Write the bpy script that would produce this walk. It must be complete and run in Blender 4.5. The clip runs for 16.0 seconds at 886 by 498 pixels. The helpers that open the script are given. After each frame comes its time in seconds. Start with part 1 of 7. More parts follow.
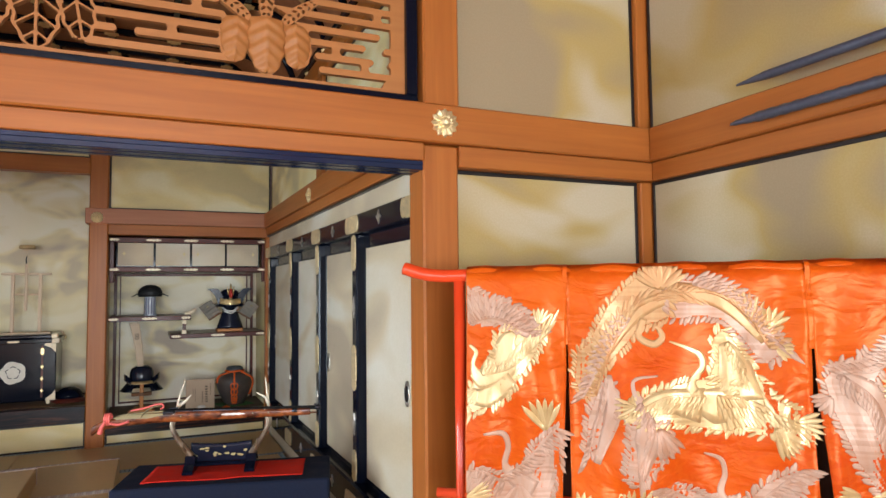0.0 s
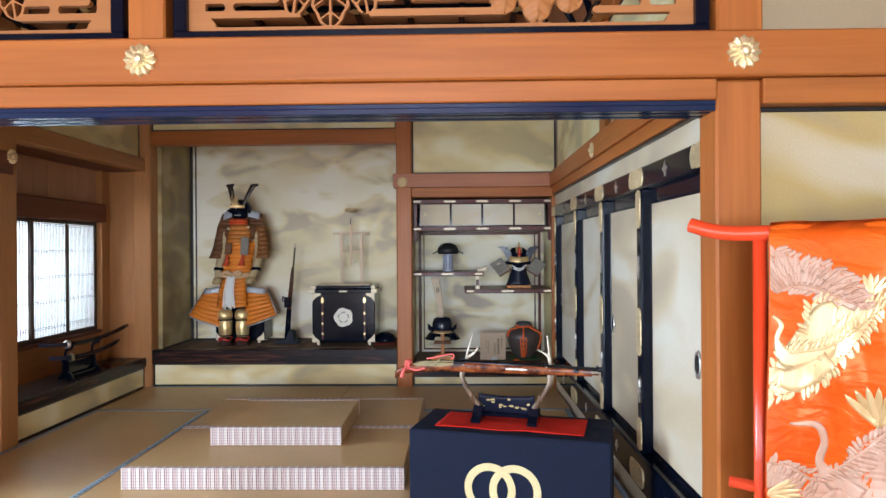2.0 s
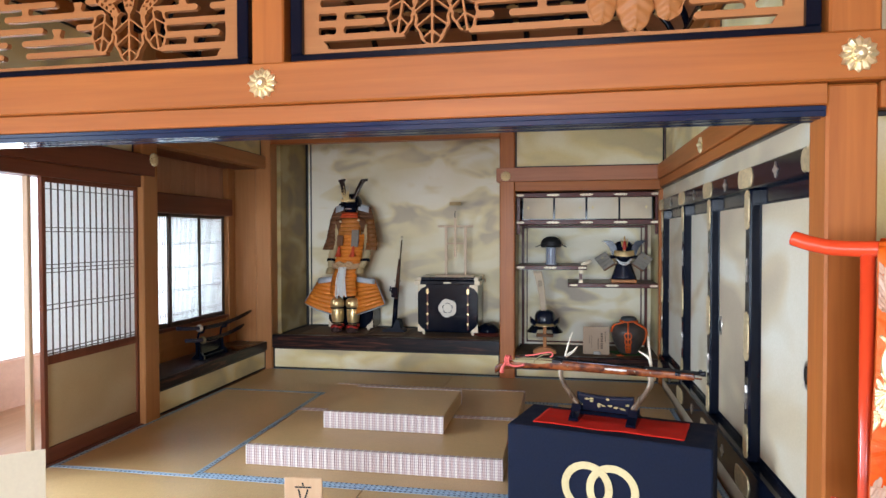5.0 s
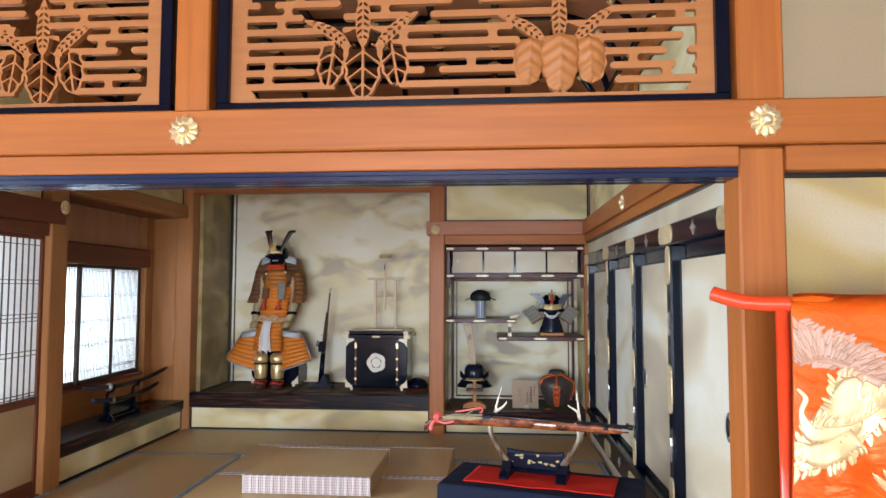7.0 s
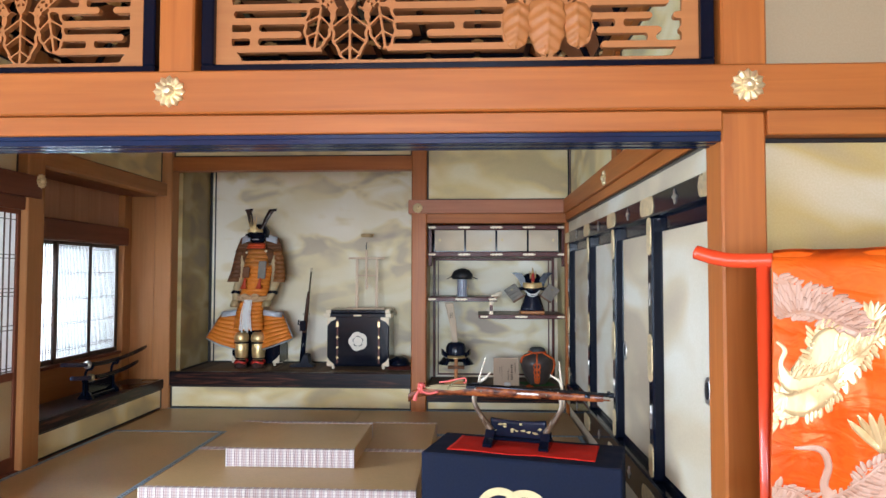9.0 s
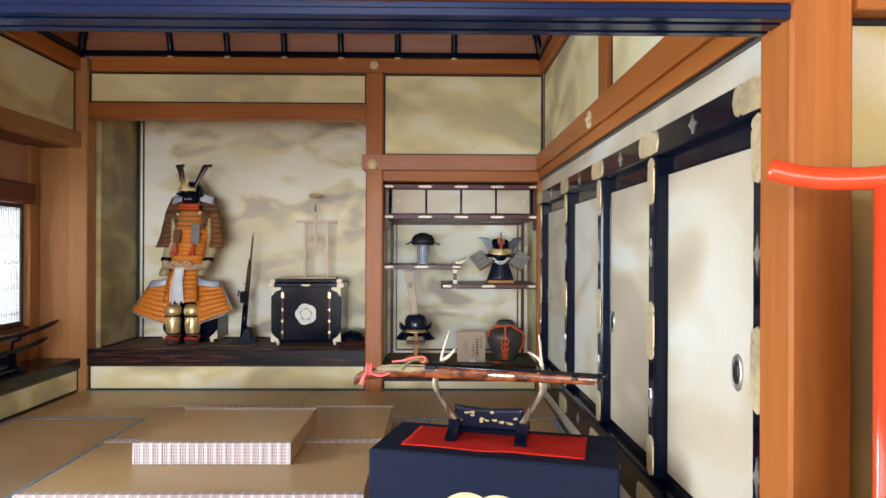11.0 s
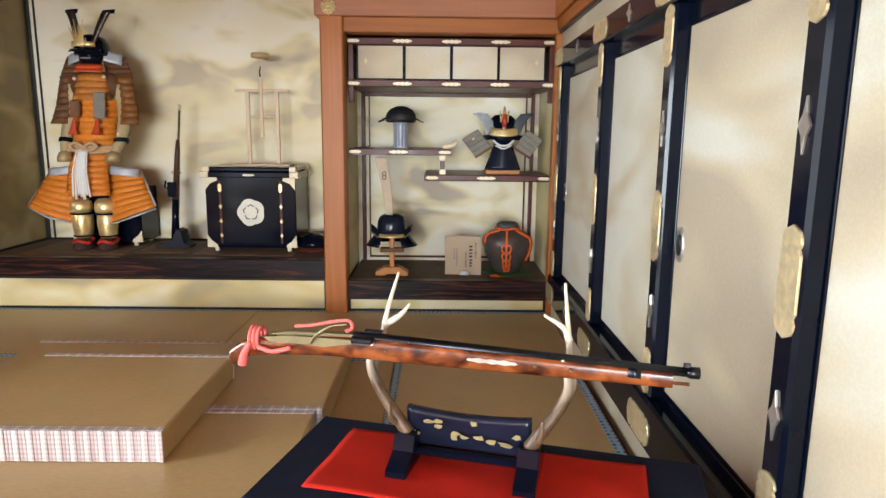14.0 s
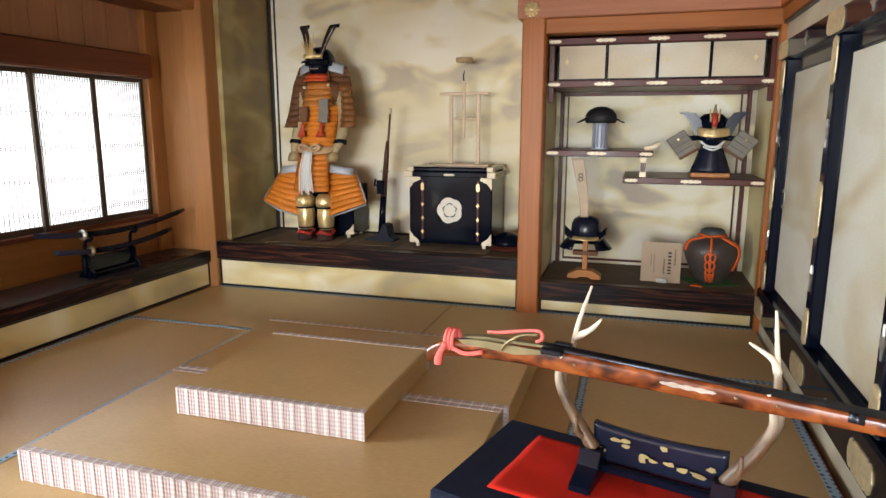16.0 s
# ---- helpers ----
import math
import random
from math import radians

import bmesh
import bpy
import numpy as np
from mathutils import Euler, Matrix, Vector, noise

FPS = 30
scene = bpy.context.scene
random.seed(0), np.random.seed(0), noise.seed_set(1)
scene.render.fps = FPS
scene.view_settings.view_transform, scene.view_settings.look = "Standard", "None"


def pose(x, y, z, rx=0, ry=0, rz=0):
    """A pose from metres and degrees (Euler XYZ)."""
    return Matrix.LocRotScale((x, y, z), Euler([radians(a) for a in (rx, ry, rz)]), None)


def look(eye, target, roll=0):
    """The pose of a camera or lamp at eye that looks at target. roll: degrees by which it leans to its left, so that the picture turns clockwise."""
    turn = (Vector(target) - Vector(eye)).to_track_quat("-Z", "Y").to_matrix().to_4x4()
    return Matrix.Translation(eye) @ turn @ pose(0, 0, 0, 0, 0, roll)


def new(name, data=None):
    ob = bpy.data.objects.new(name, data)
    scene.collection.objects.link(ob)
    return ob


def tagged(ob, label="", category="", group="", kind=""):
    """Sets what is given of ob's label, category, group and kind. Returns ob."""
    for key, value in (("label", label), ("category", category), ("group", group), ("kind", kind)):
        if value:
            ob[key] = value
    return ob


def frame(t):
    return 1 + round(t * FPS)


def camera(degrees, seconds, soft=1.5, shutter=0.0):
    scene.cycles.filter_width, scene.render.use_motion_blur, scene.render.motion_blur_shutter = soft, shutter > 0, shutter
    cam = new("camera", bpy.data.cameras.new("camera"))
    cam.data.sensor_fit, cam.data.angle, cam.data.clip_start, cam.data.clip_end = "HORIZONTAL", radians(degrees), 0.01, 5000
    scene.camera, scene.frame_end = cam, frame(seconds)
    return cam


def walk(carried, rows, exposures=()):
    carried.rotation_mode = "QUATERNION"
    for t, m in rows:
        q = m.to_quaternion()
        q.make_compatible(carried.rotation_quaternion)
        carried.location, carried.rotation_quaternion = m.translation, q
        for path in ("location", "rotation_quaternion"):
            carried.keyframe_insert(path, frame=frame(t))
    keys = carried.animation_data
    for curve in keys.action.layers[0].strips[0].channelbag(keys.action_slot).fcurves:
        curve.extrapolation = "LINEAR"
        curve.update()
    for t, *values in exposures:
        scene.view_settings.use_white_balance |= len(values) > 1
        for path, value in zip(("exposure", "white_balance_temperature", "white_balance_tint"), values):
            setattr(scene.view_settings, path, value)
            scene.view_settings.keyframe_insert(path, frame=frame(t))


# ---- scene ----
cam = camera(69.1, 16.0)

PATH = [
    (0, (0.071, 0.342, 1.336), (0.896, 2.16, 1.457), -0.7),
    (0.5, (0.103, 0.383, 1.331), (0.75, 2.272, 1.444), -0.7),
    (1, (0.133, 0.44, 1.349), (0.571, 2.389, 1.438), -0.8),
    (1.5, (0.161, 0.462, 1.344), (0.324, 2.454, 1.414), -0.6),
    (2, (0.156, 0.454, 1.338), (0.113, 2.454, 1.338), -0.4),
    (2.5, (0.162, 0.442, 1.341), (-0.065, 2.429, 1.315), -0.5),
    (3, (0.196, 0.443, 1.331), (-0.165, 2.41, 1.29), -0.4),
    (3.2, (0.209, 0.449, 1.334), (-0.19, 2.408, 1.283), -0.3),
    (5.3, (0.196, 0.358, 1.419), (-0.157, 2.326, 1.382), 0.0),
    (5.5, (0.199, 0.362, 1.422), (-0.112, 2.337, 1.452), -0.0),
    (6, (0.2, 0.376, 1.431), (-0.025, 2.36, 1.532), 0.1),
    (6.5, (0.192, 0.386, 1.424), (0.012, 2.375, 1.538), 0.1),
    (7, (0.195, 0.4, 1.416), (0.04, 2.39, 1.537), 0.1),
    (7.5, (0.183, 0.421, 1.393), (0.036, 2.412, 1.513), 0.1),
    (8, (0.178, 0.367, 1.349), (0.041, 2.359, 1.465), 0.2),
    (8.5, (0.154, 0.376, 1.341), (0.044, 2.37, 1.437), 0.2),
    (9, (0.167, 0.387, 1.334), (0.077, 2.383, 1.414), 0.1),
    (9.2, (0.17, 0.396, 1.321), (0.086, 2.393, 1.399), 0.1),
    (11.3, (0.177, 1.267, 1.242), (0.215, 3.267, 1.227), 0.2),
    (11.5, (0.217, 1.401, 1.247), (0.26, 3.4, 1.221), 0.2),
    (12, (0.244, 1.732, 1.226), (0.316, 3.73, 1.177), 0.6),
    (12.5, (0.246, 2.024, 1.241), (0.39, 4.018, 1.182), 0.7),
    (13, (0.324, 2.3, 1.264), (0.489, 4.291, 1.185), 0.5),
    (13.5, (0.356, 2.416, 1.221), (0.478, 4.397, 0.976), 0.7),
    (14, (0.34, 2.445, 1.209), (0.353, 4.414, 0.858), 0.6),
    (14.5, (0.332, 2.426, 1.22), (0.18, 4.387, 0.858), 0.4),
    (15, (0.33, 2.422, 1.237), (0.001, 4.36, 0.869), 0.3),
    (15.5, (0.335, 2.422, 1.254), (-0.133, 4.331, 0.884), 0.2),
    (16, (0.337, 2.425, 1.254), (-0.233, 4.306, 0.884), 0.1),
]
EXPOSURES = [(0.0, -0.25, 6400, 10), (1.0, -0.12, 6100, 10), (3.2, 0.08, 5700, 10), (5.3, -0.06, 5900, 10), (6.2, 0.05, 5900, 10), (9.2, 0.08, 5750, 10), (11.3, 0.28, 6100, 10), (12.6, 0.22, 6250, 10), (13.2, 0.28, 6250, 10), (14.2, 0.5, 6500, 10), (15.0, 0.52, 6550, 10), (16.0, 0.36, 6600, 10)]
L_BAY, L_REAR, L_WEST, L_SOUTH, L_DOOR = 92, 44, 55, 770, 48

walk(cam, [(t, look(eye, to, roll)) for t, eye, to, roll in PATH], EXPOSURES)

# ---- world and light ----
world = bpy.data.worlds.new("sky")
scene.world = world
world.use_nodes = True
wn = world.node_tree
sky = wn.nodes.new("ShaderNodeTexSky")
sky.sky_type, sky.sun_disc = "NISHITA", False
sky.sun_elevation, sky.sun_rotation = radians(40), radians(250)
wn.links.new(sky.outputs[0], wn.nodes["Background"].inputs[0])
wn.nodes["Background"].inputs[1].default_value = 0.1


def window_light(name, x, y, z, width, height, watts, turn, colour=(0.86, 0.95, 1.0)):
    """Daylight in the opening of an outer wall."""
    lamp = bpy.data.lights.new(name, "AREA")
    lamp.shape, lamp.size, lamp.size_y, lamp.energy, lamp.color = "RECTANGLE", width, height, watts, colour
    ob = new(name, lamp)
    ob.matrix_world = Matrix.Translation((x, y, z)) @ turn
    return ob


EASTWARD = look((0, 0, 0), (1, 0, 0)).to_3x3().to_4x4()
NORTHWARD = look((0, 0, 0), (0, 1, 0)).to_3x3().to_4x4()
window_light("bay_window_daylight", -3.78, 5.73, 1.10, 1.72, 1.05, L_BAY, EASTWARD)
window_light("veranda_daylight", -4.32, 3.55, 1.25, 2.4, 1.75, L_REAR, EASTWARD)
window_light("hall_daylight_west", -3.12, -0.3, 1.2, 4.2, 1.9, L_WEST, EASTWARD)
window_light("hall_daylight_south", -0.6, -6.12, 1.2, 3.8, 1.9, L_SOUTH, NORTHWARD, (0.90, 0.96, 1.0))

open_screen = window_light("open_screen_daylight", -2.95, 3.20, 0.95, 0.92, 1.6, L_DOOR, EASTWARD, (0.80, 0.93, 1.0))
open_screen.data.spread = radians(120)


# ---- materials ----
def nodes_of(name):
    m = bpy.data.materials.new(name)
    m.use_nodes = True
    nt = m.node_tree
    return m, nt, nt.nodes["Principled BSDF"]


def nd(nt, kind, **kw):
    n = nt.nodes.new(kind)
    for k, v in kw.items():
        n.inputs[k.replace("_", " ")].default_value = v
    return n


def coords(nt, scale, turn=(0, 0, 0), kind="Object"):
    tc = nt.nodes.new("ShaderNodeTexCoord")
    mp = nt.nodes.new("ShaderNodeMapping")
    mp.inputs["Scale"].default_value = scale
    mp.inputs["Rotation"].default_value = turn
    nt.links.new(tc.outputs[kind], mp.inputs["Vector"])
    return mp.outputs["Vector"]


def ramp(nt, fac, stops):
    r = nt.nodes.new("ShaderNodeValToRGB")
    e = r.color_ramp.elements
    while len(e) < len(stops):
        e.new(0.5)
    for el, (p, c) in zip(e, stops):
        el.position, el.color = p, (*c, 1)
    nt.links.new(fac, r.inputs[0])
    return r.outputs[0]


def noise_tex(nt, vec, scale, detail=4, rough=0.55, distort=0.0):
    n = nd(nt, "ShaderNodeTexNoise", Scale=scale, Detail=detail, Roughness=rough, Distortion=distort)
    nt.links.new(vec, n.inputs["Vector"])
    return n.outputs[0]


LATTICE_TONE = (0.085, 0.058, 0.045)


def bump(nt, bsdf, height, strength=0.2, dist=0.002):
    b = nd(nt, "ShaderNodeBump", Strength=strength, Distance=dist)
    nt.links.new(height, b.inputs["Height"])
    nt.links.new(b.outputs[0], bsdf.inputs["Normal"])


def mixed(nt, a, b, fac, mode="MIX"):
    m = nt.nodes.new("ShaderNodeMix")
    m.data_type, m.blend_type = "RGBA", mode
    for src, sock in ((fac, m.inputs[0]), (a, m.inputs[6]), (b, m.inputs[7])):
        if isinstance(src, (int, float)):
            sock.default_value = src
        elif isinstance(src, tuple):
            sock.default_value = (*src, 1)
        else:
            nt.links.new(src, sock)
    return m.outputs[2]


def wood(name, axis, dark, light, rough=0.42, grain=1.0):
    """Planed timber whose grain runs along axis 0, 1 or 2."""
    m, nt, b = nodes_of(name)
    s = [26.0 * grain] * 3
    s[axis] = 1.1
    v = coords(nt, s)
    fine = noise_tex(nt, v, 1.0, 6, 0.6, 0.6)
    s2 = [4.0] * 3
    s2[axis] = 0.5
    broad = noise_tex(nt, coords(nt, s2), 1.0, 3, 0.5)
    c = ramp(nt, fine, [(0.28, dark), (0.72, light)])
    c2 = ramp(nt, broad, [(0.3, tuple(k * 0.72 for k in light)), (0.7, light)])
    nt.links.new(mixed(nt, c, c2, 0.45), b.inputs["Base Color"])
    nt.links.new(ramp(nt, broad, [(0.2, (rough + 0.12,) * 3), (0.8, (rough - 0.06,) * 3)]), b.inputs["Roughness"])
    b.inputs["Specular IOR Level"].default_value = 0.35
    bump(nt, b, fine, 0.12, 0.001)
    return m


def plain(name, colour, rough=0.5, metal=0.0, vary=0.15, scale=30.0, relief=0.1, sheen=0.0, coat=0.0):
    m, nt, b = nodes_of(name)
    n = noise_tex(nt, coords(nt, (1, 1, 1)), scale, 5)
    n2 = noise_tex(nt, coords(nt, (1, 1, 1)), scale * 0.13, 3)
    lo, hi = tuple(k * (1 - vary) for k in colour), tuple(min(1, k * (1 + vary)) for k in colour)
    nt.links.new(mixed(nt, ramp(nt, n, [(0.3, lo), (0.7, hi)]), ramp(nt, n2, [(0.3, lo), (0.7, hi)]), 0.5), b.inputs["Base Color"])
    b.inputs["Metallic"].default_value = metal
    nt.links.new(ramp(nt, n2, [(0.3, (max(0.02, rough * 0.8),) * 3), (0.7, (min(1, rough * 1.2),) * 3)]), b.inputs["Roughness"])
    if sheen:
        b.inputs["Sheen Weight"].default_value = sheen
    if coat:
        b.inputs["Coat Weight"].default_value = coat
        b.inputs["Coat Roughness"].default_value = 0.08
    if relief:
        bump(nt, b, n, relief, 0.001)
    return m


def gold_cloud(name, grey, yellow, pale, size=1.0, lo=0.36, hi=0.62, rough=0.62):
    """Gold-dusted paper with soft drifting clouds."""
    m, nt, b = nodes_of(name)
    v = coords(nt, (1.9 * size, 1.9 * size, 3.5 * size))
    cl = noise_tex(nt, v, 1.0, 2, 0.4, 0.5)
    tone = noise_tex(nt, coords(nt, (0.8 * size, 0.8 * size, 1.3 * size), (0.3, 0.2, 0)), 1.0, 2, 0.5)
    fleck = noise_tex(nt, coords(nt, (1, 1, 1)), 140, 2)
    base = ramp(nt, cl, [(lo, grey), ((lo + hi) / 2, yellow), (hi, pale)])
    c = mixed(nt, base, yellow, ramp(nt, tone, [(0.45, (0, 0, 0)), (0.7, (0.7, 0.7, 0.7))]))
    c = mixed(nt, c, ramp(nt, fleck, [(0.4, (0.88, 0.86, 0.8)), (0.65, (1, 1, 1))]), 0.5, "MULTIPLY")
    nt.links.new(c, b.inputs["Base Color"])
    b.inputs["Roughness"].default_value = rough
    bump(nt, b, fleck, 0.05, 0.0006)
    return m


def straw(name, colour, along):
    """Woven rush: fine ribs across the mat, running along axis 0 or 1."""
    m, nt, b = nodes_of(name)
    s = [40.0, 40.0, 40.0]
    s[along] = 260.0
    rib = noise_tex(nt, coords(nt, tuple(s)), 1.0, 2)
    worn = noise_tex(nt, coords(nt, (1, 1, 1)), 2.2, 4)
    lo, hi = tuple(k * 0.8 for k in colour), tuple(k * 1.15 for k in colour)
    c = mixed(nt, ramp(nt, rib, [(0.3, lo), (0.7, hi)]), ramp(nt, worn, [(0.3, tuple(k * 0.86 for k in colour)), (0.7, hi)]), 0.5)
    nt.links.new(c, b.inputs["Base Color"])
    b.inputs["Roughness"].default_value = 0.36
    bump(nt, b, rib, 0.15, 0.001)
    return m


def dotted_band(name, base, spot, along, pitch, across=1, width=0.03):
    """A cloth edging with a row of small dots."""
    m, nt, b = nodes_of(name)
    s = [1 / width] * 3
    s[along] = 1 / pitch
    v = coords(nt, tuple(s))
    vo = nd(nt, "ShaderNodeTexVoronoi", Scale=1.0, Randomness=0.15)
    nt.links.new(v, vo.inputs["Vector"])
    c = ramp(nt, vo.outputs["Distance"], [(0.26, spot), (0.36, base)])
    nt.links.new(c, b.inputs["Base Color"])
    b.inputs["Roughness"].default_value = 0.75
    return m


def ungen(name, pale=1.0):
    """Striped brocade edging in white, pink and grey-violet, with dotted columns."""
    m, nt, b = nodes_of(name)
    tc = nt.nodes.new("ShaderNodeTexCoord")
    sx = nt.nodes.new("ShaderNodeSeparateXYZ")
    nt.links.new(tc.outputs["Object"], sx.inputs[0])

    def math(op, a, k):
        n = nt.nodes.new("ShaderNodeMath")
        n.operation = op
        for i, v in enumerate((a, k)):
            if isinstance(v, (int, float)):
                n.inputs[i].default_value = v
            else:
                nt.links.new(v, n.inputs[i])
        return n.outputs[0]
    u = math("FRACT", math("DIVIDE", sx.outputs[0], 0.047), 0)
    stripes = ramp(nt, u, [(0.0, (0.64, 0.59, 0.55)), (0.16, (0.64, 0.59, 0.55)), (0.2, (0.42, 0.32, 0.33)), (0.36, (0.56, 0.48, 0.46)), (0.5, (0.44, 0.32, 0.31)), (0.64, (0.56, 0.48, 0.46)), (0.82, (0.42, 0.36, 0.38)), (0.88, (0.64, 0.59, 0.55))])
    w = math("FRACT", math("DIVIDE", math("ADD", sx.outputs[2], sx.outputs[1]), 0.017), 0)
    dots = ramp(nt, w, [(0.3, (1, 1, 1)), (0.45, (0.55, 0.45, 0.45)), (0.8, (0.55, 0.45, 0.45)), (0.92, (1, 1, 1))])
    nt.links.new(mixed(nt, stripes, dots, 0.38, "MULTIPLY"), b.inputs["Base Color"])
    b.inputs["Roughness"].default_value = 0.8
    return m


def paper(name):
    m, nt, b = nodes_of(name)
    n = noise_tex(nt, coords(nt, (1, 1, 1)), 60, 5)
    d = nt.nodes.new("ShaderNodeBsdfDiffuse")
    t = nt.nodes.new("ShaderNodeBsdfTranslucent")
    mx = nt.nodes.new("ShaderNodeMixShader")
    mx.inputs[0].default_value = 0.6
    nt.links.new(ramp(nt, n, [(0.3, (0.8, 0.8, 0.78)), (0.7, (0.9, 0.9, 0.88))]), d.inputs[0])
    t.inputs[0].default_value = (0.76, 0.77, 0.76, 1)
    nt.links.new(d.outputs[0], mx.inputs[1])
    nt.links.new(t.outputs[0], mx.inputs[2])
    nt.links.new(mx.outputs[0], nt.nodes["Material Output"].inputs[0])
    return m


ORANGE_D, ORANGE_L = (0.24, 0.062, 0.010), (0.45, 0.146, 0.027)
HINOKI = [wood("orange_cypress_%s" % "xyz"[k], k, ORANGE_D, ORANGE_L) for k in range(3)]
BROWN = [wood("brown_timber_%s" % "xyz"[k], k, (0.10, 0.028, 0.014), (0.19, 0.058, 0.028)) for k in range(3)]
TAN = [wood("tan_cypress_%s" % "xyz"[k], k, (0.30, 0.125, 0.038), (0.46, 0.21, 0.075)) for k in range(3)]


def rosewood(name, axis):
    """Near-black polished rosewood with brown flame streaks along axis 0 or 1."""
    m, nt, b = nodes_of(name)
    k = [11.0, 11.0, 26.0]
    k[axis] = 1.5
    flame = noise_tex(nt, coords(nt, tuple(k)), 1.0, 5, 0.6, 1.6)
    k[axis], k[2] = 6.0, 150.0
    pores = noise_tex(nt, coords(nt, tuple(k)), 1.0, 3)
    c = ramp(nt, flame, [(0.40, (0.005, 0.004, 0.008)), (0.52, (0.022, 0.010, 0.011)), (0.68, (0.135, 0.046, 0.024))])
    nt.links.new(mixed(nt, c, ramp(nt, pores, [(0.35, (0.45, 0.42, 0.42)), (0.6, (1, 1, 1))]), 0.6, "MULTIPLY"), b.inputs["Base Color"])
    b.inputs["Roughness"].default_value = 0.3
    b.inputs["Specular IOR Level"].default_value = 0.25
    bump(nt, b, pores, 0.08, 0.0008)
    return m


ROSE, ROSE_Y = rosewood("dark_rosewood", 0), rosewood("dark_rosewood_y", 1)
PALE = wood("pale_cypress", 2, (0.62, 0.44, 0.28), (0.75, 0.58, 0.40))
CARVED = wood("carved_cypress", 0, (0.29, 0.105, 0.028), (0.42, 0.17, 0.05), 0.5)
LACQ = plain("black_lacquer", (0.003, 0.005, 0.013), 0.11, 0, 0.2, 12, 0.0)
LACQ.node_tree.nodes["Principled BSDF"].inputs["Specular IOR Level"].default_value = 0.2
# black lacquer with the blue sky reflection painted into its base colour
SKYLACQ = plain("sky_tinted_lacquer", (0.004, 0.014, 0.052), 0.16, 0, 0.2, 12, 0.0)
SKYLACQ.node_tree.nodes["Principled BSDF"].inputs["Specular IOR Level"].default_value = 0.4
LACQ_RED = plain("dark_red_lacquer", (0.085, 0.018, 0.013), 0.38, 0, 0.25, 20, 0.02)
LACQ_RED.node_tree.nodes["Principled BSDF"].inputs["Specular IOR Level"].default_value = 0.25
BLACKLINE = plain("black_edging", (0.012, 0.011, 0.012), 0.35, 0, 0.2, 30, 0.0)
GOLD = plain("gilt_metal", (0.82, 0.62, 0.30), 0.36, 0.7, 0.22, 55, 0.9)
GOLD_PALE = plain("pale_gilt_metal", (0.80, 0.68, 0.42), 0.35, 0.75, 0.15, 60, 0.5)
IVORY = plain("worn_pale_gilt", (0.72, 0.62, 0.45), 0.5, 0.2, 0.2, 60, 0.3)
SILVER = plain("silvered_metal", (0.62, 0.60, 0.56), 0.35, 0.9, 0.2, 60, 0.5)
CLOUD_BACK = gold_cloud("gold_cloud_alcove", (0.50, 0.43, 0.34), (0.81, 0.72, 0.46), (0.94, 0.90, 0.76), 1.2, 0.38, 0.57)
CLOUD_WALL = gold_cloud("gold_cloud_wall", (0.54, 0.46, 0.28), (0.79, 0.67, 0.34), (0.91, 0.85, 0.62), 0.9, 0.38, 0.62)
# darker copy of the wall paper: the alcove side wall's shade is in the colour
CLOUD_SHADED = gold_cloud("gold_cloud_shaded", (0.24, 0.18, 0.09), (0.36, 0.27, 0.10), (0.46, 0.38, 0.20), 1.1, 0.38, 0.62, 0.5)
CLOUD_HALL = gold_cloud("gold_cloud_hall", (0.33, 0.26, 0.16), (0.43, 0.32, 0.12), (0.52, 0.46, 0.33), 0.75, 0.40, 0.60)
CLOUD_DOOR = gold_cloud("gold_cloud_door", (0.47, 0.39, 0.29), (0.60, 0.51, 0.36), (0.70, 0.67, 0.58), 0.7, 0.38, 0.60)
RUSH_X = straw("rush_mat_x", (0.50, 0.325, 0.145), 0)
RUSH_Y = straw("rush_mat_y", (0.50, 0.325, 0.145), 1)
RUSH_EDGE = plain("rush_side", (0.40, 0.25, 0.11), 0.7, 0, 0.2, 60, 0.3)
BLUE_X = dotted_band("blue_edging_x", (0.30, 0.42, 0.55), (0.05, 0.07, 0.13), 0, 0.03)
BLUE_Y = dotted_band("blue_edging_y", (0.30, 0.42, 0.55), (0.05, 0.07, 0.13), 1, 0.03)
UNGEN = ungen("striped_brocade")
PAPER = paper("shoji_paper")
def glow(name, colour, strength):
    m, nt, b = nodes_of(name)
    b.inputs["Base Color"].default_value = (*colour, 1)
    b.inputs["Emission Color"].default_value = (*colour, 1)
    b.inputs["Emission Strength"].default_value = strength
    return m


DAYLIGHT = glow("bright_overcast_sky", (0.93, 0.97, 1.0), 1.9)
PLASTER = plain("pink_plaster", (0.55, 0.38, 0.30), 0.9, 0, 0.1, 20, 0.3)
BOARDS = wood("ceiling_board", 0, (0.22, 0.075, 0.03), (0.36, 0.14, 0.06))


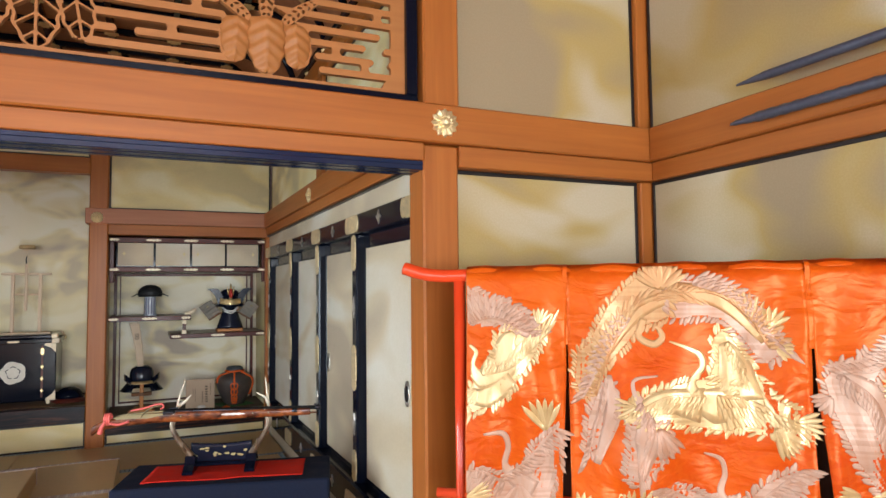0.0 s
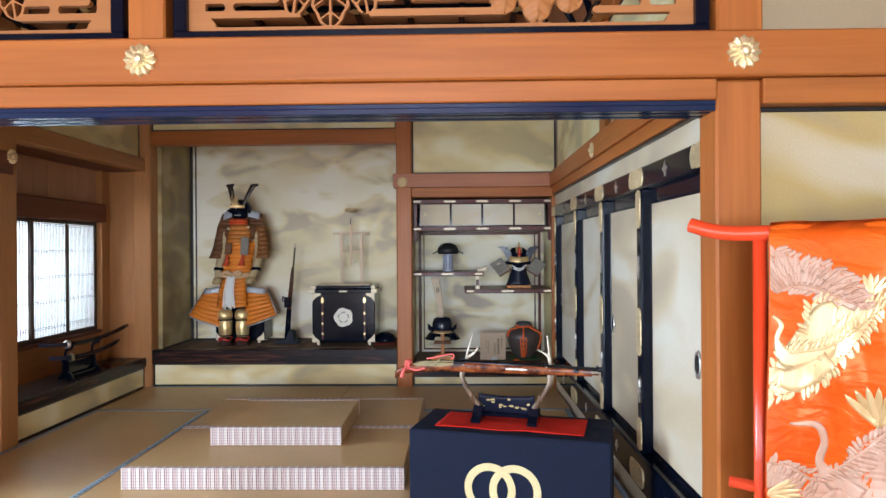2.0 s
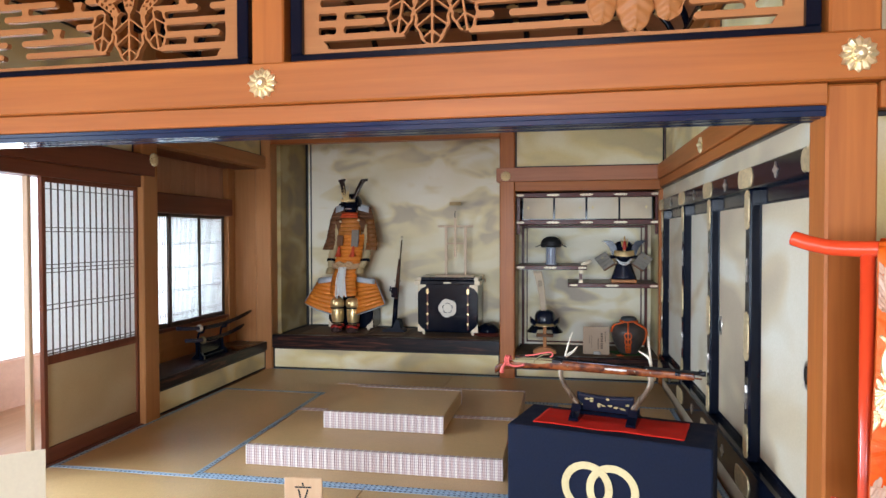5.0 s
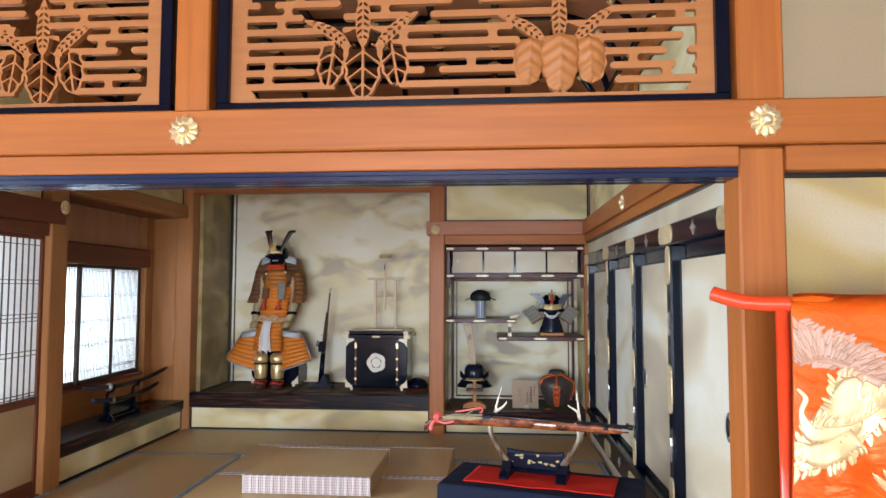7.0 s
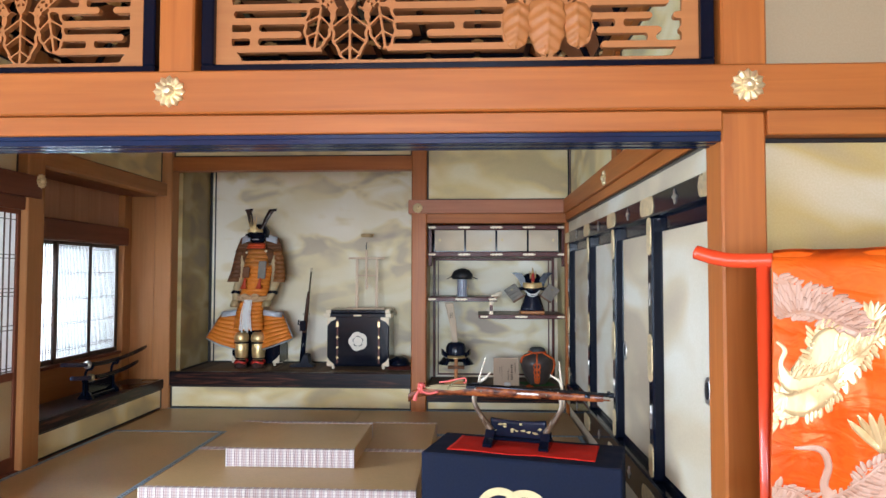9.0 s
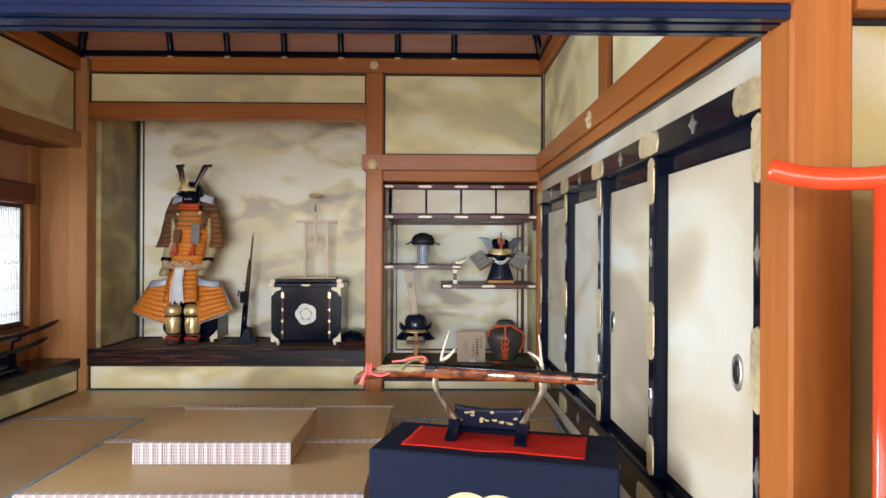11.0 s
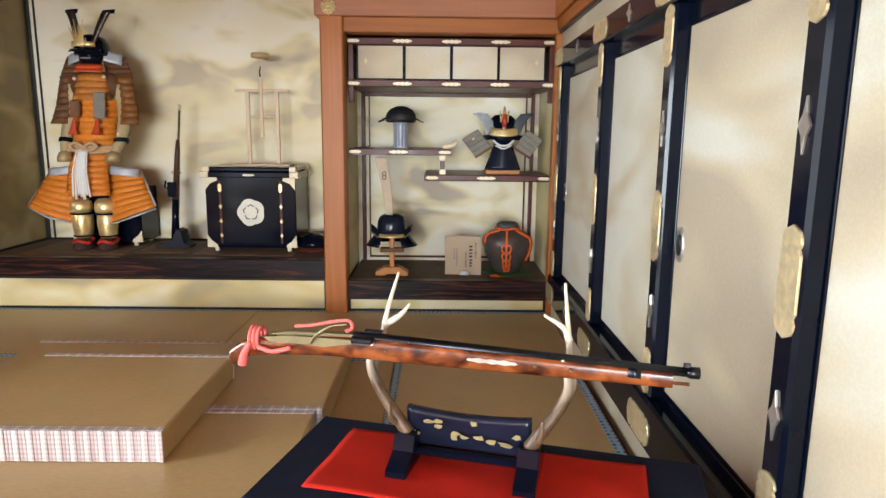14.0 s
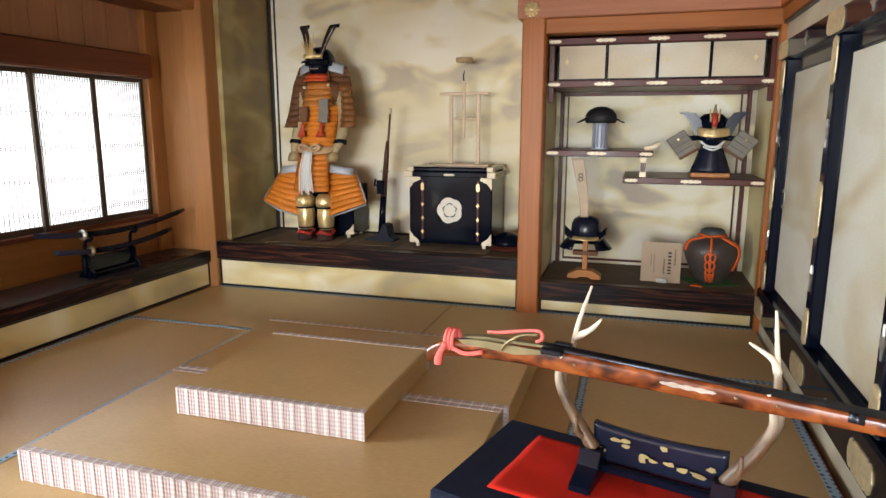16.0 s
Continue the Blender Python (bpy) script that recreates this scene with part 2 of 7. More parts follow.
# ---- mesh helpers ----
class Shape:
    """Collects vertices and faces of one mesh."""

    def __init__(self):
        self.v, self.f, self.smooth = [], [], []

    def add(self, verts, faces, smooth=False):
        o = len(self.v)
        self.v += [tuple(p) for p in verts]
        self.f += [tuple(o + i for i in f) for f in faces]
        self.smooth += [smooth] * len(faces)
        return self

    def box(self, x0, x1, y0, y1, z0, z1, c=0.004, m=None):
        """A block with chamfered edges."""
        lo, hi = (min(x0, x1), min(y0, y1), min(z0, z1)), (max(x0, x1), max(y0, y1), max(z0, z1))
        c = min(c, *(0.45 * (h - l) for l, h in zip(lo, hi)))
        verts, idx = [], {}
        for sx in (0, 1):
            for sy in (0, 1):
                for sz in (0, 1):
                    s = (sx, sy, sz)
                    for ax in range(3):
                        p = [(hi[k] if s[k] else lo[k]) + (0 if k == ax else (-c if s[k] else c)) for k in range(3)]
                        idx[s, ax] = len(verts)
                        verts.append(p)
        faces = []
        for ax in range(3):
            a, b = (ax + 1) % 3, (ax + 2) % 3
            for e in (0, 1):
                q = []
                for i, j in ((0, 0), (1, 0), (1, 1), (0, 1)):
                    s = [0, 0, 0]
                    s[ax], s[a], s[b] = e, i, j
                    q.append(idx[tuple(s), ax])
                faces.append(q if e else q[::-1])
            for i in (0, 1):
                for j in (0, 1):
                    s0, s1 = [0, 0, 0], [0, 0, 0]
                    s0[ax], s1[ax] = 0, 1
                    s0[a] = s1[a] = i
                    s0[b] = s1[b] = j
                    s0, s1 = tuple(s0), tuple(s1)
                    q = [idx[s0, a], idx[s1, a], idx[s1, b], idx[s0, b]]
                    faces.append(q if (i + j) % 2 else q[::-1])
        for s in ((x, y, z) for x in (0, 1) for y in (0, 1) for z in (0, 1)):
            t = [idx[s, 0], idx[s, 1], idx[s, 2]]
            faces.append(t if sum(s) % 2 else t[::-1])
        if m is not None:
            verts = [tuple(m @ Vector(p)) for p in verts]
        return self.add(verts, faces)

    def tube(self, pts, radii, n=10, caps=True, squash=1.0):
        """A round bar through points, with one radius or one each."""
        pts = [Vector(p) for p in pts]
        if isinstance(radii, (int, float)):
            radii = [radii] * len(pts)
        verts, faces = [], []
        side = None
        for i, p in enumerate(pts):
            d = (pts[min(i + 1, len(pts) - 1)] - pts[max(i - 1, 0)]).normalized()
            if side is None:
                side = d.cross(Vector((0, 0, 1)) if abs(d.z) < 0.9 else Vector((1, 0, 0))).normalized()
            side = (side - d * side.dot(d)).normalized()
            up = side.cross(d)
            for k in range(n):
                a = 2 * math.pi * k / n
                verts.append(p + radii[i] * (math.cos(a) * side + squash * math.sin(a) * up))
        for i in range(len(pts) - 1):
            for k in range(n):
                k2 = (k + 1) % n
                faces.append((i * n + k, i * n + k2, (i + 1) * n + k2, (i + 1) * n + k))
        if caps:
            faces.append(tuple(range(n))[::-1])
            faces.append(tuple((len(pts) - 1) * n + k for k in range(n)))
        return self.add(verts, faces, True)

    def lathe(self, profile, n=24, at=(0, 0, 0), sx=1.0, sy=1.0, m=None):
        """Turned about a vertical axis; profile of (radius, height)."""
        verts, faces = [], []
        for r, z in profile:
            for k in range(n):
                a = 2 * math.pi * k / n
                p = Vector((at[0] + sx * r * math.cos(a), at[1] + sy * r * math.sin(a), at[2] + z))
                verts.append(m @ p if m is not None else p)
        for i in range(len(profile) - 1):
            for k in range(n):
                k2 = (k + 1) % n
                faces.append((i * n + k, i * n + k2, (i + 1) * n + k2, (i + 1) * n + k))
        faces.append(tuple(range(n))[::-1])
        faces.append(tuple((len(profile) - 1) * n + k for k in range(n)))
        return self.add(verts, faces, True)

    def sheet(self, fn, nu, nv, thick=0.0):
        """A surface fn(u, v) for u, v in 0 to 1, optionally thickened along its normals."""
        grid = [[Vector(fn(i / nu, j / nv)) for j in range(nv + 1)] for i in range(nu + 1)]
        w = nv + 1
        faces = [(i * w + j, (i + 1) * w + j, (i + 1) * w + j + 1, i * w + j + 1) for i in range(nu) for j in range(nv)]
        verts = [p for row in grid for p in row]
        if thick:
            back = []
            for i in range(nu + 1):
                for j in range(nv + 1):
                    du = grid[min(i + 1, nu)][j] - grid[max(i - 1, 0)][j]
                    dv = grid[i][min(j + 1, nv)] - grid[i][max(j - 1, 0)]
                    nrm = du.cross(dv)
                    nrm = nrm.normalized() if nrm.length > 1e-9 else Vector((0, 0, 1))
                    back.append(grid[i][j] - nrm * thick)
            o = len(verts)
            faces += [tuple(o + k for k in reversed(f)) for f in faces]
            verts += back
            rim = [i * w for i in range(nu + 1)] + [nu * w + j for j in range(1, w)] + [i * w + nv for i in range(nu - 1, -1, -1)] + [j for j in range(nv - 1, 0, -1)]
            for a, b in zip(rim, rim[1:] + rim[:1]):
                faces.append((b, a, o + a, o + b))
        return self.add(verts, faces, True)

    def prism(self, outline, depth, m=None, c=0.0):
        """A flat outline of (x, z) extruded from y = 0 to y = depth, its front edge at y = 0 drawn in by c."""
        n = len(outline)
        cx, cz = sum(p[0] for p in outline) / n, sum(p[1] for p in outline) / n
        r = max(math.hypot(x - cx, z - cz) for x, z in outline)
        k = 1 - c / r
        front = [(cx + (x - cx) * k, 0, cz + (z - cz) * k) for x, z in outline]
        mid = [(x, c, z) for x, z in outline] if c else []
        back = [(x, depth, z) for x, z in outline]
        rings = [front] + ([mid] if c else []) + [back]
        verts = [Vector(p) for ring in rings for p in ring]
        faces = [tuple(range(n)), tuple(range((len(rings) - 1) * n, len(rings) * n))[::-1]]
        for q in range(len(rings) - 1):
            for i in range(n):
                j = (i + 1) % n
                faces.append((q * n + j, q * n + i, (q + 1) * n + i, (q + 1) * n + j))
        if m is not None:
            verts = [m @ p for p in verts]
        return self.add(verts, faces)

    def mesh(self, name, material):
        me = bpy.data.meshes.new(name)
        me.from_pydata(self.v, [], self.f)
        me.polygons.foreach_set("use_smooth", self.smooth)
        me.materials.append(material)
        bm = bmesh.new()
        bm.from_mesh(me)
        bmesh.ops.recalc_face_normals(bm, faces=bm.faces)
        bm.to_mesh(me)
        bm.free()
        me.update()
        return me


def part(name, shape, material, parent=None, label=""):
    """Links a shape as one mesh object, under a thing or a part."""
    ob = new(name, shape.mesh(name, material))
    if parent is not None:
        ob.parent = parent
    if label:
        ob["label"] = label
    return ob


def thing(name, label, category, m=None, group="", kind=""):
    ob = new(name)
    ob.empty_display_size = 0.1
    if m is not None:
        ob.matrix_world = m
    return tagged(ob, label, category, group, kind)


def setting(name, shape, material, label, category):
    return tagged(part(name, shape, material), label, category, kind="structure")


def S():
    return Shape()


def block(*a, **k):
    return Shape().box(*a, **k)


# ---- large structure ----
XW, XE, YF, YB = -2.93, 1.10, 2.545, 6.74
# floors
setting("floor", block(-3.0, 2.3, -6.2, 7.7, -0.16, -0.055), BOARDS, "bare boards under the straw mats", "floor")
setting("floor_veranda", block(-4.6, -3.0, -6.4, 7.8, -0.2, -0.03), wood("veranda_boards", 1, (0.25, 0.12, 0.06), (0.42, 0.24, 0.13), 0.3), "polished plank floor of the veranda", "floor")

# outer shell that closes the place
shell = S().box(2.35, 2.45, -6.3, 2.66, -0.16, 3.3).box(1.25, 1.35, 2.66, 7.8, -0.16, 4.0).box(-4.7, 1.35, 7.7, 7.8, -0.16, 4.0)
setting("wall_outer", shell, PLASTER, "plain plaster outer walls", "wall")
south = S().box(-3.0, 2.4, -6.3, -6.2, -0.16, 0.25).box(-3.0, 2.4, -6.3, -6.2, 2.15, 3.3).box(-3.0, -2.6, -6.3, -6.2, 0.25, 2.15).box(1.8, 2.4, -6.3, -6.2, 0.25, 2.15)
setting("wall_south", south, PLASTER, "plaster wall with a wide window opening", "wall")
west = S().box(-3.08, -2.95, -6.2, -2.4, -0.1, 3.3).box(-3.08, -2.95, 1.8, 2.53, -0.1, 3.3).box(-3.08, -2.95, -2.4, 1.8, 2.15, 3.3).box(-3.08, -2.95, -2.4, 1.8, -0.1, 0.25)
setting("wall_west_hall", west, PLASTER, "plaster wall of the hall with a wide opening", "wall")
ver = S().box(-4.45, -4.35, 2.2, 7.7, -0.2, 0.37).box(-4.45, -4.35, 2.2, 7.7, 2.13, 3.0).box(-4.45, -4.35, 7.0, 7.7, 0.37, 2.13).box(-4.45, -2.95, 2.2, 2.3, -0.2, 3.0)
setting("wall_veranda", ver, PLASTER, "low pink plaster wall of the veranda under a wide opening", "wall")
setting("backdrop", block(-6.1, -6.0, -7.5, 11.0, -1.5, 4.5, 0.0), DAYLIGHT, "bright white overcast daylight beyond the veranda", "backdrop")
setting("ceiling_veranda", block(-4.5, -3.3, 2.2, 7.7, 2.6, 2.68), BOARDS, "board ceiling of the veranda", "ceiling")
setting("ceiling_hall", block(-3.1, 2.4, -6.3, 2.56, 3.0, 3.08), BOARDS, "board ceiling of the hall", "ceiling")

# front partition: post, beams and transom frame
fp = [
    ("post_front", S().box(0.993, 1.140, YF, 2.69, -0.06, 1.877, 0.008), HINOKI[2], "square orange cypress post beside the kimono rack", "post"),
    ("post_front_upper", S().box(0.998, 1.147, YF - 0.002, 2.69, 2.03, 3.0, 0.008), HINOKI[2], "square orange cypress post above the beam", "post"),
    ("post_front_west", S().box(-2.99, -2.84, YF, 2.69, -0.06, 3.0, 0.008), HINOKI[2], "square orange cypress post at the veranda side", "post"),
    ("strut_front", S().box(-0.920, -0.797, YF, 2.67, 2.03, 3.0, 0.006), HINOKI[2], "orange cypress strut between two carved transoms", "post"),
    ("beam_front", S().box(-2.84, 2.17, 2.512, 2.70, 1.880, 2.028, 0.006), HINOKI[0], "long planed orange cypress tie beam over the opening", "beam"),
    ("lintel_front", S().box(-2.84, 0.993, 2.532, 2.68, 1.812, 1.879, 0.004), HINOKI[0], "orange cypress lintel under the tie beam", "beam"),
    ("lintel_front_east", S().box(1.140, 2.165, 2.532, 2.66, 1.797, 1.879, 0.004), HINOKI[0], "orange cypress lintel over a gold wall panel", "beam"),
    ("beam_front_top", S().box(-2.84, 0.998, 2.53, 2.68, 2.68, 3.0, 0.006), HINOKI[0], "orange cypress beam above the transoms", "beam"),
]
for nm, sh, mt, lb, ct in fp:
    setting(nm, sh, mt, lb, ct)
# (the sliding track is built with the other pieces below)
setting("threshold_front", block(-2.84, 0.99, 2.53, 2.69, -0.06, 0.004), TAN[0], "worn wooden threshold", "threshold")


def wall_panel(name, x0, x1, y0, y1, z0, z1, mat, label, edge=0.016):
    """A papered panel with a raised black edging. It lies across x or across y, the smaller extent is its thickness; its front looks to -y, or to -x or +x."""
    p = setting(name, block(x0, x1, y0, y1, z0, z1, 0.001), mat, label, "wall panel")
    sh = S()
    if x1 - x0 > y1 - y0:
        f = y0 - 0.006
        sh.box(x0, x1, f, y0, z0, z0 + edge, 0.002).box(x0, x1, f, y0, z1 - edge, z1, 0.002).box(x0, x0 + edge, f, y0, z0 + edge, z1 - edge, 0.002).box(x1 - edge, x1, f, y0, z0 + edge, z1 - edge, 0.002)
    else:
        a, b = (x0 - 0.006, x0) if x0 > 0 else (x1, x1 + 0.006)
        sh.box(a, b, y0, y1, z0, z0 + edge, 0.002).box(a, b, y0, y1, z1 - edge, z1, 0.002).box(a, b, y0, y0 + edge, z0 + edge, z1 - edge, 0.002).box(a, b, y1 - edge, y1, z0 + edge, z1 - edge, 0.002)
    part("edging", sh, BLACKLINE, p)
    return p


# hall: panels right of the post, the east wall and its beam
HX = 2.085
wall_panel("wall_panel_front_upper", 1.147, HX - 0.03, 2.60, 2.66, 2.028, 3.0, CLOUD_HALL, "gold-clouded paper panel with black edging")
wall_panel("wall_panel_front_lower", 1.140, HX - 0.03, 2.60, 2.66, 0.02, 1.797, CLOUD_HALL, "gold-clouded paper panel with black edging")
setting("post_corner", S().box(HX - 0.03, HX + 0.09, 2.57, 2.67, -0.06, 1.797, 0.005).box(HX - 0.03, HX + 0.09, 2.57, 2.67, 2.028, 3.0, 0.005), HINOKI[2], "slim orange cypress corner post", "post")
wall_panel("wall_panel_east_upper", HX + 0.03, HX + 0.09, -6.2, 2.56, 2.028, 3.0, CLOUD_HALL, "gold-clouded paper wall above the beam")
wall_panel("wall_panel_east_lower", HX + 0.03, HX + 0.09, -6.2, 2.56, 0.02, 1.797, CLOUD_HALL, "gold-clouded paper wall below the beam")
setting("beam_east", S().box(HX - 0.03, HX + 0.09, -6.2, 2.512, 1.880, 2.028, 0.006), HINOKI[1], "long orange cypress tie beam carrying two spears", "beam")
setting("lintel_east", S().box(HX, HX + 0.08, -6.2, 2.53, 1.797, 1.879, 0.004), HINOKI[1], "orange cypress lintel under the tie beam", "beam")

# back wall: pillars, rails, alcove and shelf niche
for nm, sh, mt, lb, ct in [
    ("pillar_alcove_west", S().box(-3.03, -2.855, 6.72, 6.88, -0.06, 2.92, 0.008), TAN[2], "broad tan cypress pillar between desk and alcove", "post"),
    ("pillar_alcove", S().box(-0.43, -0.28, 6.70, 6.85, -0.06, 2.79, 0.010), HINOKI[2], "planed orange cypress alcove pillar with a gilt stud", "post"),
    ("jamb_niche", S().box(1.080, 1.136, 6.715, 6.80, -0.06, 1.845, 0.004), HINOKI[2], "thin orange cypress jamb of the shelf niche", "post"),
    ("rail_back", S().box(-2.82, 1.128, 6.715, 6.86, 2.792, 2.92, 0.006), HINOKI[0], "orange cypress rail below the coved ceiling", "beam"),
    ("beam_alcove", S().box(-2.855, -0.43, 6.72, 6.84, 2.378, 2.518, 0.006), HINOKI[0], "orange cypress beam over the alcove", "beam"),
    ("beam_niche", S().box(-0.46, 1.128, 6.685, 6.86, 1.937, 2.072, 0.006), wood("beam_rose", 0, (0.34, 0.12, 0.06), (0.5, 0.21, 0.11)), "orange cypress tie beam over the shelf niche", "beam"),
    ("lintel_niche", S().box(-0.28, 1.128, 6.715, 6.86, 1.845, 1.936, 0.004), HINOKI[0], "orange cypress lintel over the shelf niche", "beam"),
    ("alcove_floor", S().box(-2.855, -0.43, 6.80, 7.62, 0.25, 0.343, 0.003), plain("alcove_mat", (0.12, 0.085, 0.06), 0.8, 0, 0.2, 60, 0.3), "dark matted floor of the alcove", "floor"),
    ("alcove_board", S().box(-2.855, -0.43, 6.725, 6.80, 0.226, 0.362, 0.006), ROSE, "dark rosewood front board of the alcove", "trim"),
    ("niche_floor", S().box(-0.28, 1.11, 6.80, 7.55, 0.13, 0.212, 0.003), plain("niche_mat", (0.11, 0.075, 0.05), 0.8, 0, 0.2, 60, 0.3), "dark matted floor of the shelf niche", "floor"),
    ("niche_board", S().box(-0.28, 1.080, 6.725, 6.80, 0.098, 0.224, 0.006), ROSE, "dark rosewood front board of the niche", "trim"),
    ("wall_alcove_back", S().box(-2.9, -0.3, 7.60, 7.68, 0.3, 2.6), CLOUD_BACK, "gold-clouded paper back wall of the alcove", "wall"),
    ("wall_alcove_west", S().box(-2.9, -2.815, 6.88, 7.60, 0.3, 2.6), CLOUD_SHADED, "gold-clouded paper side wall of the alcove, shade in its colour", "wall"),
    ("wall_alcove_east", S().box(-0.41, -0.30, 6.85, 7.60, 0.2, 2.6), CLOUD_WALL, "gold-clouded paper partition of the alcove", "wall"),
    ("wall_niche_back", S().box(-0.30, 1.2, 7.52, 7.60, 0.1, 2.0), CLOUD_BACK, "gold-clouded paper back wall of the niche", "wall"),
    ("wall_niche_east", S().box(1.105, 1.2, 6.80, 7.52, 0.1, 2.0), CLOUD_WALL, "gold-clouded paper side wall of the niche", "wall"),
    ("soffit_alcove", S().box(-2.9, -0.3, 6.84, 7.6, 2.56, 2.62), BOARDS, "board soffit of the alcove", "ceiling"),
    ("soffit_niche", S().box(-0.3, 1.2, 6.86, 7.55, 1.86, 1.92), LACQ_RED, "dark red soffit of the niche", "ceiling"),
    ("trim_alcove_corner", S().box(-2.814, -2.792, 7.565, 7.599, 0.343, 2.56, 0.003).box(-2.765, -2.752, 7.588, 7.599, 0.343, 2.56, 0.002).box(-2.814, -2.804, 6.89, 7.565, 0.343, 0.362, 0.002).box(-2.79, -0.42, 7.588, 7.599, 0.343, 0.358, 0.002), BLACKLINE, "black lacquered corner trim of the alcove", "trim"),
    ("trim_niche", S().box(-0.262, -0.235, 7.47, 7.519, 0.212, 1.52, 0.003).box(1.04, 1.066, 7.47, 7.519, 0.212, 1.52, 0.003).box(-0.21, -0.2, 7.505, 7.519, 0.24, 1.52, 0.002).box(1.0, 1.012, 7.505, 7.519, 0.24, 1.52, 0.002).box(-0.21, 1.012, 7.505, 7.519, 0.236, 0.252, 0.002).box(-0.235, 1.04, 7.49, 7.519, 1.49, 1.515, 0.002), LACQ_RED, "dark lacquered frame trim of the niche", "trim"),
]:
    setting(nm, sh, mt, lb, ct)
wall_panel("wall_panel_alcove", -2.855, -0.43, 6.76, 6.84, 2.519, 2.79, CLOUD_WALL, "gold-clouded paper panel over the alcove")
wall_panel("wall_panel_niche", -0.28, 1.128, 6.76, 6.84, 2.073, 2.79, CLOUD_WALL, "gold-clouded paper panel over the niche")
wall_panel("dado_alcove", -2.855, -0.43, 6.765, 6.82, 0.0, 0.225, CLOUD_WALL, "gold-clouded paper dado under the alcove board")
wall_panel("dado_niche", -0.28, 1.080, 6.765, 6.82, 0.0, 0.097, CLOUD_WALL, "low gold-clouded paper dado under the niche")

# east wall of the inner room: beam, frieze, framed sliding doors on a raised sill
XF, XP = 1.092, 1.146
YD0, YD1 = 2.70, 6.715
setting("beam_inner_east", S().box(1.058, 1.2, YD0, 6.685, 1.935, 2.075, 0.006).box(1.078, 1.2, YD0, 6.685, 1.862, 1.934, 0.004), HINOKI[1], "long orange cypress tie beam in two steps over the doors", "beam")
setting("trim_inner_east", S().box(1.090, 1.2, YD0, 6.715, 1.850, 1.861, 0.002), BLACKLINE, "thin black line under the beam", "trim")
setting("frieze_inner_east", S().box(1.112, 1.2, YD0, 6.715, 1.745, 1.850, 0.002), CLOUD_DOOR, "pale gold paper strip above the lacquered rail", "wall panel")
setting("wall_base_inner_east", S().box(1.112, 1.2, YD0, 6.715, -0.05, 0.100, 0.002), CLOUD_DOOR, "pale gold paper strip below the lacquered sill", "wall panel")
setting("rail_inner_east", S().box(1.086, 1.16, YD0, 6.715, 1.637, 1.744, 0.006).box(1.135, 1.2, YD0, 6.715, 1.565, 1.638, 0.003), LACQ, "black lacquered upper rail of the sliding doors", "rail")
setting("sill_inner_east", S().box(1.080, 1.2, YD0, 6.715, 0.100, 0.285, 0.010).box(1.135, 1.2, YD0, 6.715, 0.284, 0.31, 0.003), LACQ, "black lacquered raised sill of the sliding doors", "sill")
for z0, z1 in ((2.076, 2.79),):
    wall_panel("wall_panel_inner_east", 1.135, 1.2, 4.72, 6.715, z0, z1, CLOUD_WALL, "gold-clouded paper panel above the tie beam")
    wall_panel("wall_panel_inner_east_near", 1.135, 1.2, YD0, 4.56, z0, z1, CLOUD_WALL, "gold-clouded paper panel above the tie beam")
setting("stile_inner_east", S().box(1.10, 1.2, 4.56, 4.72, 2.076, 2.79, 0.005), HINOKI[2], "orange cypress stile between two wall panels", "post")
setting("rail_inner_east_top", S().box(1.09, 1.2, YD0, 6.714, 2.792, 2.92, 0.006), HINOKI[1], "orange cypress rail below the coved ceiling", "beam")
setting("post_inner_front", S().box(1.10, 1.2, 2.69, 2.75, 0.0, 2.92, 0.004), HINOKI[2], "edge of the orange cypress front post", "post")

# west side: shoji screens, pillar and desk bay
setting("pillar_west", S().box(-3.06, -2.885, 4.665, 4.845, -0.06, 2.92, 0.008), TAN[2], "square cypress pillar beside the desk bay", "post")
setting("beam_west", S().box(-3.06, -2.875, 2.69, 4.80, 1.862, 2.022, 0.006), BROWN[1], "brown tie beam over the paper screens", "beam")
setting("lintel_west", S().box(-3.04, -2.90, 2.69, 4.665, 1.775, 1.861, 0.004), BROWN[1], "brown lintel over the paper screens", "beam")
setting("threshold_west", S().box(-3.04, -2.90, 2.69, 4.665, -0.06, 0.006, 0.003), BROWN[1], "brown wooden threshold of the paper screens", "threshold")
wall_panel("wall_panel_west", -3.03, -2.965, 2.69, 4.665, 2.023, 2.79, CLOUD_WALL, "gold-clouded paper panel above the brown beam")
wall_panel("wall_panel_west_bay", -3.03, -2.965, 4.845, 6.72, 2.25, 2.79, CLOUD_WALL, "gold-clouded paper panel above the desk bay")
setting("rail_west_top", S().box(-3.03, -2.91, 2.69, 6.72, 2.792, 2.92, 0.006), HINOKI[1], "orange cypress rail below the coved ceiling", "beam")
setting("beam_bay", S().box(-3.03, -2.905, 4.845, 6.72, 2.12, 2.249, 0.006), TAN[1], "cypress beam over the desk bay", "beam")
setting("soffit_bay", S().box(-3.42, -3.03, 4.845, 6.86, 2.12, 2.16), BROWN[1], "brown board soffit of the desk bay", "ceiling")
bay = S()
for k in range(9):
    bay.box(-3.40, -3.335, 4.85 + k * 0.208, 4.85 + (k + 1) * 0.208 - 0.003, 1.79, 2.12, 0.003)
setting("wall_bay_boards", bay, wood("pinkish_cypress", 2, (0.40, 0.20, 0.12), (0.56, 0.31, 0.20)), "upright cypress boards above the desk window", "wall")
setting("wall_bay_north", S().box(-3.42, -2.99, 6.74, 6.86, -0.06, 2.12, 0.004), TAN[2], "cypress board at the end of the desk bay", "wall")
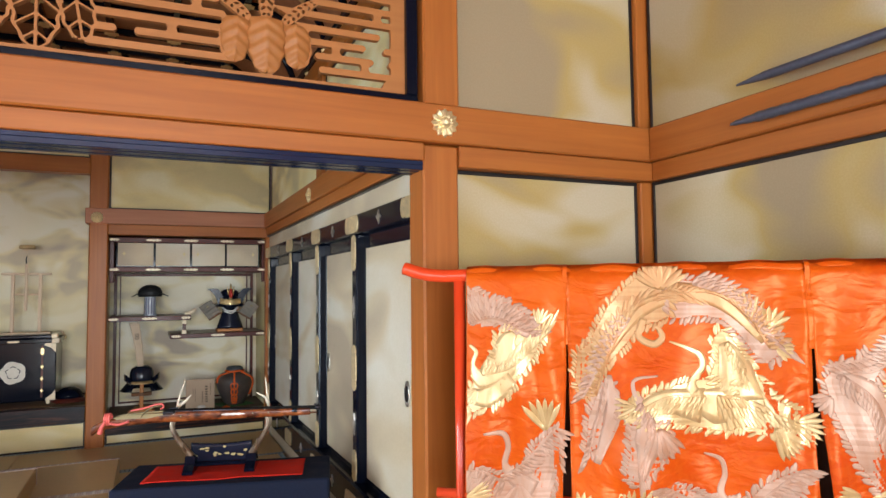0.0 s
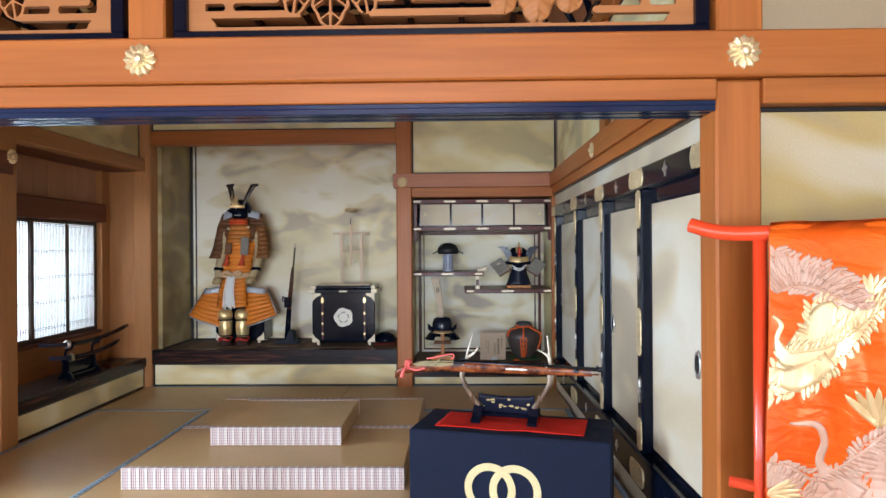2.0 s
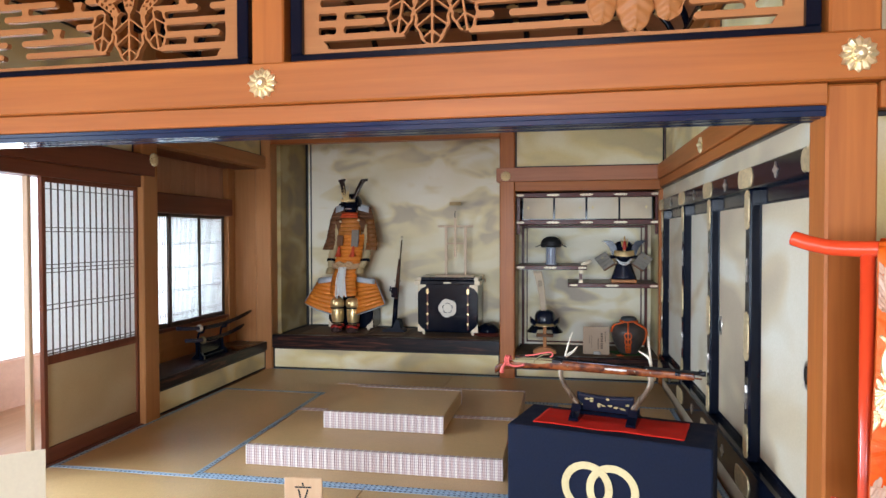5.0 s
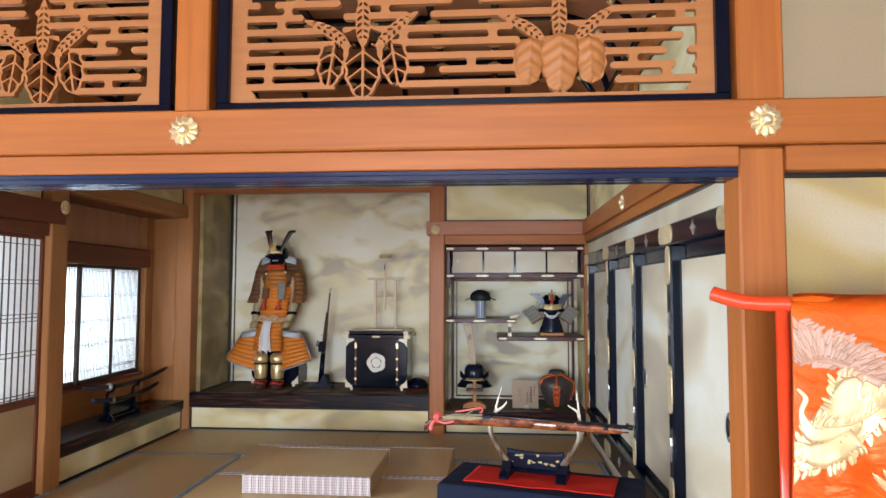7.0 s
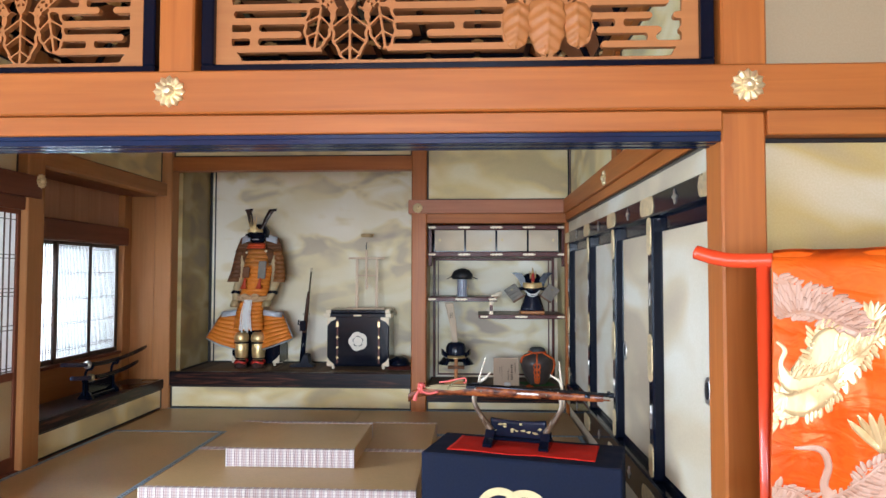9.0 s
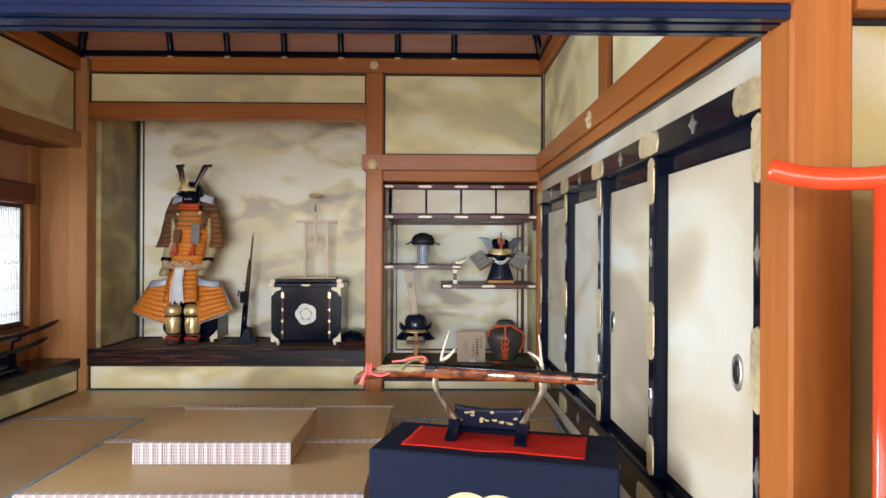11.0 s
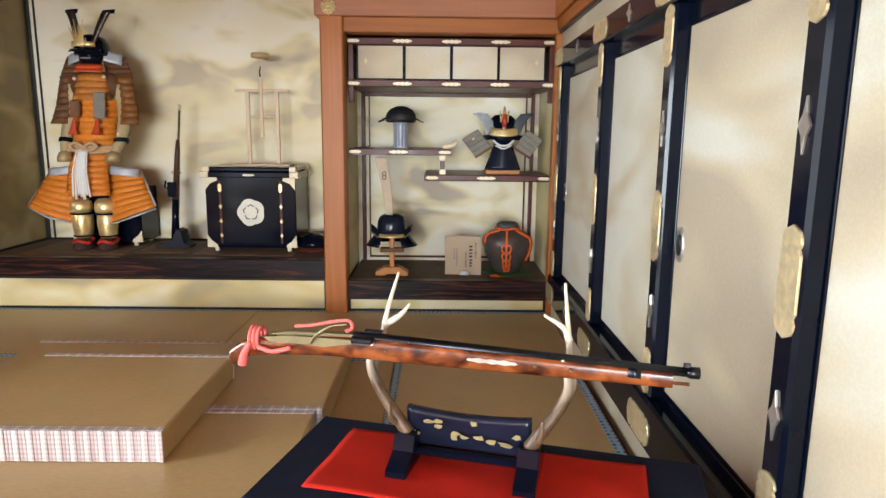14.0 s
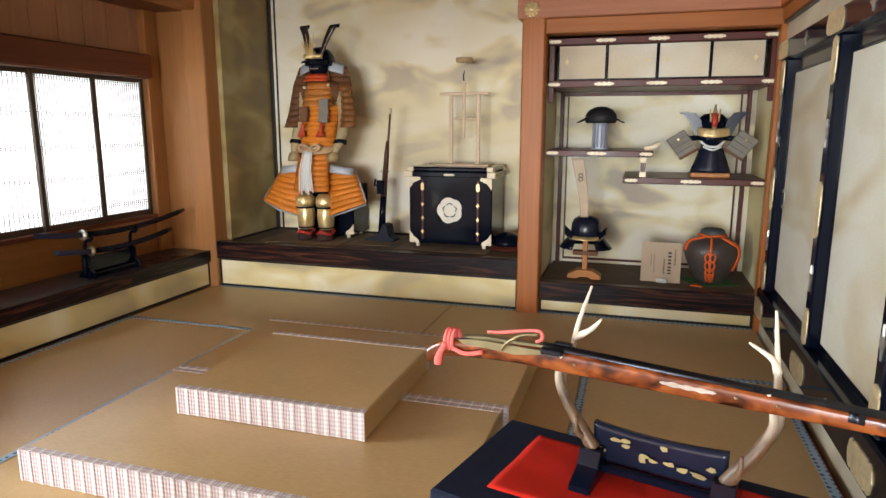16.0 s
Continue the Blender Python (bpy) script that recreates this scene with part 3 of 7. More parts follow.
setting("wall_bay_south", S().box(-3.42, -3.06, 4.70, 4.84, -0.06, 2.12, 0.004), TAN[2], "cypress board at the start of the desk bay", "wall")
setting("post_bay_window", S().box(-3.37, -3.27, 6.60, 6.735, 0.28, 2.12, 0.006), TAN[2], "slim cypress post beside the desk window", "post")
setting("lintel_bay", S().box(-3.38, -3.22, 4.85, 6.60, 1.615, 1.79, 0.012), BROWN[1], "thick brown lintel over the desk window", "beam")
setting("wall_bay_low", S().box(-3.38, -3.30, 4.85, 6.60, 0.28, 0.555, 0.004), TAN[1], "cypress board under the desk window", "wall")
setting("sill_bay", S().box(-3.38, -3.275, 4.85, 6.60, 0.555, 0.585, 0.004), BROWN[1], "brown window sill", "sill")
setting("desk_board", S().box(-3.40, -2.935, 4.85, 6.72, 0.245, 0.288, 0.005), plain("desk_dark", (0.016, 0.014, 0.02), 0.3, 0, 0.3, 12, 0.1), "dark built-in desk board below the window", "desk")
setting("desk_edge", S().box(-2.935, -2.905, 4.846, 6.72, 0.198, 0.289, 0.005), ROSE_Y, "dark rosewood edge of the built-in desk", "trim")
wall_panel("dado_bay", -3.0, -2.93, 4.846, 6.72, 0.0, 0.198, CLOUD_WALL, "gold paper dado under the desk")
setting("wall_bay_under", S().box(-3.42, -3.38, 4.7, 6.86, -0.06, 0.56), PLASTER, "plaster outer face under the desk window", "wall")
setting("wall_bay_over", S().box(-3.42, -3.381, 4.7, 6.86, 1.62, 3.0), PLASTER, "plaster outer face above the desk window", "wall")
setting("wall_veranda_end", S().box(-4.5, -3.42, 6.80, 6.88, -0.06, 3.0), PLASTER, "plaster end wall of the veranda", "wall")
setting("wall_west_upper", S().box(-3.12, -3.035, 2.69, 6.8, 2.25, 3.3), PLASTER, "plaster outer face above the screens", "wall")

# ceiling: coved, with lacquered ribs and a coffered middle
cove = S()
R = 0.46
CX0, CX1, CY0, CY1, CZ = -2.93, 1.12, 2.68, 6.74, 2.92


def arc(a):
    return R * (1 - math.cos(a)), R * math.sin(a)


for (ax, ay), (bx, by), (nx, ny) in (((CX0, CY1), (CX1, CY1), (0, -1)), ((CX1, CY1), (CX1, CY0), (-1, 0)), ((CX1, CY0), (CX0, CY0), (0, 1)), ((CX0, CY0), (CX0, CY1), (1, 0))):
    length = math.hypot(bx - ax, by - ay)
    ux, uy = (bx - ax) / length, (by - ay) / length

    def skin(u, v, ax=ax, ay=ay, ux=ux, uy=uy, nx=nx, ny=ny, length=length):
        d, h = arc(v * math.pi / 2)
        s = d + u * (length - 2 * d)
        return ax + ux * s + nx * d, ay + uy * s + ny * d, CZ + h
    cove.sheet(skin, 30, 10)
setting("ceiling_cove", cove, BOARDS, "coved board ceiling between lacquered ribs", "ceiling")
setting("ceiling", block(CX0 + R - 0.05, CX1 - R + 0.05, CY0 + R - 0.05, CY1 - R + 0.05, CZ + R, CZ + R + 0.06), BOARDS, "coffered board ceiling", "ceiling")

# ---- sliding track under the front lintel ----
track = thing("track_front", "black lacquered sliding door track with two grooves, sky reflection in its colour", "track", kind="structure")
for y0, y1 in ((2.545, 2.572), (2.587, 2.632), (2.648, 2.675)):
    part("track_rib", S().box(-2.84, 0.993, y0, y1, 1.778, 1.797, 0.002), SKYLACQ, track)
part("track_bed", S().box(-2.84, 0.993, 2.545, 2.675, 1.797, 1.8115, 0.001), SKYLACQ, track)

# ---- ceiling ribs ----
def cove_rib(s, side):
    """Points along one rib: s metres along the wall, on the north, east or west side."""
    pts = []
    for k in range(9):
        d, h = arc(k / 8 * math.pi / 2)
        d, h = d + 0.012, CZ + h - 0.012
        pts.append({"n": (CX0 + s, CY1 - d, h), "e": (CX1 - d, CY0 + s, h), "w": (CX0 + d, CY0 + s, h), "s": (CX0 + s, CY0 + d, h)}[side])
    return pts


ribs = thing("ceiling_ribs", "black lacquered ceiling ribs with gilt ends", "ceiling ribs", kind="structure")
for side, run in (("n", CX1 - CX0), ("s", CX1 - CX0), ("e", CY1 - CY0), ("w", CY1 - CY0)):
    count = 6
    for k in range(count):
        s = 0.793 + (run - 1.573) * k / (count - 1)
        pts = cove_rib(s, side)
        part("rib", S().tube(pts, 0.028, 8), LACQ, ribs)
        for lo in (0, 4):
            a, b = Vector(pts[lo]), Vector(pts[lo + 1])
            part("rib_end", S().tube([a, a.lerp(b, 0.5)], 0.032, 8), GOLD, ribs, "gilt rib collar")
rim = S().box(CX0, CX1, CY1 - 0.05, CY1, 2.921, 2.965).box(CX1 - 0.05, CX1, CY0, CY1 - 0.05, 2.921, 2.965).box(CX0, CX0 + 0.05, CY0, CY1 - 0.05, 2.921, 2.965)
part("rim", rim, LACQ, ribs)
for a in ((CX0, CY1, 1, -1), (CX1, CY1, -1, -1)):
    pts = []
    for k in range(9):
        d, h = arc(k / 8 * math.pi / 2)
        pts.append((a[0] + a[2] * (d + 0.02), a[1] + a[3] * (d + 0.02), CZ + h - 0.012))
    part("hip_rib", S().tube(pts, 0.034, 8), LACQ, ribs)
grid = S()
gz = CZ + R
for k in range(8):
    x = CX0 + R + (CX1 - CX0 - 2 * R) * k / 7
    grid.box(x - 0.025, x + 0.025, CY0 + R, CY1 - R, gz - 0.045, gz, 0.006)
    y = CY0 + R + (CY1 - CY0 - 2 * R) * k / 7
    grid.box(CX0 + R, CX1 - R, y - 0.025, y + 0.025, gz - 0.046, gz - 0.001, 0.006)
part("coffer_grid", grid, LACQ, ribs)
for i in range(8):
    for j in range(8):
        x, y = CX0 + R + (CX1 - CX0 - 2 * R) * i / 7, CY0 + R + (CY1 - CY0 - 2 * R) * j / 7
        part("coffer_stud", S().box(x - 0.05, x + 0.05, y - 0.027, y + 0.027, gz - 0.052, gz - 0.046, 0.002).box(x - 0.027, x + 0.027, y - 0.05, y + 0.05, gz - 0.0525, gz - 0.0465, 0.002), GOLD, ribs)


# ---- gilt stud covers ----
def stud_cover(r):
    """Six-sided flower boss of hammered gilt."""
    s = S()
    n = 48
    rings = [(1.0, 0.0), (1.0, 0.006), (0.9, 0.010), (0.55, 0.013), (0.42, 0.010), (0.36, 0.018), (0.2, 0.026), (0.0, 0.028)]
    verts = []
    for f, h in rings:
        for k in range(n):
            a = 2 * math.pi * k / n
            hexa = 0.90 + 0.10 * math.cos(6 * a) ** 2
            wave = 1 + (0.05 * math.cos(12 * a) if f > 0.5 else 0)
            lift = 0.003 * math.cos(12 * a) if 0.5 < f < 0.95 else 0
            verts.append((r * f * hexa * wave * math.sin(a), -(h + lift), r * f * hexa * wave * math.cos(a)))
    faces = []
    for i in range(len(rings) - 1):
        for k in range(n):
            faces.append((i * n + k, i * n + (k + 1) % n, (i + 1) * n + (k + 1) % n, (i + 1) * n + k))
    faces.append(tuple(range(n)))
    return s.add(verts, faces)


def stud(m, r=0.05, label="six-petalled gilt stud cover on a cypress beam"):
    ob = part("stud_cover", stud_cover(r), GOLD_PALE)
    ob.matrix_world = m
    part("petal_slot", S().lathe([(0.004, -0.006), (0.004, 0.006)], 6, (r * 0.66, 0, 0), m=Matrix.Rotation(radians(90), 4, "X")), BLACKLINE, ob)
    return tagged(ob, label, "stud cover", "gilt stud covers")


TOEAST, TOWEST = pose(0, 0, 0, 0, 0, -90), pose(0, 0, 0, 0, 0, 90)
for x in (-0.862, 1.068):
    stud(pose(x, 2.512, 1.955), 0.053)
stud(pose(-0.368, 6.685, 1.990), 0.05, "gilt stud cover at the alcove pillar")
stud(pose(-0.36, 6.715, 2.855), 0.04, "small gilt stud cover on the ceiling rail")
stud(pose(1.058, 4.74, 1.988) @ TOEAST.to_3x3().to_4x4(), 0.05, "gilt stud cover on the beam over the doors")
stud(pose(-2.875, 4.78, 1.99) @ TOWEST.to_3x3().to_4x4(), 0.05, "gilt stud cover where the brown beam meets the pillar")


# ---- lacquered door frame: posts, door panels, fittings ----
def cartouche(w, h, n=18):
    """Outline of a long mount with lobed sides and pointed ends."""
    long, short = max(w, h), min(w, h)
    side = []
    for k in range(1, n):
        t = -1 + 2 * k / n
        half = short / 2 * (0.80 + 0.20 * math.cos(4 * math.pi * t)) * (1 - abs(t) ** 7) ** 0.6
        side.append((t * long / 2, half))
    pts = [(-long / 2, 0)] + [(x, -y) for x, y in side] + [(long / 2, 0)] + [(x, y) for x, y in reversed(side)]
    return pts if w >= h else [(-z, x) for x, z in pts]


def plate(w, h, n=20):
    """Outline of a long door mount: straight sides, a waist near each end and a lobed, pointed tip."""
    long, short = max(w, h), min(w, h)
    side = []
    for k in range(1, n):
        t = -1 + 2 * k / n
        f = abs(t)
        half = 1.0 if f < 0.58 else 0.78 if f < 0.68 else 0.98 * max(0.0, 1 - ((f - 0.68) / 0.32) ** 2) ** 0.5
        side.append((t * long / 2, half * short / 2))
    pts = [(-long / 2, 0)] + [(x, -y) for x, y in side] + [(long / 2, 0)] + [(x, y) for x, y in reversed(side)]
    return pts if w >= h else [(-z, x) for x, z in pts]


def diamond(w, h):
    return [(w / 2, 0), (w * 0.16, h * 0.2), (0, h / 2), (-w * 0.16, h * 0.2), (-w / 2, 0), (-w * 0.16, -h * 0.2), (0, -h / 2), (w * 0.16, -h * 0.2)]


EMBOSSED = plain("embossed_pale_gilt", (0.70, 0.57, 0.34), 0.42, 0.55, 0.35, 42, 1.0)


def mount(parent, y, z, outline, x, name="gilt_mount", mat=None, depth=0.006):
    m = Matrix.Translation((x, y, z)) @ Matrix.Rotation(radians(-90), 4, "Z")
    return part(name, S().prism(outline, depth, m @ Matrix.Translation((0, -depth, 0)), 0.002), mat or EMBOSSED, parent)


door_frame = thing("door_frame", "black lacquered door posts with gilt and silver mounts", "door frame", kind="structure")
POSTS = (2.884, 3.786, 4.648, 5.560, 6.60)
for y in POSTS:
    p = part("post", S().box(XF, 1.16, y - 0.042, y + 0.042, 0.285, 1.64, 0.010), LACQ, door_frame)
    mount(p, y, 1.535, plate(0.076, 0.20), XF)
    mount(p, y, 0.905, plate(0.080, 0.25), XF)
    mount(p, y, 0.38, plate(0.076, 0.17), XF)
    for z in (1.235, 0.60):
        mount(p, y, z, diamond(0.045, 0.12), XF, "silver_mount", SILVER)
    mount(p, y + 0.02, 1.692, plate(0.25, 0.096), 1.086)
    mount(p, y + 0.02, 0.175, plate(0.25, 0.11), 1.080)
for a, b in zip(POSTS, POSTS[1:]):
    y = (a + b) / 2
    mount(door_frame, y, 1.69, diamond(0.075, 0.07), 1.086, "silver_mount", SILVER)
    mount(door_frame, y, 0.19, diamond(0.075, 0.07), 1.080, "silver_mount", SILVER)

for i, (a, b) in enumerate(zip(POSTS, POSTS[1:])):
    d = setting("door_%d" % (i + 1), block(XP, XP + 0.03, a - 0.02, b + 0.02, 0.305, 1.575, 0.002), CLOUD_DOOR, "pale gold-clouded sliding door in a black lacquered frame", "sliding door")
    part("stile", S().box(XP - 0.006, XP, a + 0.042, a + 0.055, 0.31, 1.57, 0.002).box(XP - 0.006, XP, b - 0.050, b - 0.042, 0.31, 1.57, 0.002), LACQ, d)
    part("door_rail", S().box(XP - 0.006, XP, a + 0.042, b - 0.042, 0.31, 0.322, 0.002).box(XP - 0.006, XP, a + 0.042, b - 0.042, 1.558, 1.57, 0.002), LACQ, d)
    if i != 2:
        y = {0: a + 0.235, 1: b - 0.095, 3: b - 0.06}[i]
        pull = S().lathe([(0.022, 0.0), (0.022, 0.006), (0.031, 0.008), (0.034, 0.004), (0.034, 0.0)], 28, (0, 0, 0), 1.0, 1.75, Matrix.Translation((XP, y, 0.855)) @ Matrix.Rotation(radians(-90), 4, "Y") @ Matrix.Rotation(radians(90), 4, "Z"))
        part("door_pull", pull, SILVER, d, "oval silvered door pull")
        part("pull_recess", S().lathe([(0.021, 0.001), (0.021, 0.0085), (0.004, 0.0065)], 24, (0, 0, 0), 1.0, 1.75, Matrix.Translation((XP, y, 0.855)) @ Matrix.Rotation(radians(-90), 4, "Y") @ Matrix.Rotation(radians(90), 4, "Z")), BLACKLINE, d)


# ---- paper screens ----
LATTICE = plain("dark_lattice", LATTICE_TONE, 0.6, 0, 0.2, 40, 0.1)


def screen(y0, y1, x, z0, z1, low, cols, rows, mat, name, label, lattice=None, bar=0.0025, deep=0.009):
    """A sliding paper screen in the plane x: paper, lattice, frame and, where low is over z0, a low board."""
    t = thing(name, label, "paper screen", kind="structure")
    st = 0.03
    part("paper", S().box(x - 0.004, x - 0.002, y0 + 0.01, y1 - 0.01, low + 0.01, z1 - 0.01, 0.0), PAPER, t)
    part("frame", S().box(x - 0.015, x + 0.015, y0, y0 + st, z0, z1, 0.002).box(x - 0.015, x + 0.015, y1 - st, y1, z0, z1, 0.002).box(x - 0.014, x + 0.014, y0 + st, y1 - st, z1 - st, z1, 0.002).box(x - 0.014, x + 0.014, y0 + st, y1 - st, low - 0.045, low + 0.01, 0.002), lattice or mat[2], t)
    for k in range(1, cols):
        y = y0 + st + (y1 - y0 - 2 * st) * k / cols
        part("upright_bar", S().box(x - 0.002, x + deep, y - bar, y + bar, low + 0.01, z1 - st, 0.001), LATTICE, t)
    for z in rows:
        part("cross_bar", S().box(x - 0.002, x + deep + 0.001, y0 + st, y1 - st, z - bar, z + bar, 0.001), LATTICE, t)
    if low - 0.045 > z0 + 0.1:
        part("low_board", S().box(x - 0.006, x + 0.004, y0 + st, y1 - st, z0 + 0.095, low - 0.045, 0.002), LOWBOARD, t)
        part("bottom_rail", S().box(x - 0.0145, x + 0.0145, y0 + st, y1 - st, z0, z0 + 0.095, 0.002), mat[1], t)
    return t


LOWBOARD = gold_cloud("gold_board", (0.40, 0.29, 0.16), (0.46, 0.34, 0.19), (0.50, 0.39, 0.24), 0.6)
SHOJI_Z = [1.742, 1.705, 1.465, 1.44, 1.235, 1.21, 1.185, 0.985, 0.955, 0.70, 0.68]
screen(3.765, 4.665, -2.945, 0.006, 1.775, 0.66, 15, SHOJI_Z[1:], BROWN, "shoji_screen", "paper screen with fine brown lattice and gold lower board")
# stile of the pushed-back screen; pale wood paints in the sunlight on it
part("stile_lit", S().box(-3.008, -2.97, 3.70, 3.73, 0.006, 1.775, 0.003), PALE, None)["kind"] = "structure"
bpy.data.objects["stile_lit"]["label"] = "wooden edge of the open paper screen, sunlight in its pale colour"
WIN_Z = [1.575, 1.56, 1.35, 1.335, 1.13, 1.115, 0.92, 0.905, 0.70, 0.685, 0.61]
for y0, y1, dx in ((4.86, 5.655, 0), (5.605, 6.115, 0.025), (6.085, 6.60, 0)):
    screen(y0, y1, -3.34 + dx, 0.586, 1.614, 0.615, 22, WIN_Z, BROWN, "window_screen", "narrow paper window screen with thin lattice", LATTICE, 0.0022, 0.004)


# ---- carved transoms ----
def sd_bar(u, v, u0, u1, vc, h):
    """Distance to a bar with round ends."""
    q = np.clip(u, u0 + h, u1 - h)
    return np.hypot(u - q, v - vc) - h


def leaf_frame(u, v, cu, cv, length, width, ang, bend=0.0, lobes=0.0):
    ca, sa = math.cos(ang), math.sin(ang)
    p, q = (u - cu) * ca + (v - cv) * sa, -(u - cu) * sa + (v - cv) * ca
    q = q - bend * p * np.abs(p)
    s = p / length
    half = width * np.sqrt(np.clip(s, 0, 1)) * np.clip(1 - s, 0, 1) ** 0.7 * 1.75
    if lobes:
        half = width * np.clip(s, 0, 1) ** 0.28 * np.clip(1 - s, 0, 1) ** 0.5 * 1.3 * (1 + lobes * np.sin(s * 22))
    inside = np.where((s > 0) & (s < 1), np.abs(q) - half, np.hypot(np.minimum(p, 0) + np.maximum(p - length, 0), q) + 0.002)
    return p, q, s, inside


def transom_field(u, v, W, H, motifs, seed):
    """Below zero where there is wood. Drifting mist bars with leaf sprays, inside a plain border."""
    rng = random.Random(seed)
    d = np.full(u.shape, 1.0)
    pitch = 0.0495
    rows = int(H / pitch)
    joints = []
    for k in range(rows):
        vc = (k + 0.9) * pitch
        x = rng.uniform(-0.25, 0.0)
        while x < W:
            length = rng.uniform(0.22, 0.62)
            d = np.minimum(d, sd_bar(u, v, x if x > 0.02 else -0.1, x + length, vc, 0.0118))
            if k < rows - 1:
                for f in (0.28, 0.72):
                    joints.append((x + length * (f + rng.uniform(-0.1, 0.1)), vc))
            x += length + rng.uniform(0.03, 0.16)
    for ju, jv in joints:
        if rng.random() < 0.6:
            neck = np.maximum(np.abs(u - ju) - 0.013 - 0.35 * np.abs(v - jv - pitch / 2) ** 1, np.abs(v - jv - pitch / 2) - pitch / 2)
            d = np.minimum(d, neck)
    for cu, solid in motifs:
        clear = np.hypot((u - cu) / 1.0, (v - 0.12) / 1.0) - 0.13
        d = np.where(clear < 0, np.maximum(d, -clear), d)
        leaves = ((-0.068, 0.19, 0.15, 0.060, -99), (0.068, 0.19, 0.15, 0.060, -81), (0, 0.195, 0.195, 0.080, -90))
        for lu, lv, ln, wd, an in leaves:
            p, q, s, ins = leaf_frame(u, v, cu + lu * 1.5, lv, ln, wd, radians(an), 0.0, 0.07)
            if solid:
                d = np.minimum(d, ins)
            else:
                shell = np.abs(ins) - 0.0048
                vein = np.maximum(np.abs(q) - 0.004, ins)
                ribs_ = np.maximum(np.abs(((p - 0.75 * np.abs(q)) % 0.058) - 0.029) - 0.0034, ins)
                d = np.minimum(np.where(ins < 0, np.maximum(d, -ins - 0.0), d), np.minimum(shell, np.minimum(vein, ribs_)))
        for lu, lv, ln, wd, an, bend in ((0, 0.185, 0.21, 0.034, 90, 0.0), (-0.05, 0.18, 0.185, 0.027, 130, 1.7), (0.05, 0.18, 0.19, 0.027, 50, -0.9)):
            p, q, s, ins = leaf_frame(u, v, cu + lu, lv, ln, wd, radians(an), bend)
            holes = np.maximum(np.abs(((p + 0.7 * np.abs(q)) % 0.024) - 0.012) - 0.006, np.maximum(ins + 0.005, 0.003 - np.abs(q)))
            holes = np.where((s > 0.12) & (s < 0.93), holes, 1.0)
            d = np.minimum(d, ins)
            d = np.maximum(d, -holes)
    corner = 0.036
    for cu, cv in ((0, 0), (W, 0), (0, H), (W, H)):
        d = np.minimum(d, np.hypot(u - cu, v - cv) - corner)
    edge = np.minimum(np.minimum(u, W - u), np.minimum(v, H - v))
    return np.where(edge < 0, -0.02, d)


def contour_plate(field, u0, v0, step, thick):
    """Marching squares: a plate of even thickness wherever the field is below zero."""
    nu, nv = field.shape
    s = S()
    ids, verts, faces = {}, [], []

    def vert(key, p):
        if key not in ids:
            ids[key] = len(verts)
            verts.append((p[0], 0.0, p[1]))
            verts.append((p[0], thick, p[1]))
        return ids[key]
    cuts = (field[:-1, :-1] < 0).astype(int) + (field[1:, :-1] < 0) + (field[1:, 1:] < 0) + (field[:-1, 1:] < 0)
    for i in range(nu - 1):
        j = 0
        while j < nv - 1:
            c = cuts[i, j]
            if c == 0:
                j += 1
                continue
            ring = ((i, j), (i + 1, j), (i + 1, j + 1), (i, j + 1))
            if c == 4:
                j2 = j
                while j2 < nv - 1 and cuts[i, j2] == 4 and j2 - j < 1:
                    j2 += 1
                q = [vert(k, (u0 + k[0] * step, v0 + k[1] * step)) for k in ring]
                faces.append(tuple(q))
                faces.append(tuple(k + 1 for k in reversed(q)))
                j = j2
                continue
            poly, on = [], []
            for a, b in zip(ring, ring[1:] + ring[:1]):
                fa, fb = field[a], field[b]
                if fa < 0:
                    poly.append(vert(a, (u0 + a[0] * step, v0 + a[1] * step)))
                    on.append(False)
                if (fa < 0) != (fb < 0):
                    t = fa / (fa - fb)
                    key = (min(a, b), max(a, b))
                    poly.append(vert(key, (u0 + (a[0] + t * (b[0] - a[0])) * step, v0 + (a[1] + t * (b[1] - a[1])) * step)))
                    on.append(True)
            faces.append(tuple(poly))
            faces.append(tuple(k + 1 for k in reversed(poly)))
            for k in range(len(poly)):
                k2 = (k + 1) % len(poly)
                if on[k] and on[k2]:
                    faces.append((poly[k2], poly[k], poly[k] + 1, poly[k2] + 1))
            j += 1
    return s.add(verts, faces)


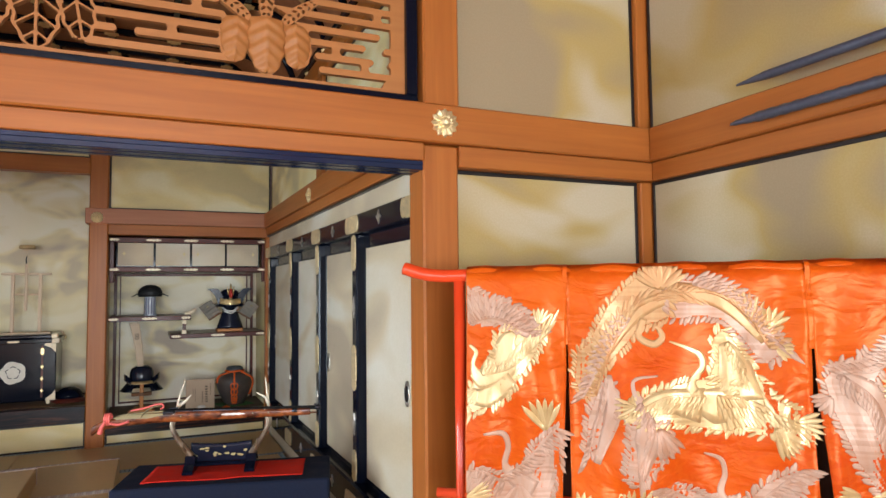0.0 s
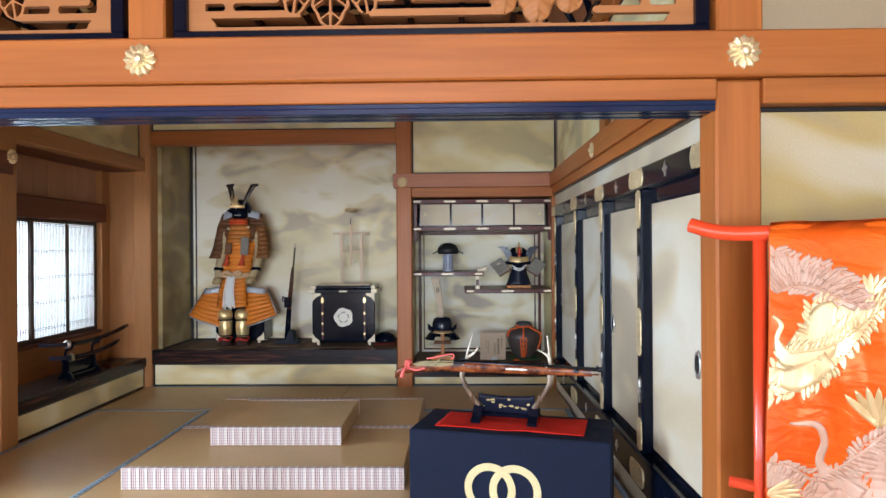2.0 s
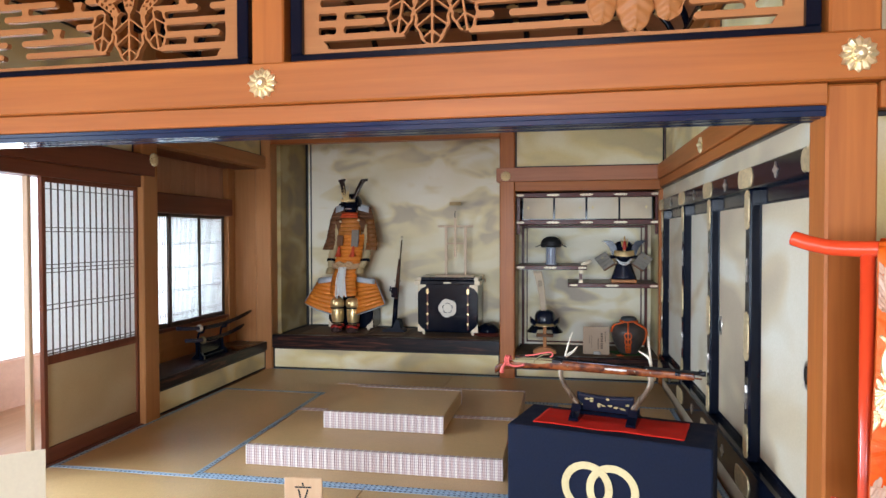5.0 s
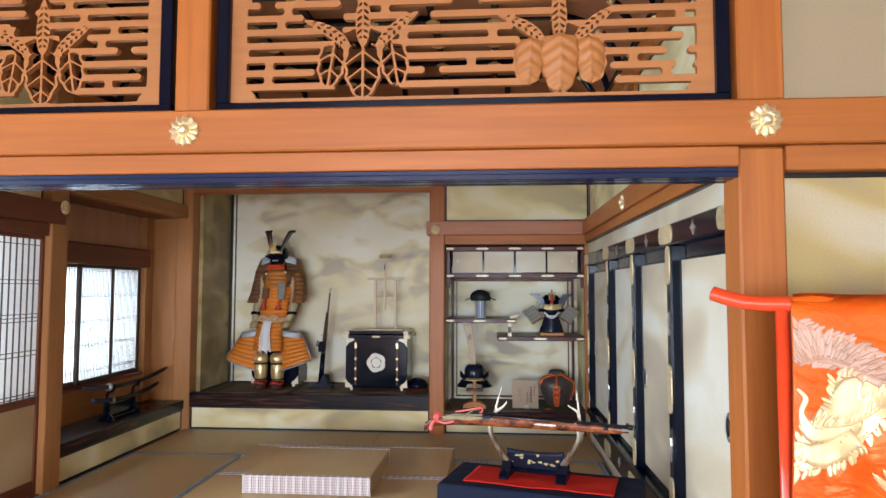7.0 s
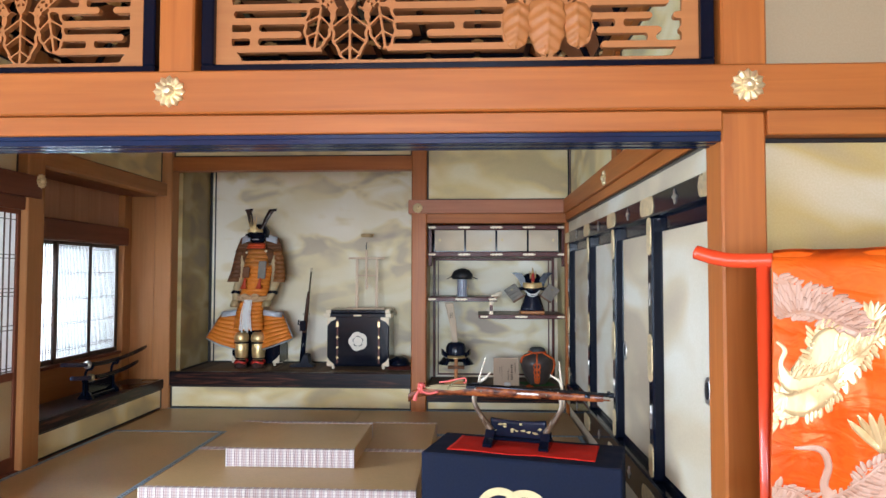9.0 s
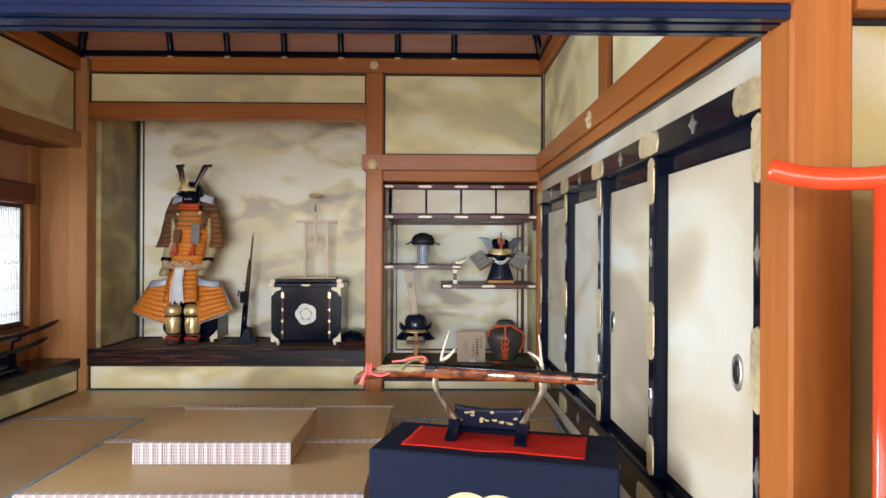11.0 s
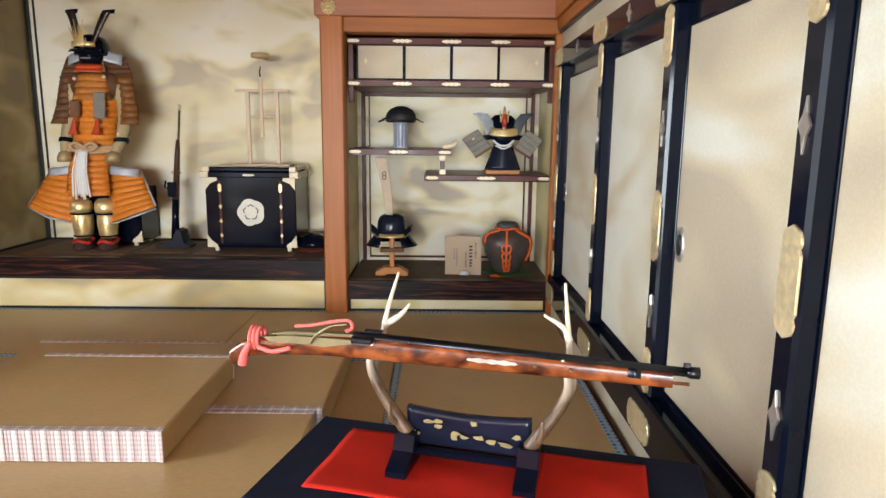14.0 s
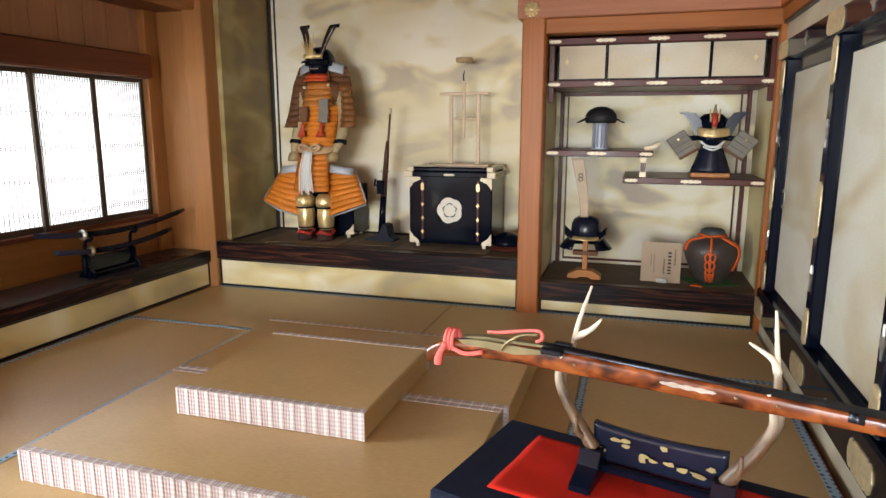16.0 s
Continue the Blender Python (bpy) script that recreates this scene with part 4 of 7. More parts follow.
def transom(name, x0, x1, z0, z1, motifs, seed, label):
    t = thing(name, label, "carved transom", pose(0, 2.585, 0), kind="structure")
    b, w = 0.045, 0.055
    part("frame", S().box(x0, x1, -0.02, 0.05, z0, z0 + 0.034, 0.004).box(x0, x1, -0.02, 0.05, z1 - b, z1, 0.004).box(x0, x0 + b, -0.02, 0.05, z0 + 0.034, z1 - b, 0.004).box(x1 - b, x1, -0.02, 0.05, z0 + 0.034, z1 - b, 0.004), LACQ, t, "black lacquered frame")
    a0, a1, c0, c1 = x0 + b, x1 - b, z0 + 0.034, z1 - b
    step = 0.0052
    W, H = a1 - a0 - 2 * w, c1 - c0 - 0.016 - w
    u = np.arange(-w, W + w + step * 0.5, step)
    v = np.arange(-0.016, H + w + step * 0.5, step)
    U, V = np.meshgrid(u, v, indexing="ij")
    field = transom_field(U, V, W, H, motifs, seed)
    carving = part("carving", contour_plate(field, a0, c0, step, 0.022), CARVED, t, "fretwork of mist bars and leaf sprays")
    carving.location = (0, 0.004, 0)
    # raised leaves of the closed motif
    for cu, solid in motifs:
        if not solid:
            continue
        for lu, lv, ln, wd, an in ((-0.098, 0.195, 0.160, 0.066, -93), (0.098, 0.195, 0.160, 0.066, -87), (0, 0.205, 0.20, 0.082, -90)):
            def fn(p, q, lu=lu, lv=lv, ln=ln, wd=wd, an=an):
                s = p
                half = wd * s ** 0.2 * max(0.0, 1 - s) ** 0.36 * 1.15 * (1 + 0.06 * math.sin(s * 22))
                k = (2 * q - 1)
                x, z = ln * s, half * k
                vein = 0.006 * math.exp(-(k / 0.10) ** 2) + 0.004 * math.sin((s * ln - 0.6 * abs(z)) * 2 * math.pi / 0.042)
                bulge = 0.020 * (1 - k * k) * math.sin(math.pi * min(1, 0.1 + s * 0.9)) + (0.008 if lu == 0 else 0)
                an_ = radians(an)
                return a0 + w + cu + lu + x * math.cos(an_) - z * math.sin(an_), 0.004 - bulge - vein * 0.8, c0 + 0.016 + lv + x * math.sin(an_) + z * math.cos(an_)
            part("carved_leaf", S().sheet(fn, 26, 14, 0.004), CARVED, t)
    return t


transom("transom", -0.780, 0.985, 2.032, 2.68, ((0.42, False), (1.105, True)), 5, "carved cypress transom of mist bars and leaf sprays in black frame")
transom("transom", -2.80, -0.945, 2.032, 2.68, ((0.45, True), (1.25, False)), 9, "carved cypress transom of mist bars and open leaf sprays in black frame")


# ---- straw mats ----
def tatami(x0, x1, y0, y1, along, z=0.0):
    t = thing("tatami_mat", "tan rush floor mat with blue dotted cloth edging", "floor mat", pose(x0, y0, z - 0.055), "floor mats")
    w, d = x1 - x0, y1 - y0
    g = 0.002
    part("rush", S().box(g, w - g, g, d - g, 0, 0.055, 0.004), RUSH_X if along == "x" else RUSH_Y, t)
    if along == "x":
        part("edging", S().box(g, w - g, g, 0.040, 0.053, 0.0565, 0.001), BLUE_X, t)
        part("edging", S().box(g, w - g, d - 0.040, d - g, 0.053, 0.0565, 0.001), BLUE_X, t)
    else:
        part("edging", S().box(g, 0.040, g, d - g, 0.053, 0.0565, 0.001), BLUE_Y, t)
        part("edging", S().box(w - 0.040, w - g, g, d - g, 0.053, 0.0565, 0.001), BLUE_Y, t)
    return t


for a in ((-2.90, -0.90, 5.79, 6.76, "x"), (-0.90, 1.095, 5.79, 6.76, "x"), (-2.90, -1.92, 3.80, 5.79, "y"), (-1.92, 0.11, 3.80, 4.80, "x"), (-1.92, 0.11, 4.80, 5.79, "x"), (0.11, 1.075, 3.80, 5.79, "y"), (-2.90, -0.90, 2.69, 3.80, "x"), (-0.90, 1.075, 2.69, 3.80, "x")):
    tatami(*a)
for i in range(5):
    for j in range(5):
        tatami(-2.95 + i * 1.0, -1.95 + i * 1.0, -6.17 + j * 1.74, -4.43 + j * 1.74, "y")


# ---- raised mats ----
def raised_mat(x0, x1, y0, y1, z0, z1, label):
    t = thing("raised_mat", label, "raised mat", pose(x0, y0, z0), "stacked raised mats")
    w, d, h = x1 - x0, y1 - y0, z1 - z0
    part("rush", S().box(0.002, w - 0.002, 0.006, d - 0.006, 0, h, 0.006), RUSH_Y, t)
    for yy, sgn in ((0, 1), (d, -1)):
        s = S()
        n = int(w / 0.0117)
        for k in range(n):
            a, b = w * k / n, w * (k + 1) / n
            bulge = 0.0025 if k % 4 == 0 else 0.0
            y0_, y1_ = sorted((yy - sgn * bulge, yy + sgn * 0.006))
            s.box(a, b, y0_, y1_, 0, h + 0.002, 0.0015)
            y0_, y1_ = sorted((yy + sgn * 0.006, yy + sgn * 0.034))
            s.box(a, b, y0_, y1_, h - 0.001, h + 0.002 + bulge * 0.3, 0.001)
        part("brocade_band", s, UNGEN, t, "white and pink striped brocade band")
    return t


raised_mat(-1.735, -0.145, 4.02, 4.862, 0.002, 0.120, "thick tan rush mat with striped brocade ends on the floor")
raised_mat(-1.735, -0.120, 4.866, 5.71, 0.002, 0.120, "thick tan rush mat with striped brocade ends on the floor")
raised_mat(-1.388, -0.570, 4.435, 5.19, 0.123, 0.232, "square tan rush seat mat with striped brocade ends on two mats")

# ---- further materials ----
NAVY = plain("navy_cloth", (0.010, 0.014, 0.032), 0.95, 0, 0.25, 90, 0.25)
NAVY.node_tree.nodes["Principled BSDF"].inputs["Specular IOR Level"].default_value = 0.15
FELT = plain("red_felt", (0.52, 0.022, 0.012), 0.95, 0, 0.15, 200, 0.4)
FELT.node_tree.nodes["Principled BSDF"].inputs["Specular IOR Level"].default_value = 0.1
CREAMGOLD = plain("pale_gold_print", (0.66, 0.56, 0.30), 0.5, 0.1, 0.1, 60, 0.1)
GUNWOOD = gold_cloud("oiled_gun_stock", (0.035, 0.008, 0.003), (0.15, 0.035, 0.010), (0.30, 0.085, 0.022), 9.0, 0.36, 0.64, 0.22)
GUNMETAL = plain("blued_iron", (0.03, 0.032, 0.04), 0.28, 0.9, 0.3, 40, 0.1)
BRASS = plain("dull_brass", (0.24, 0.20, 0.11), 0.42, 0.8, 0.2, 30, 0.2)
PINKCORD = plain("faded_red_cord", (0.75, 0.14, 0.12), 0.8, 0, 0.15, 200, 0.4)
WHITECLOTH = plain("white_cloth", (0.78, 0.78, 0.76), 0.85, 0, 0.06, 120, 0.2)
SILVERBLUE = plain("silver_blue_cloth", (0.50, 0.54, 0.60), 0.5, 0.3, 0.2, 80, 0.3)
BROWNLACE = plain("brown_lacing", (0.14, 0.055, 0.018), 0.7, 0, 0.3, 120, 0.6)
GREYLACE = plain("grey_lacing", (0.20, 0.18, 0.15), 0.7, 0, 0.3, 120, 0.6)
RED = plain("red_lacquer", (0.45, 0.03, 0.02), 0.35, 0, 0.15, 40, 0.1)
ORANGECORD = plain("orange_cord", (0.75, 0.13, 0.02), 0.7, 0, 0.15, 200, 0.4)
JARGLAZE = plain("dark_stoneware", (0.075, 0.06, 0.055), 0.35, 0, 0.4, 14, 0.3)
BLUELACQ = plain("blue_black_lacquer", (0.009, 0.012, 0.026), 0.2, 0, 0.3, 14, 0.0)
BLUELACQ.node_tree.nodes["Principled BSDF"].inputs["Specular IOR Level"].default_value = 0.35
BUFF = plain("buff_paper", (0.50, 0.38, 0.27), 0.85, 0, 0.05, 60, 0.1)
INK = plain("black_ink", (0.015, 0.014, 0.014), 0.7, 0, 0.1, 60, 0.0)
CREAMCARD = plain("cream_card", (0.72, 0.66, 0.50), 0.8, 0, 0.05, 60, 0.05)
OCHRE = wood("ochre_wood", 2, (0.36, 0.12, 0.02), (0.52, 0.20, 0.04))
GREENCLOTH = plain("green_cloth", (0.03, 0.12, 0.03), 0.9, 0, 0.2, 120, 0.3)
VERMILION = plain("vermilion_lacquer", (0.72, 0.06, 0.015), 0.22, 0, 0.06, 10, 0.0, coat=0.4)


def antler_material():
    m, nt, b = nodes_of("antler")
    v = coords(nt, (30, 30, 8))
    n = noise_tex(nt, v, 1.0, 5)
    tc = nt.nodes.new("ShaderNodeTexCoord")
    sp = nt.nodes.new("ShaderNodeSeparateXYZ")
    nt.links.new(tc.outputs["Object"], sp.inputs[0])
    body = ramp(nt, n, [(0.3, (0.045, 0.02, 0.009)), (0.7, (0.17, 0.10, 0.05))])
    tip = ramp(nt, n, [(0.3, (0.62, 0.52, 0.38)), (0.7, (0.80, 0.74, 0.62))])
    up = ramp(nt, sp.outputs[2], [(0.18, (0, 0, 0)), (0.30, (1, 1, 1))])
    nt.links.new(mixed(nt, body, tip, up), b.inputs["Base Color"])
    b.inputs["Roughness"].default_value = 0.45
    bump(nt, b, n, 0.4, 0.002)
    return m


def lacing_material(name, a, b_, row=0.032):
    """Rows of close silk lacing over lacquered scales, running level."""
    m, nt, b = nodes_of(name)
    tc = nt.nodes.new("ShaderNodeTexCoord")
    sp = nt.nodes.new("ShaderNodeSeparateXYZ")
    nt.links.new(tc.outputs["Object"], sp.inputs[0])
    mm = nt.nodes.new("ShaderNodeMath")
    mm.operation = "MULTIPLY"
    nt.links.new(sp.outputs[0], mm.inputs[0])
    mm.inputs[1].default_value = 140
    fr = nt.nodes.new("ShaderNodeMath")
    fr.operation = "FRACT"
    nt.links.new(mm.outputs[0], fr.inputs[0])
    n = noise_tex(nt, coords(nt, (1, 1, 1)), 50, 4)
    cord = ramp(nt, fr.outputs[0], [(0.0, tuple(k * 0.7 for k in a)), (0.5, a), (1.0, tuple(k * 0.7 for k in a))])
    nt.links.new(mixed(nt, cord, ramp(nt, n, [(0.3, b_), (0.7, a)]), 0.45), b.inputs["Base Color"])
    b.inputs["Roughness"].default_value = 0.55
    bump(nt, b, fr.outputs[0], 0.3, 0.002)
    return m


ANTLER = antler_material()
ORANGELACE = lacing_material("orange_lacing", (0.82, 0.27, 0.022), (0.60, 0.14, 0.012))


def smooth_path(pts, n=6):
    """A rounder line through points (Catmull-Rom)."""
    p = [Vector(q) for q in pts]
    p = [2 * p[0] - p[1]] + p + [2 * p[-1] - p[-2]]
    out = []
    for i in range(1, len(p) - 2):
        for k in range(n):
            t = k / n
            a, b, c, d = p[i - 1:i + 3]
            out.append(0.5 * ((2 * b) + (c - a) * t + (2 * a - 5 * b + 4 * c - d) * t * t + (3 * b - a - 3 * c + d) * t ** 3))
    out.append(p[-2])
    return out


def horn(pts, r0, r1, n=6):
    q = smooth_path(pts, n)
    k = len(q) - 1
    return q, [r0 + (r1 - r0) * (i / k) ** 1.2 for i in range(k + 1)]


# ---- display box with the matchlock on its antler rack ----
BOXM = pose(-0.095, 3.737, 0.002, 0, 0, -15)
box_t = thing("display_box", "navy cloth-covered display box with two linked gold rings", "display box", BOXM)
cover = S().box(0, 1.0, 0, 0.44, 0, 0.42, 0.008)
part("cover", cover, NAVY, box_t)


def ring(cx, cz, r, w, over):
    s = S()
    n = 56
    verts, faces = [], []
    for k in range(n):
        a = 2 * math.pi * k / n
        y = -0.002 - (0.0025 if (math.sin(a) > 0) == over else 0.0)
        for rr, yy in ((r, y), (r - w, y), (r - w, y + 0.0016), (r, y + 0.0016)):
            verts.append((cx + rr * math.cos(a), yy, cz + rr * math.sin(a)))
    for k in range(n):
        a, b = k * 4, ((k + 1) % n) * 4
        for i in range(4):
            j = (i + 1) % 4
            faces.append((a + i, b + i, b + j, a + j))
    return s.add(verts, faces)


part("ring_emblem", ring(0.42, 0.152, 0.128, 0.037, True), CREAMGOLD, box_t, "pale gold ring")
part("ring_emblem", ring(0.545, 0.152, 0.128, 0.037, False), CREAMGOLD, box_t, "pale gold ring")

felt = S()
felt.sheet(lambda u, v: (0.115 + 0.755 * u, 0.075 + 0.305 * v, 0.0045 + 0.0025 * math.sin(9 * u + 4 * v) * math.sin(7 * v + 1) + (0.006 * max(0, math.sin(5 * u - 1.5)) ** 6 * (1 - v))), 40, 18, 0.003)
felt_o = part("felt_cloth", felt, FELT)
felt_o.matrix_world = BOXM @ pose(0, 0, 0.4205)
tagged(felt_o, "bright red felt cloth lying on the display box", "cloth")

RACKM = BOXM @ pose(0, 0, 0.428)
rack = thing("gun_rack", "black lacquered gun rack with gold pattern and deer antlers", "gun rack", RACKM)
for lx in (0.31, 0.605):
    b = part("foot", S().prism([(-0.10, 0), (0.10, 0), (0.10, 0.014), (0.045, 0.040), (0.03, 0.075), (-0.03, 0.075), (-0.045, 0.040), (-0.10, 0.014)], 0.05, Matrix.Translation((lx - 0.025, 0.255, 0)) @ Matrix.Rotation(radians(90), 4, "Z") @ Matrix.Translation((0, -0.05, 0)), 0.003), LACQ, rack)
board = S()
def board_fn(u, v):
    top = 0.132 - 0.010 * (1 - (2 * u - 1) ** 2)
    return 0.305 + 0.30 * u, 0.27 - 0.01 * v, 0.03 + (top - 0.03) * v
board.sheet(board_fn, 24, 6, 0.016)
bd = part("back_board", board, BLUELACQ, rack, "black lacquer board with gold leaf shapes")
rr = random.Random(4)
for k in range(13):
    cx, cz = 0.335 + 0.02 * k + rr.uniform(-0.01, 0.01), 0.065 + rr.uniform(0, 0.045)
    pts = [(cx + rr.uniform(0.006, 0.017) * math.cos(a * 0.9), cz + rr.uniform(0.003, 0.008) * math.sin(a * 0.9)) for a in range(7)]
    part("gold_leaf", S().prism(pts, 0.0016, Matrix.Translation((0, 0.2535, 0))), plain("dull_gold_leaf", (0.36, 0.29, 0.13), 0.45, 0.4, 0.3, 60, 0.2), bd)
part("stretcher", S().box(0.30, 0.615, 0.24, 0.263, 0.018, 0.036, 0.004), LACQ, rack)
for sgn, bx, wide in ((-1, 0.31, 1.0), (1, 0.605, 0.80)):
    a = S()
    w = sgn * wide
    for pts, r0, r1 in (
        ([(bx, 0.25, 0.07), (bx + w * 0.025, 0.25, 0.105), (bx + w * 0.075, 0.262, 0.165), (bx + w * 0.098, 0.262, 0.215), (bx + w * 0.092, 0.245, 0.262), (bx + w * 0.082, 0.235, 0.295)], 0.0175, 0.004),
        ([(bx + w * 0.075, 0.262, 0.165), (bx + w * 0.105, 0.30, 0.21), (bx + w * 0.095, 0.335, 0.27), (bx + w * 0.085, 0.345, 0.34), (bx + w * 0.062 + 0.008, 0.345, 0.442)], 0.014, 0.003),
        ([(bx + w * 0.09, 0.343, 0.305), (bx + w * 0.06 + 0.012, 0.338, 0.335), (bx + (0.012 if sgn > 0 else -0.022), 0.333, 0.366)], 0.010, 0.003),
        ([(bx + w * 0.02, 0.25, 0.09), (bx + w * 0.035, 0.225, 0.115), (bx + w * 0.036, 0.222, 0.152)], 0.010, 0.003),
    ):
        q, r = horn(pts, r0, r1)
        a.tube(q, r, 10)
    part("antler", a, ANTLER, rack, "brown deer antler with pale tips")

# matchlock, lying in the forks: x along the barrel
GUNM = Matrix.Translation((-0.1165, 4.01, 0.704)) @ Matrix.Rotation(radians(-16), 4, "Z") @ Matrix.Rotation(radians(-0.2), 4, "Y") @ Matrix.Diagonal((0.978, 1, 1, 1))


def gun_stock(u, v):
    x = -0.075 + 1.09 * u
    k = 2 * math.pi * v
    if x < 0.32:
        f = (x + 0.075) / 0.395
        h, w = 0.022 + 0.006 * f, 0.017 + 0.003 * f
        zc = -0.028 * (1 - f) ** 2 * 1.4 + 0.004 - (0.02 * max(0, 1 - (x + 0.075) / 0.06) ** 2)
    else:
        f = (x - 0.32) / 0.7
        h, w = 0.028 - 0.010 * f, 0.020 - 0.005 * f
        zc = 0.004 - 0.002 * f
    c, s = math.cos(k), math.sin(k)
    return x, w * math.copysign(abs(c) ** 0.6, c), zc - 0.006 + h * math.copysign(abs(s) ** 0.7, s)


gun = thing("matchlock_gun", "long matchlock gun with glossy brown stock tied with red cord", "gun", GUNM)
st = S()
st.sheet(gun_stock, 60, 20)
a = [gun_stock(0, j / 20) for j in range(20)]
st.add(a, [tuple(range(20))])
b_ = [gun_stock(1, j / 20) for j in range(20)]
st.add(b_, [tuple(range(20))[::-1]])
part("stock", st, GUNWOOD, gun)
part("barrel", S().tube([(0.27, 0, 0.023), (0.30, 0, 0.023), (1.045, 0, 0.014)], [0.0125, 0.0135, 0.0105], 8).tube([(1.043, 0, 0.014), (1.048, 0, 0.014), (1.068, 0, 0.014), (1.070, 0, 0.014)], [0.0105, 0.0135, 0.0135, 0.010], 8), GUNMETAL, gun)
part("front_sight", S().box(1.035, 1.05, -0.003, 0.003, 0.024, 0.034, 0.001), GUNMETAL, gun)
part("ramrod", S().tube([(0.55, 0, -0.020), (1.05, 0, -0.012)], 0.004, 8), GUNWOOD, gun)
part("lock_plate", S().prism([(0.03, 0.006), (0.10, 0.016), (0.27, 0.020), (0.275, 0.010), (0.20, -0.004), (0.12, -0.002), (0.05, -0.004)], 0.006, Matrix.Translation((0, -0.0245, 0)), 0.001), BRASS, gun, "dull brass lock plate")
part("top_plate", S().prism([(0.04, 0.012), (0.10, 0.022), (0.28, 0.030), (0.28, 0.020), (0.10, 0.010)], 0.022, Matrix.Translation((0, -0.011, 0)), 0.002), BRASS, gun)
part("serpentine", S().tube(smooth_path([(0.165, -0.026, 0.004), (0.185, -0.030, 0.028), (0.225, -0.027, 0.052), (0.262, -0.018, 0.056)]), 0.0042, 8), BRASS, gun, "bent brass match holder")
part("pan", S().box(0.272, 0.33, -0.030, -0.010, 0.014, 0.030, 0.004).box(0.30, 0.345, -0.008, 0.008, 0.036, 0.043, 0.002), GUNMETAL, gun)
for x, w in ((0.935, 0.014),):
    part("barrel_band", S().tube([(x - w, 0, 0.0), (x + w, 0, 0.0)], [0.0165] * 2, 14, True, 1.2), GUNMETAL if x > 0.6 else BRASS, gun)
part("inlay", S().prism(cartouche(0.12, 0.012), 0.003, Matrix.Translation((0.62, -0.0195, 0.0))), SILVER, gun, "long silver inlay")
for x in (0.36, 0.72, 0.80):
    part("rivet", S().lathe([(0.004, 0), (0.003, 0.002), (0.0, 0.003)], 8, (0, 0, 0), m=Matrix.Translation((x, -0.0205, 0.0)) @ Matrix.Rotation(radians(90), 4, "X")), BRASS, gun)
cord = S()
for k in range(3):
    x = -0.01 + 0.011 * k
    cord.tube([(x, 0.022 * math.cos(t), -0.006 + 0.029 * math.sin(t)) for t in [i / 14 * 2 * math.pi for i in range(15)]], 0.0052, 8)
cord.tube(smooth_path([(-0.004, -0.026, -0.01), (-0.02, -0.032, -0.04), (-0.028, -0.03, -0.068)]), [0.006 + 0.006 * min(1, i / 10) for i in range(13)], 8)
cord.tube(smooth_path([(0.02, -0.026, -0.02), (0.06, -0.03, -0.026), (0.11, -0.026, -0.014)]), 0.006, 8)
cord.tube(smooth_path([(0.11, 0.0, 0.034), (0.16, -0.004, 0.042), (0.22, -0.012, 0.058), (0.265, -0.018, 0.066), (0.275, -0.02, 0.05), (0.26, -0.024, 0.04)]), 0.0045, 8)
part("match_cord", cord, PINKCORD, gun, "faded red match cord tied round the stock")


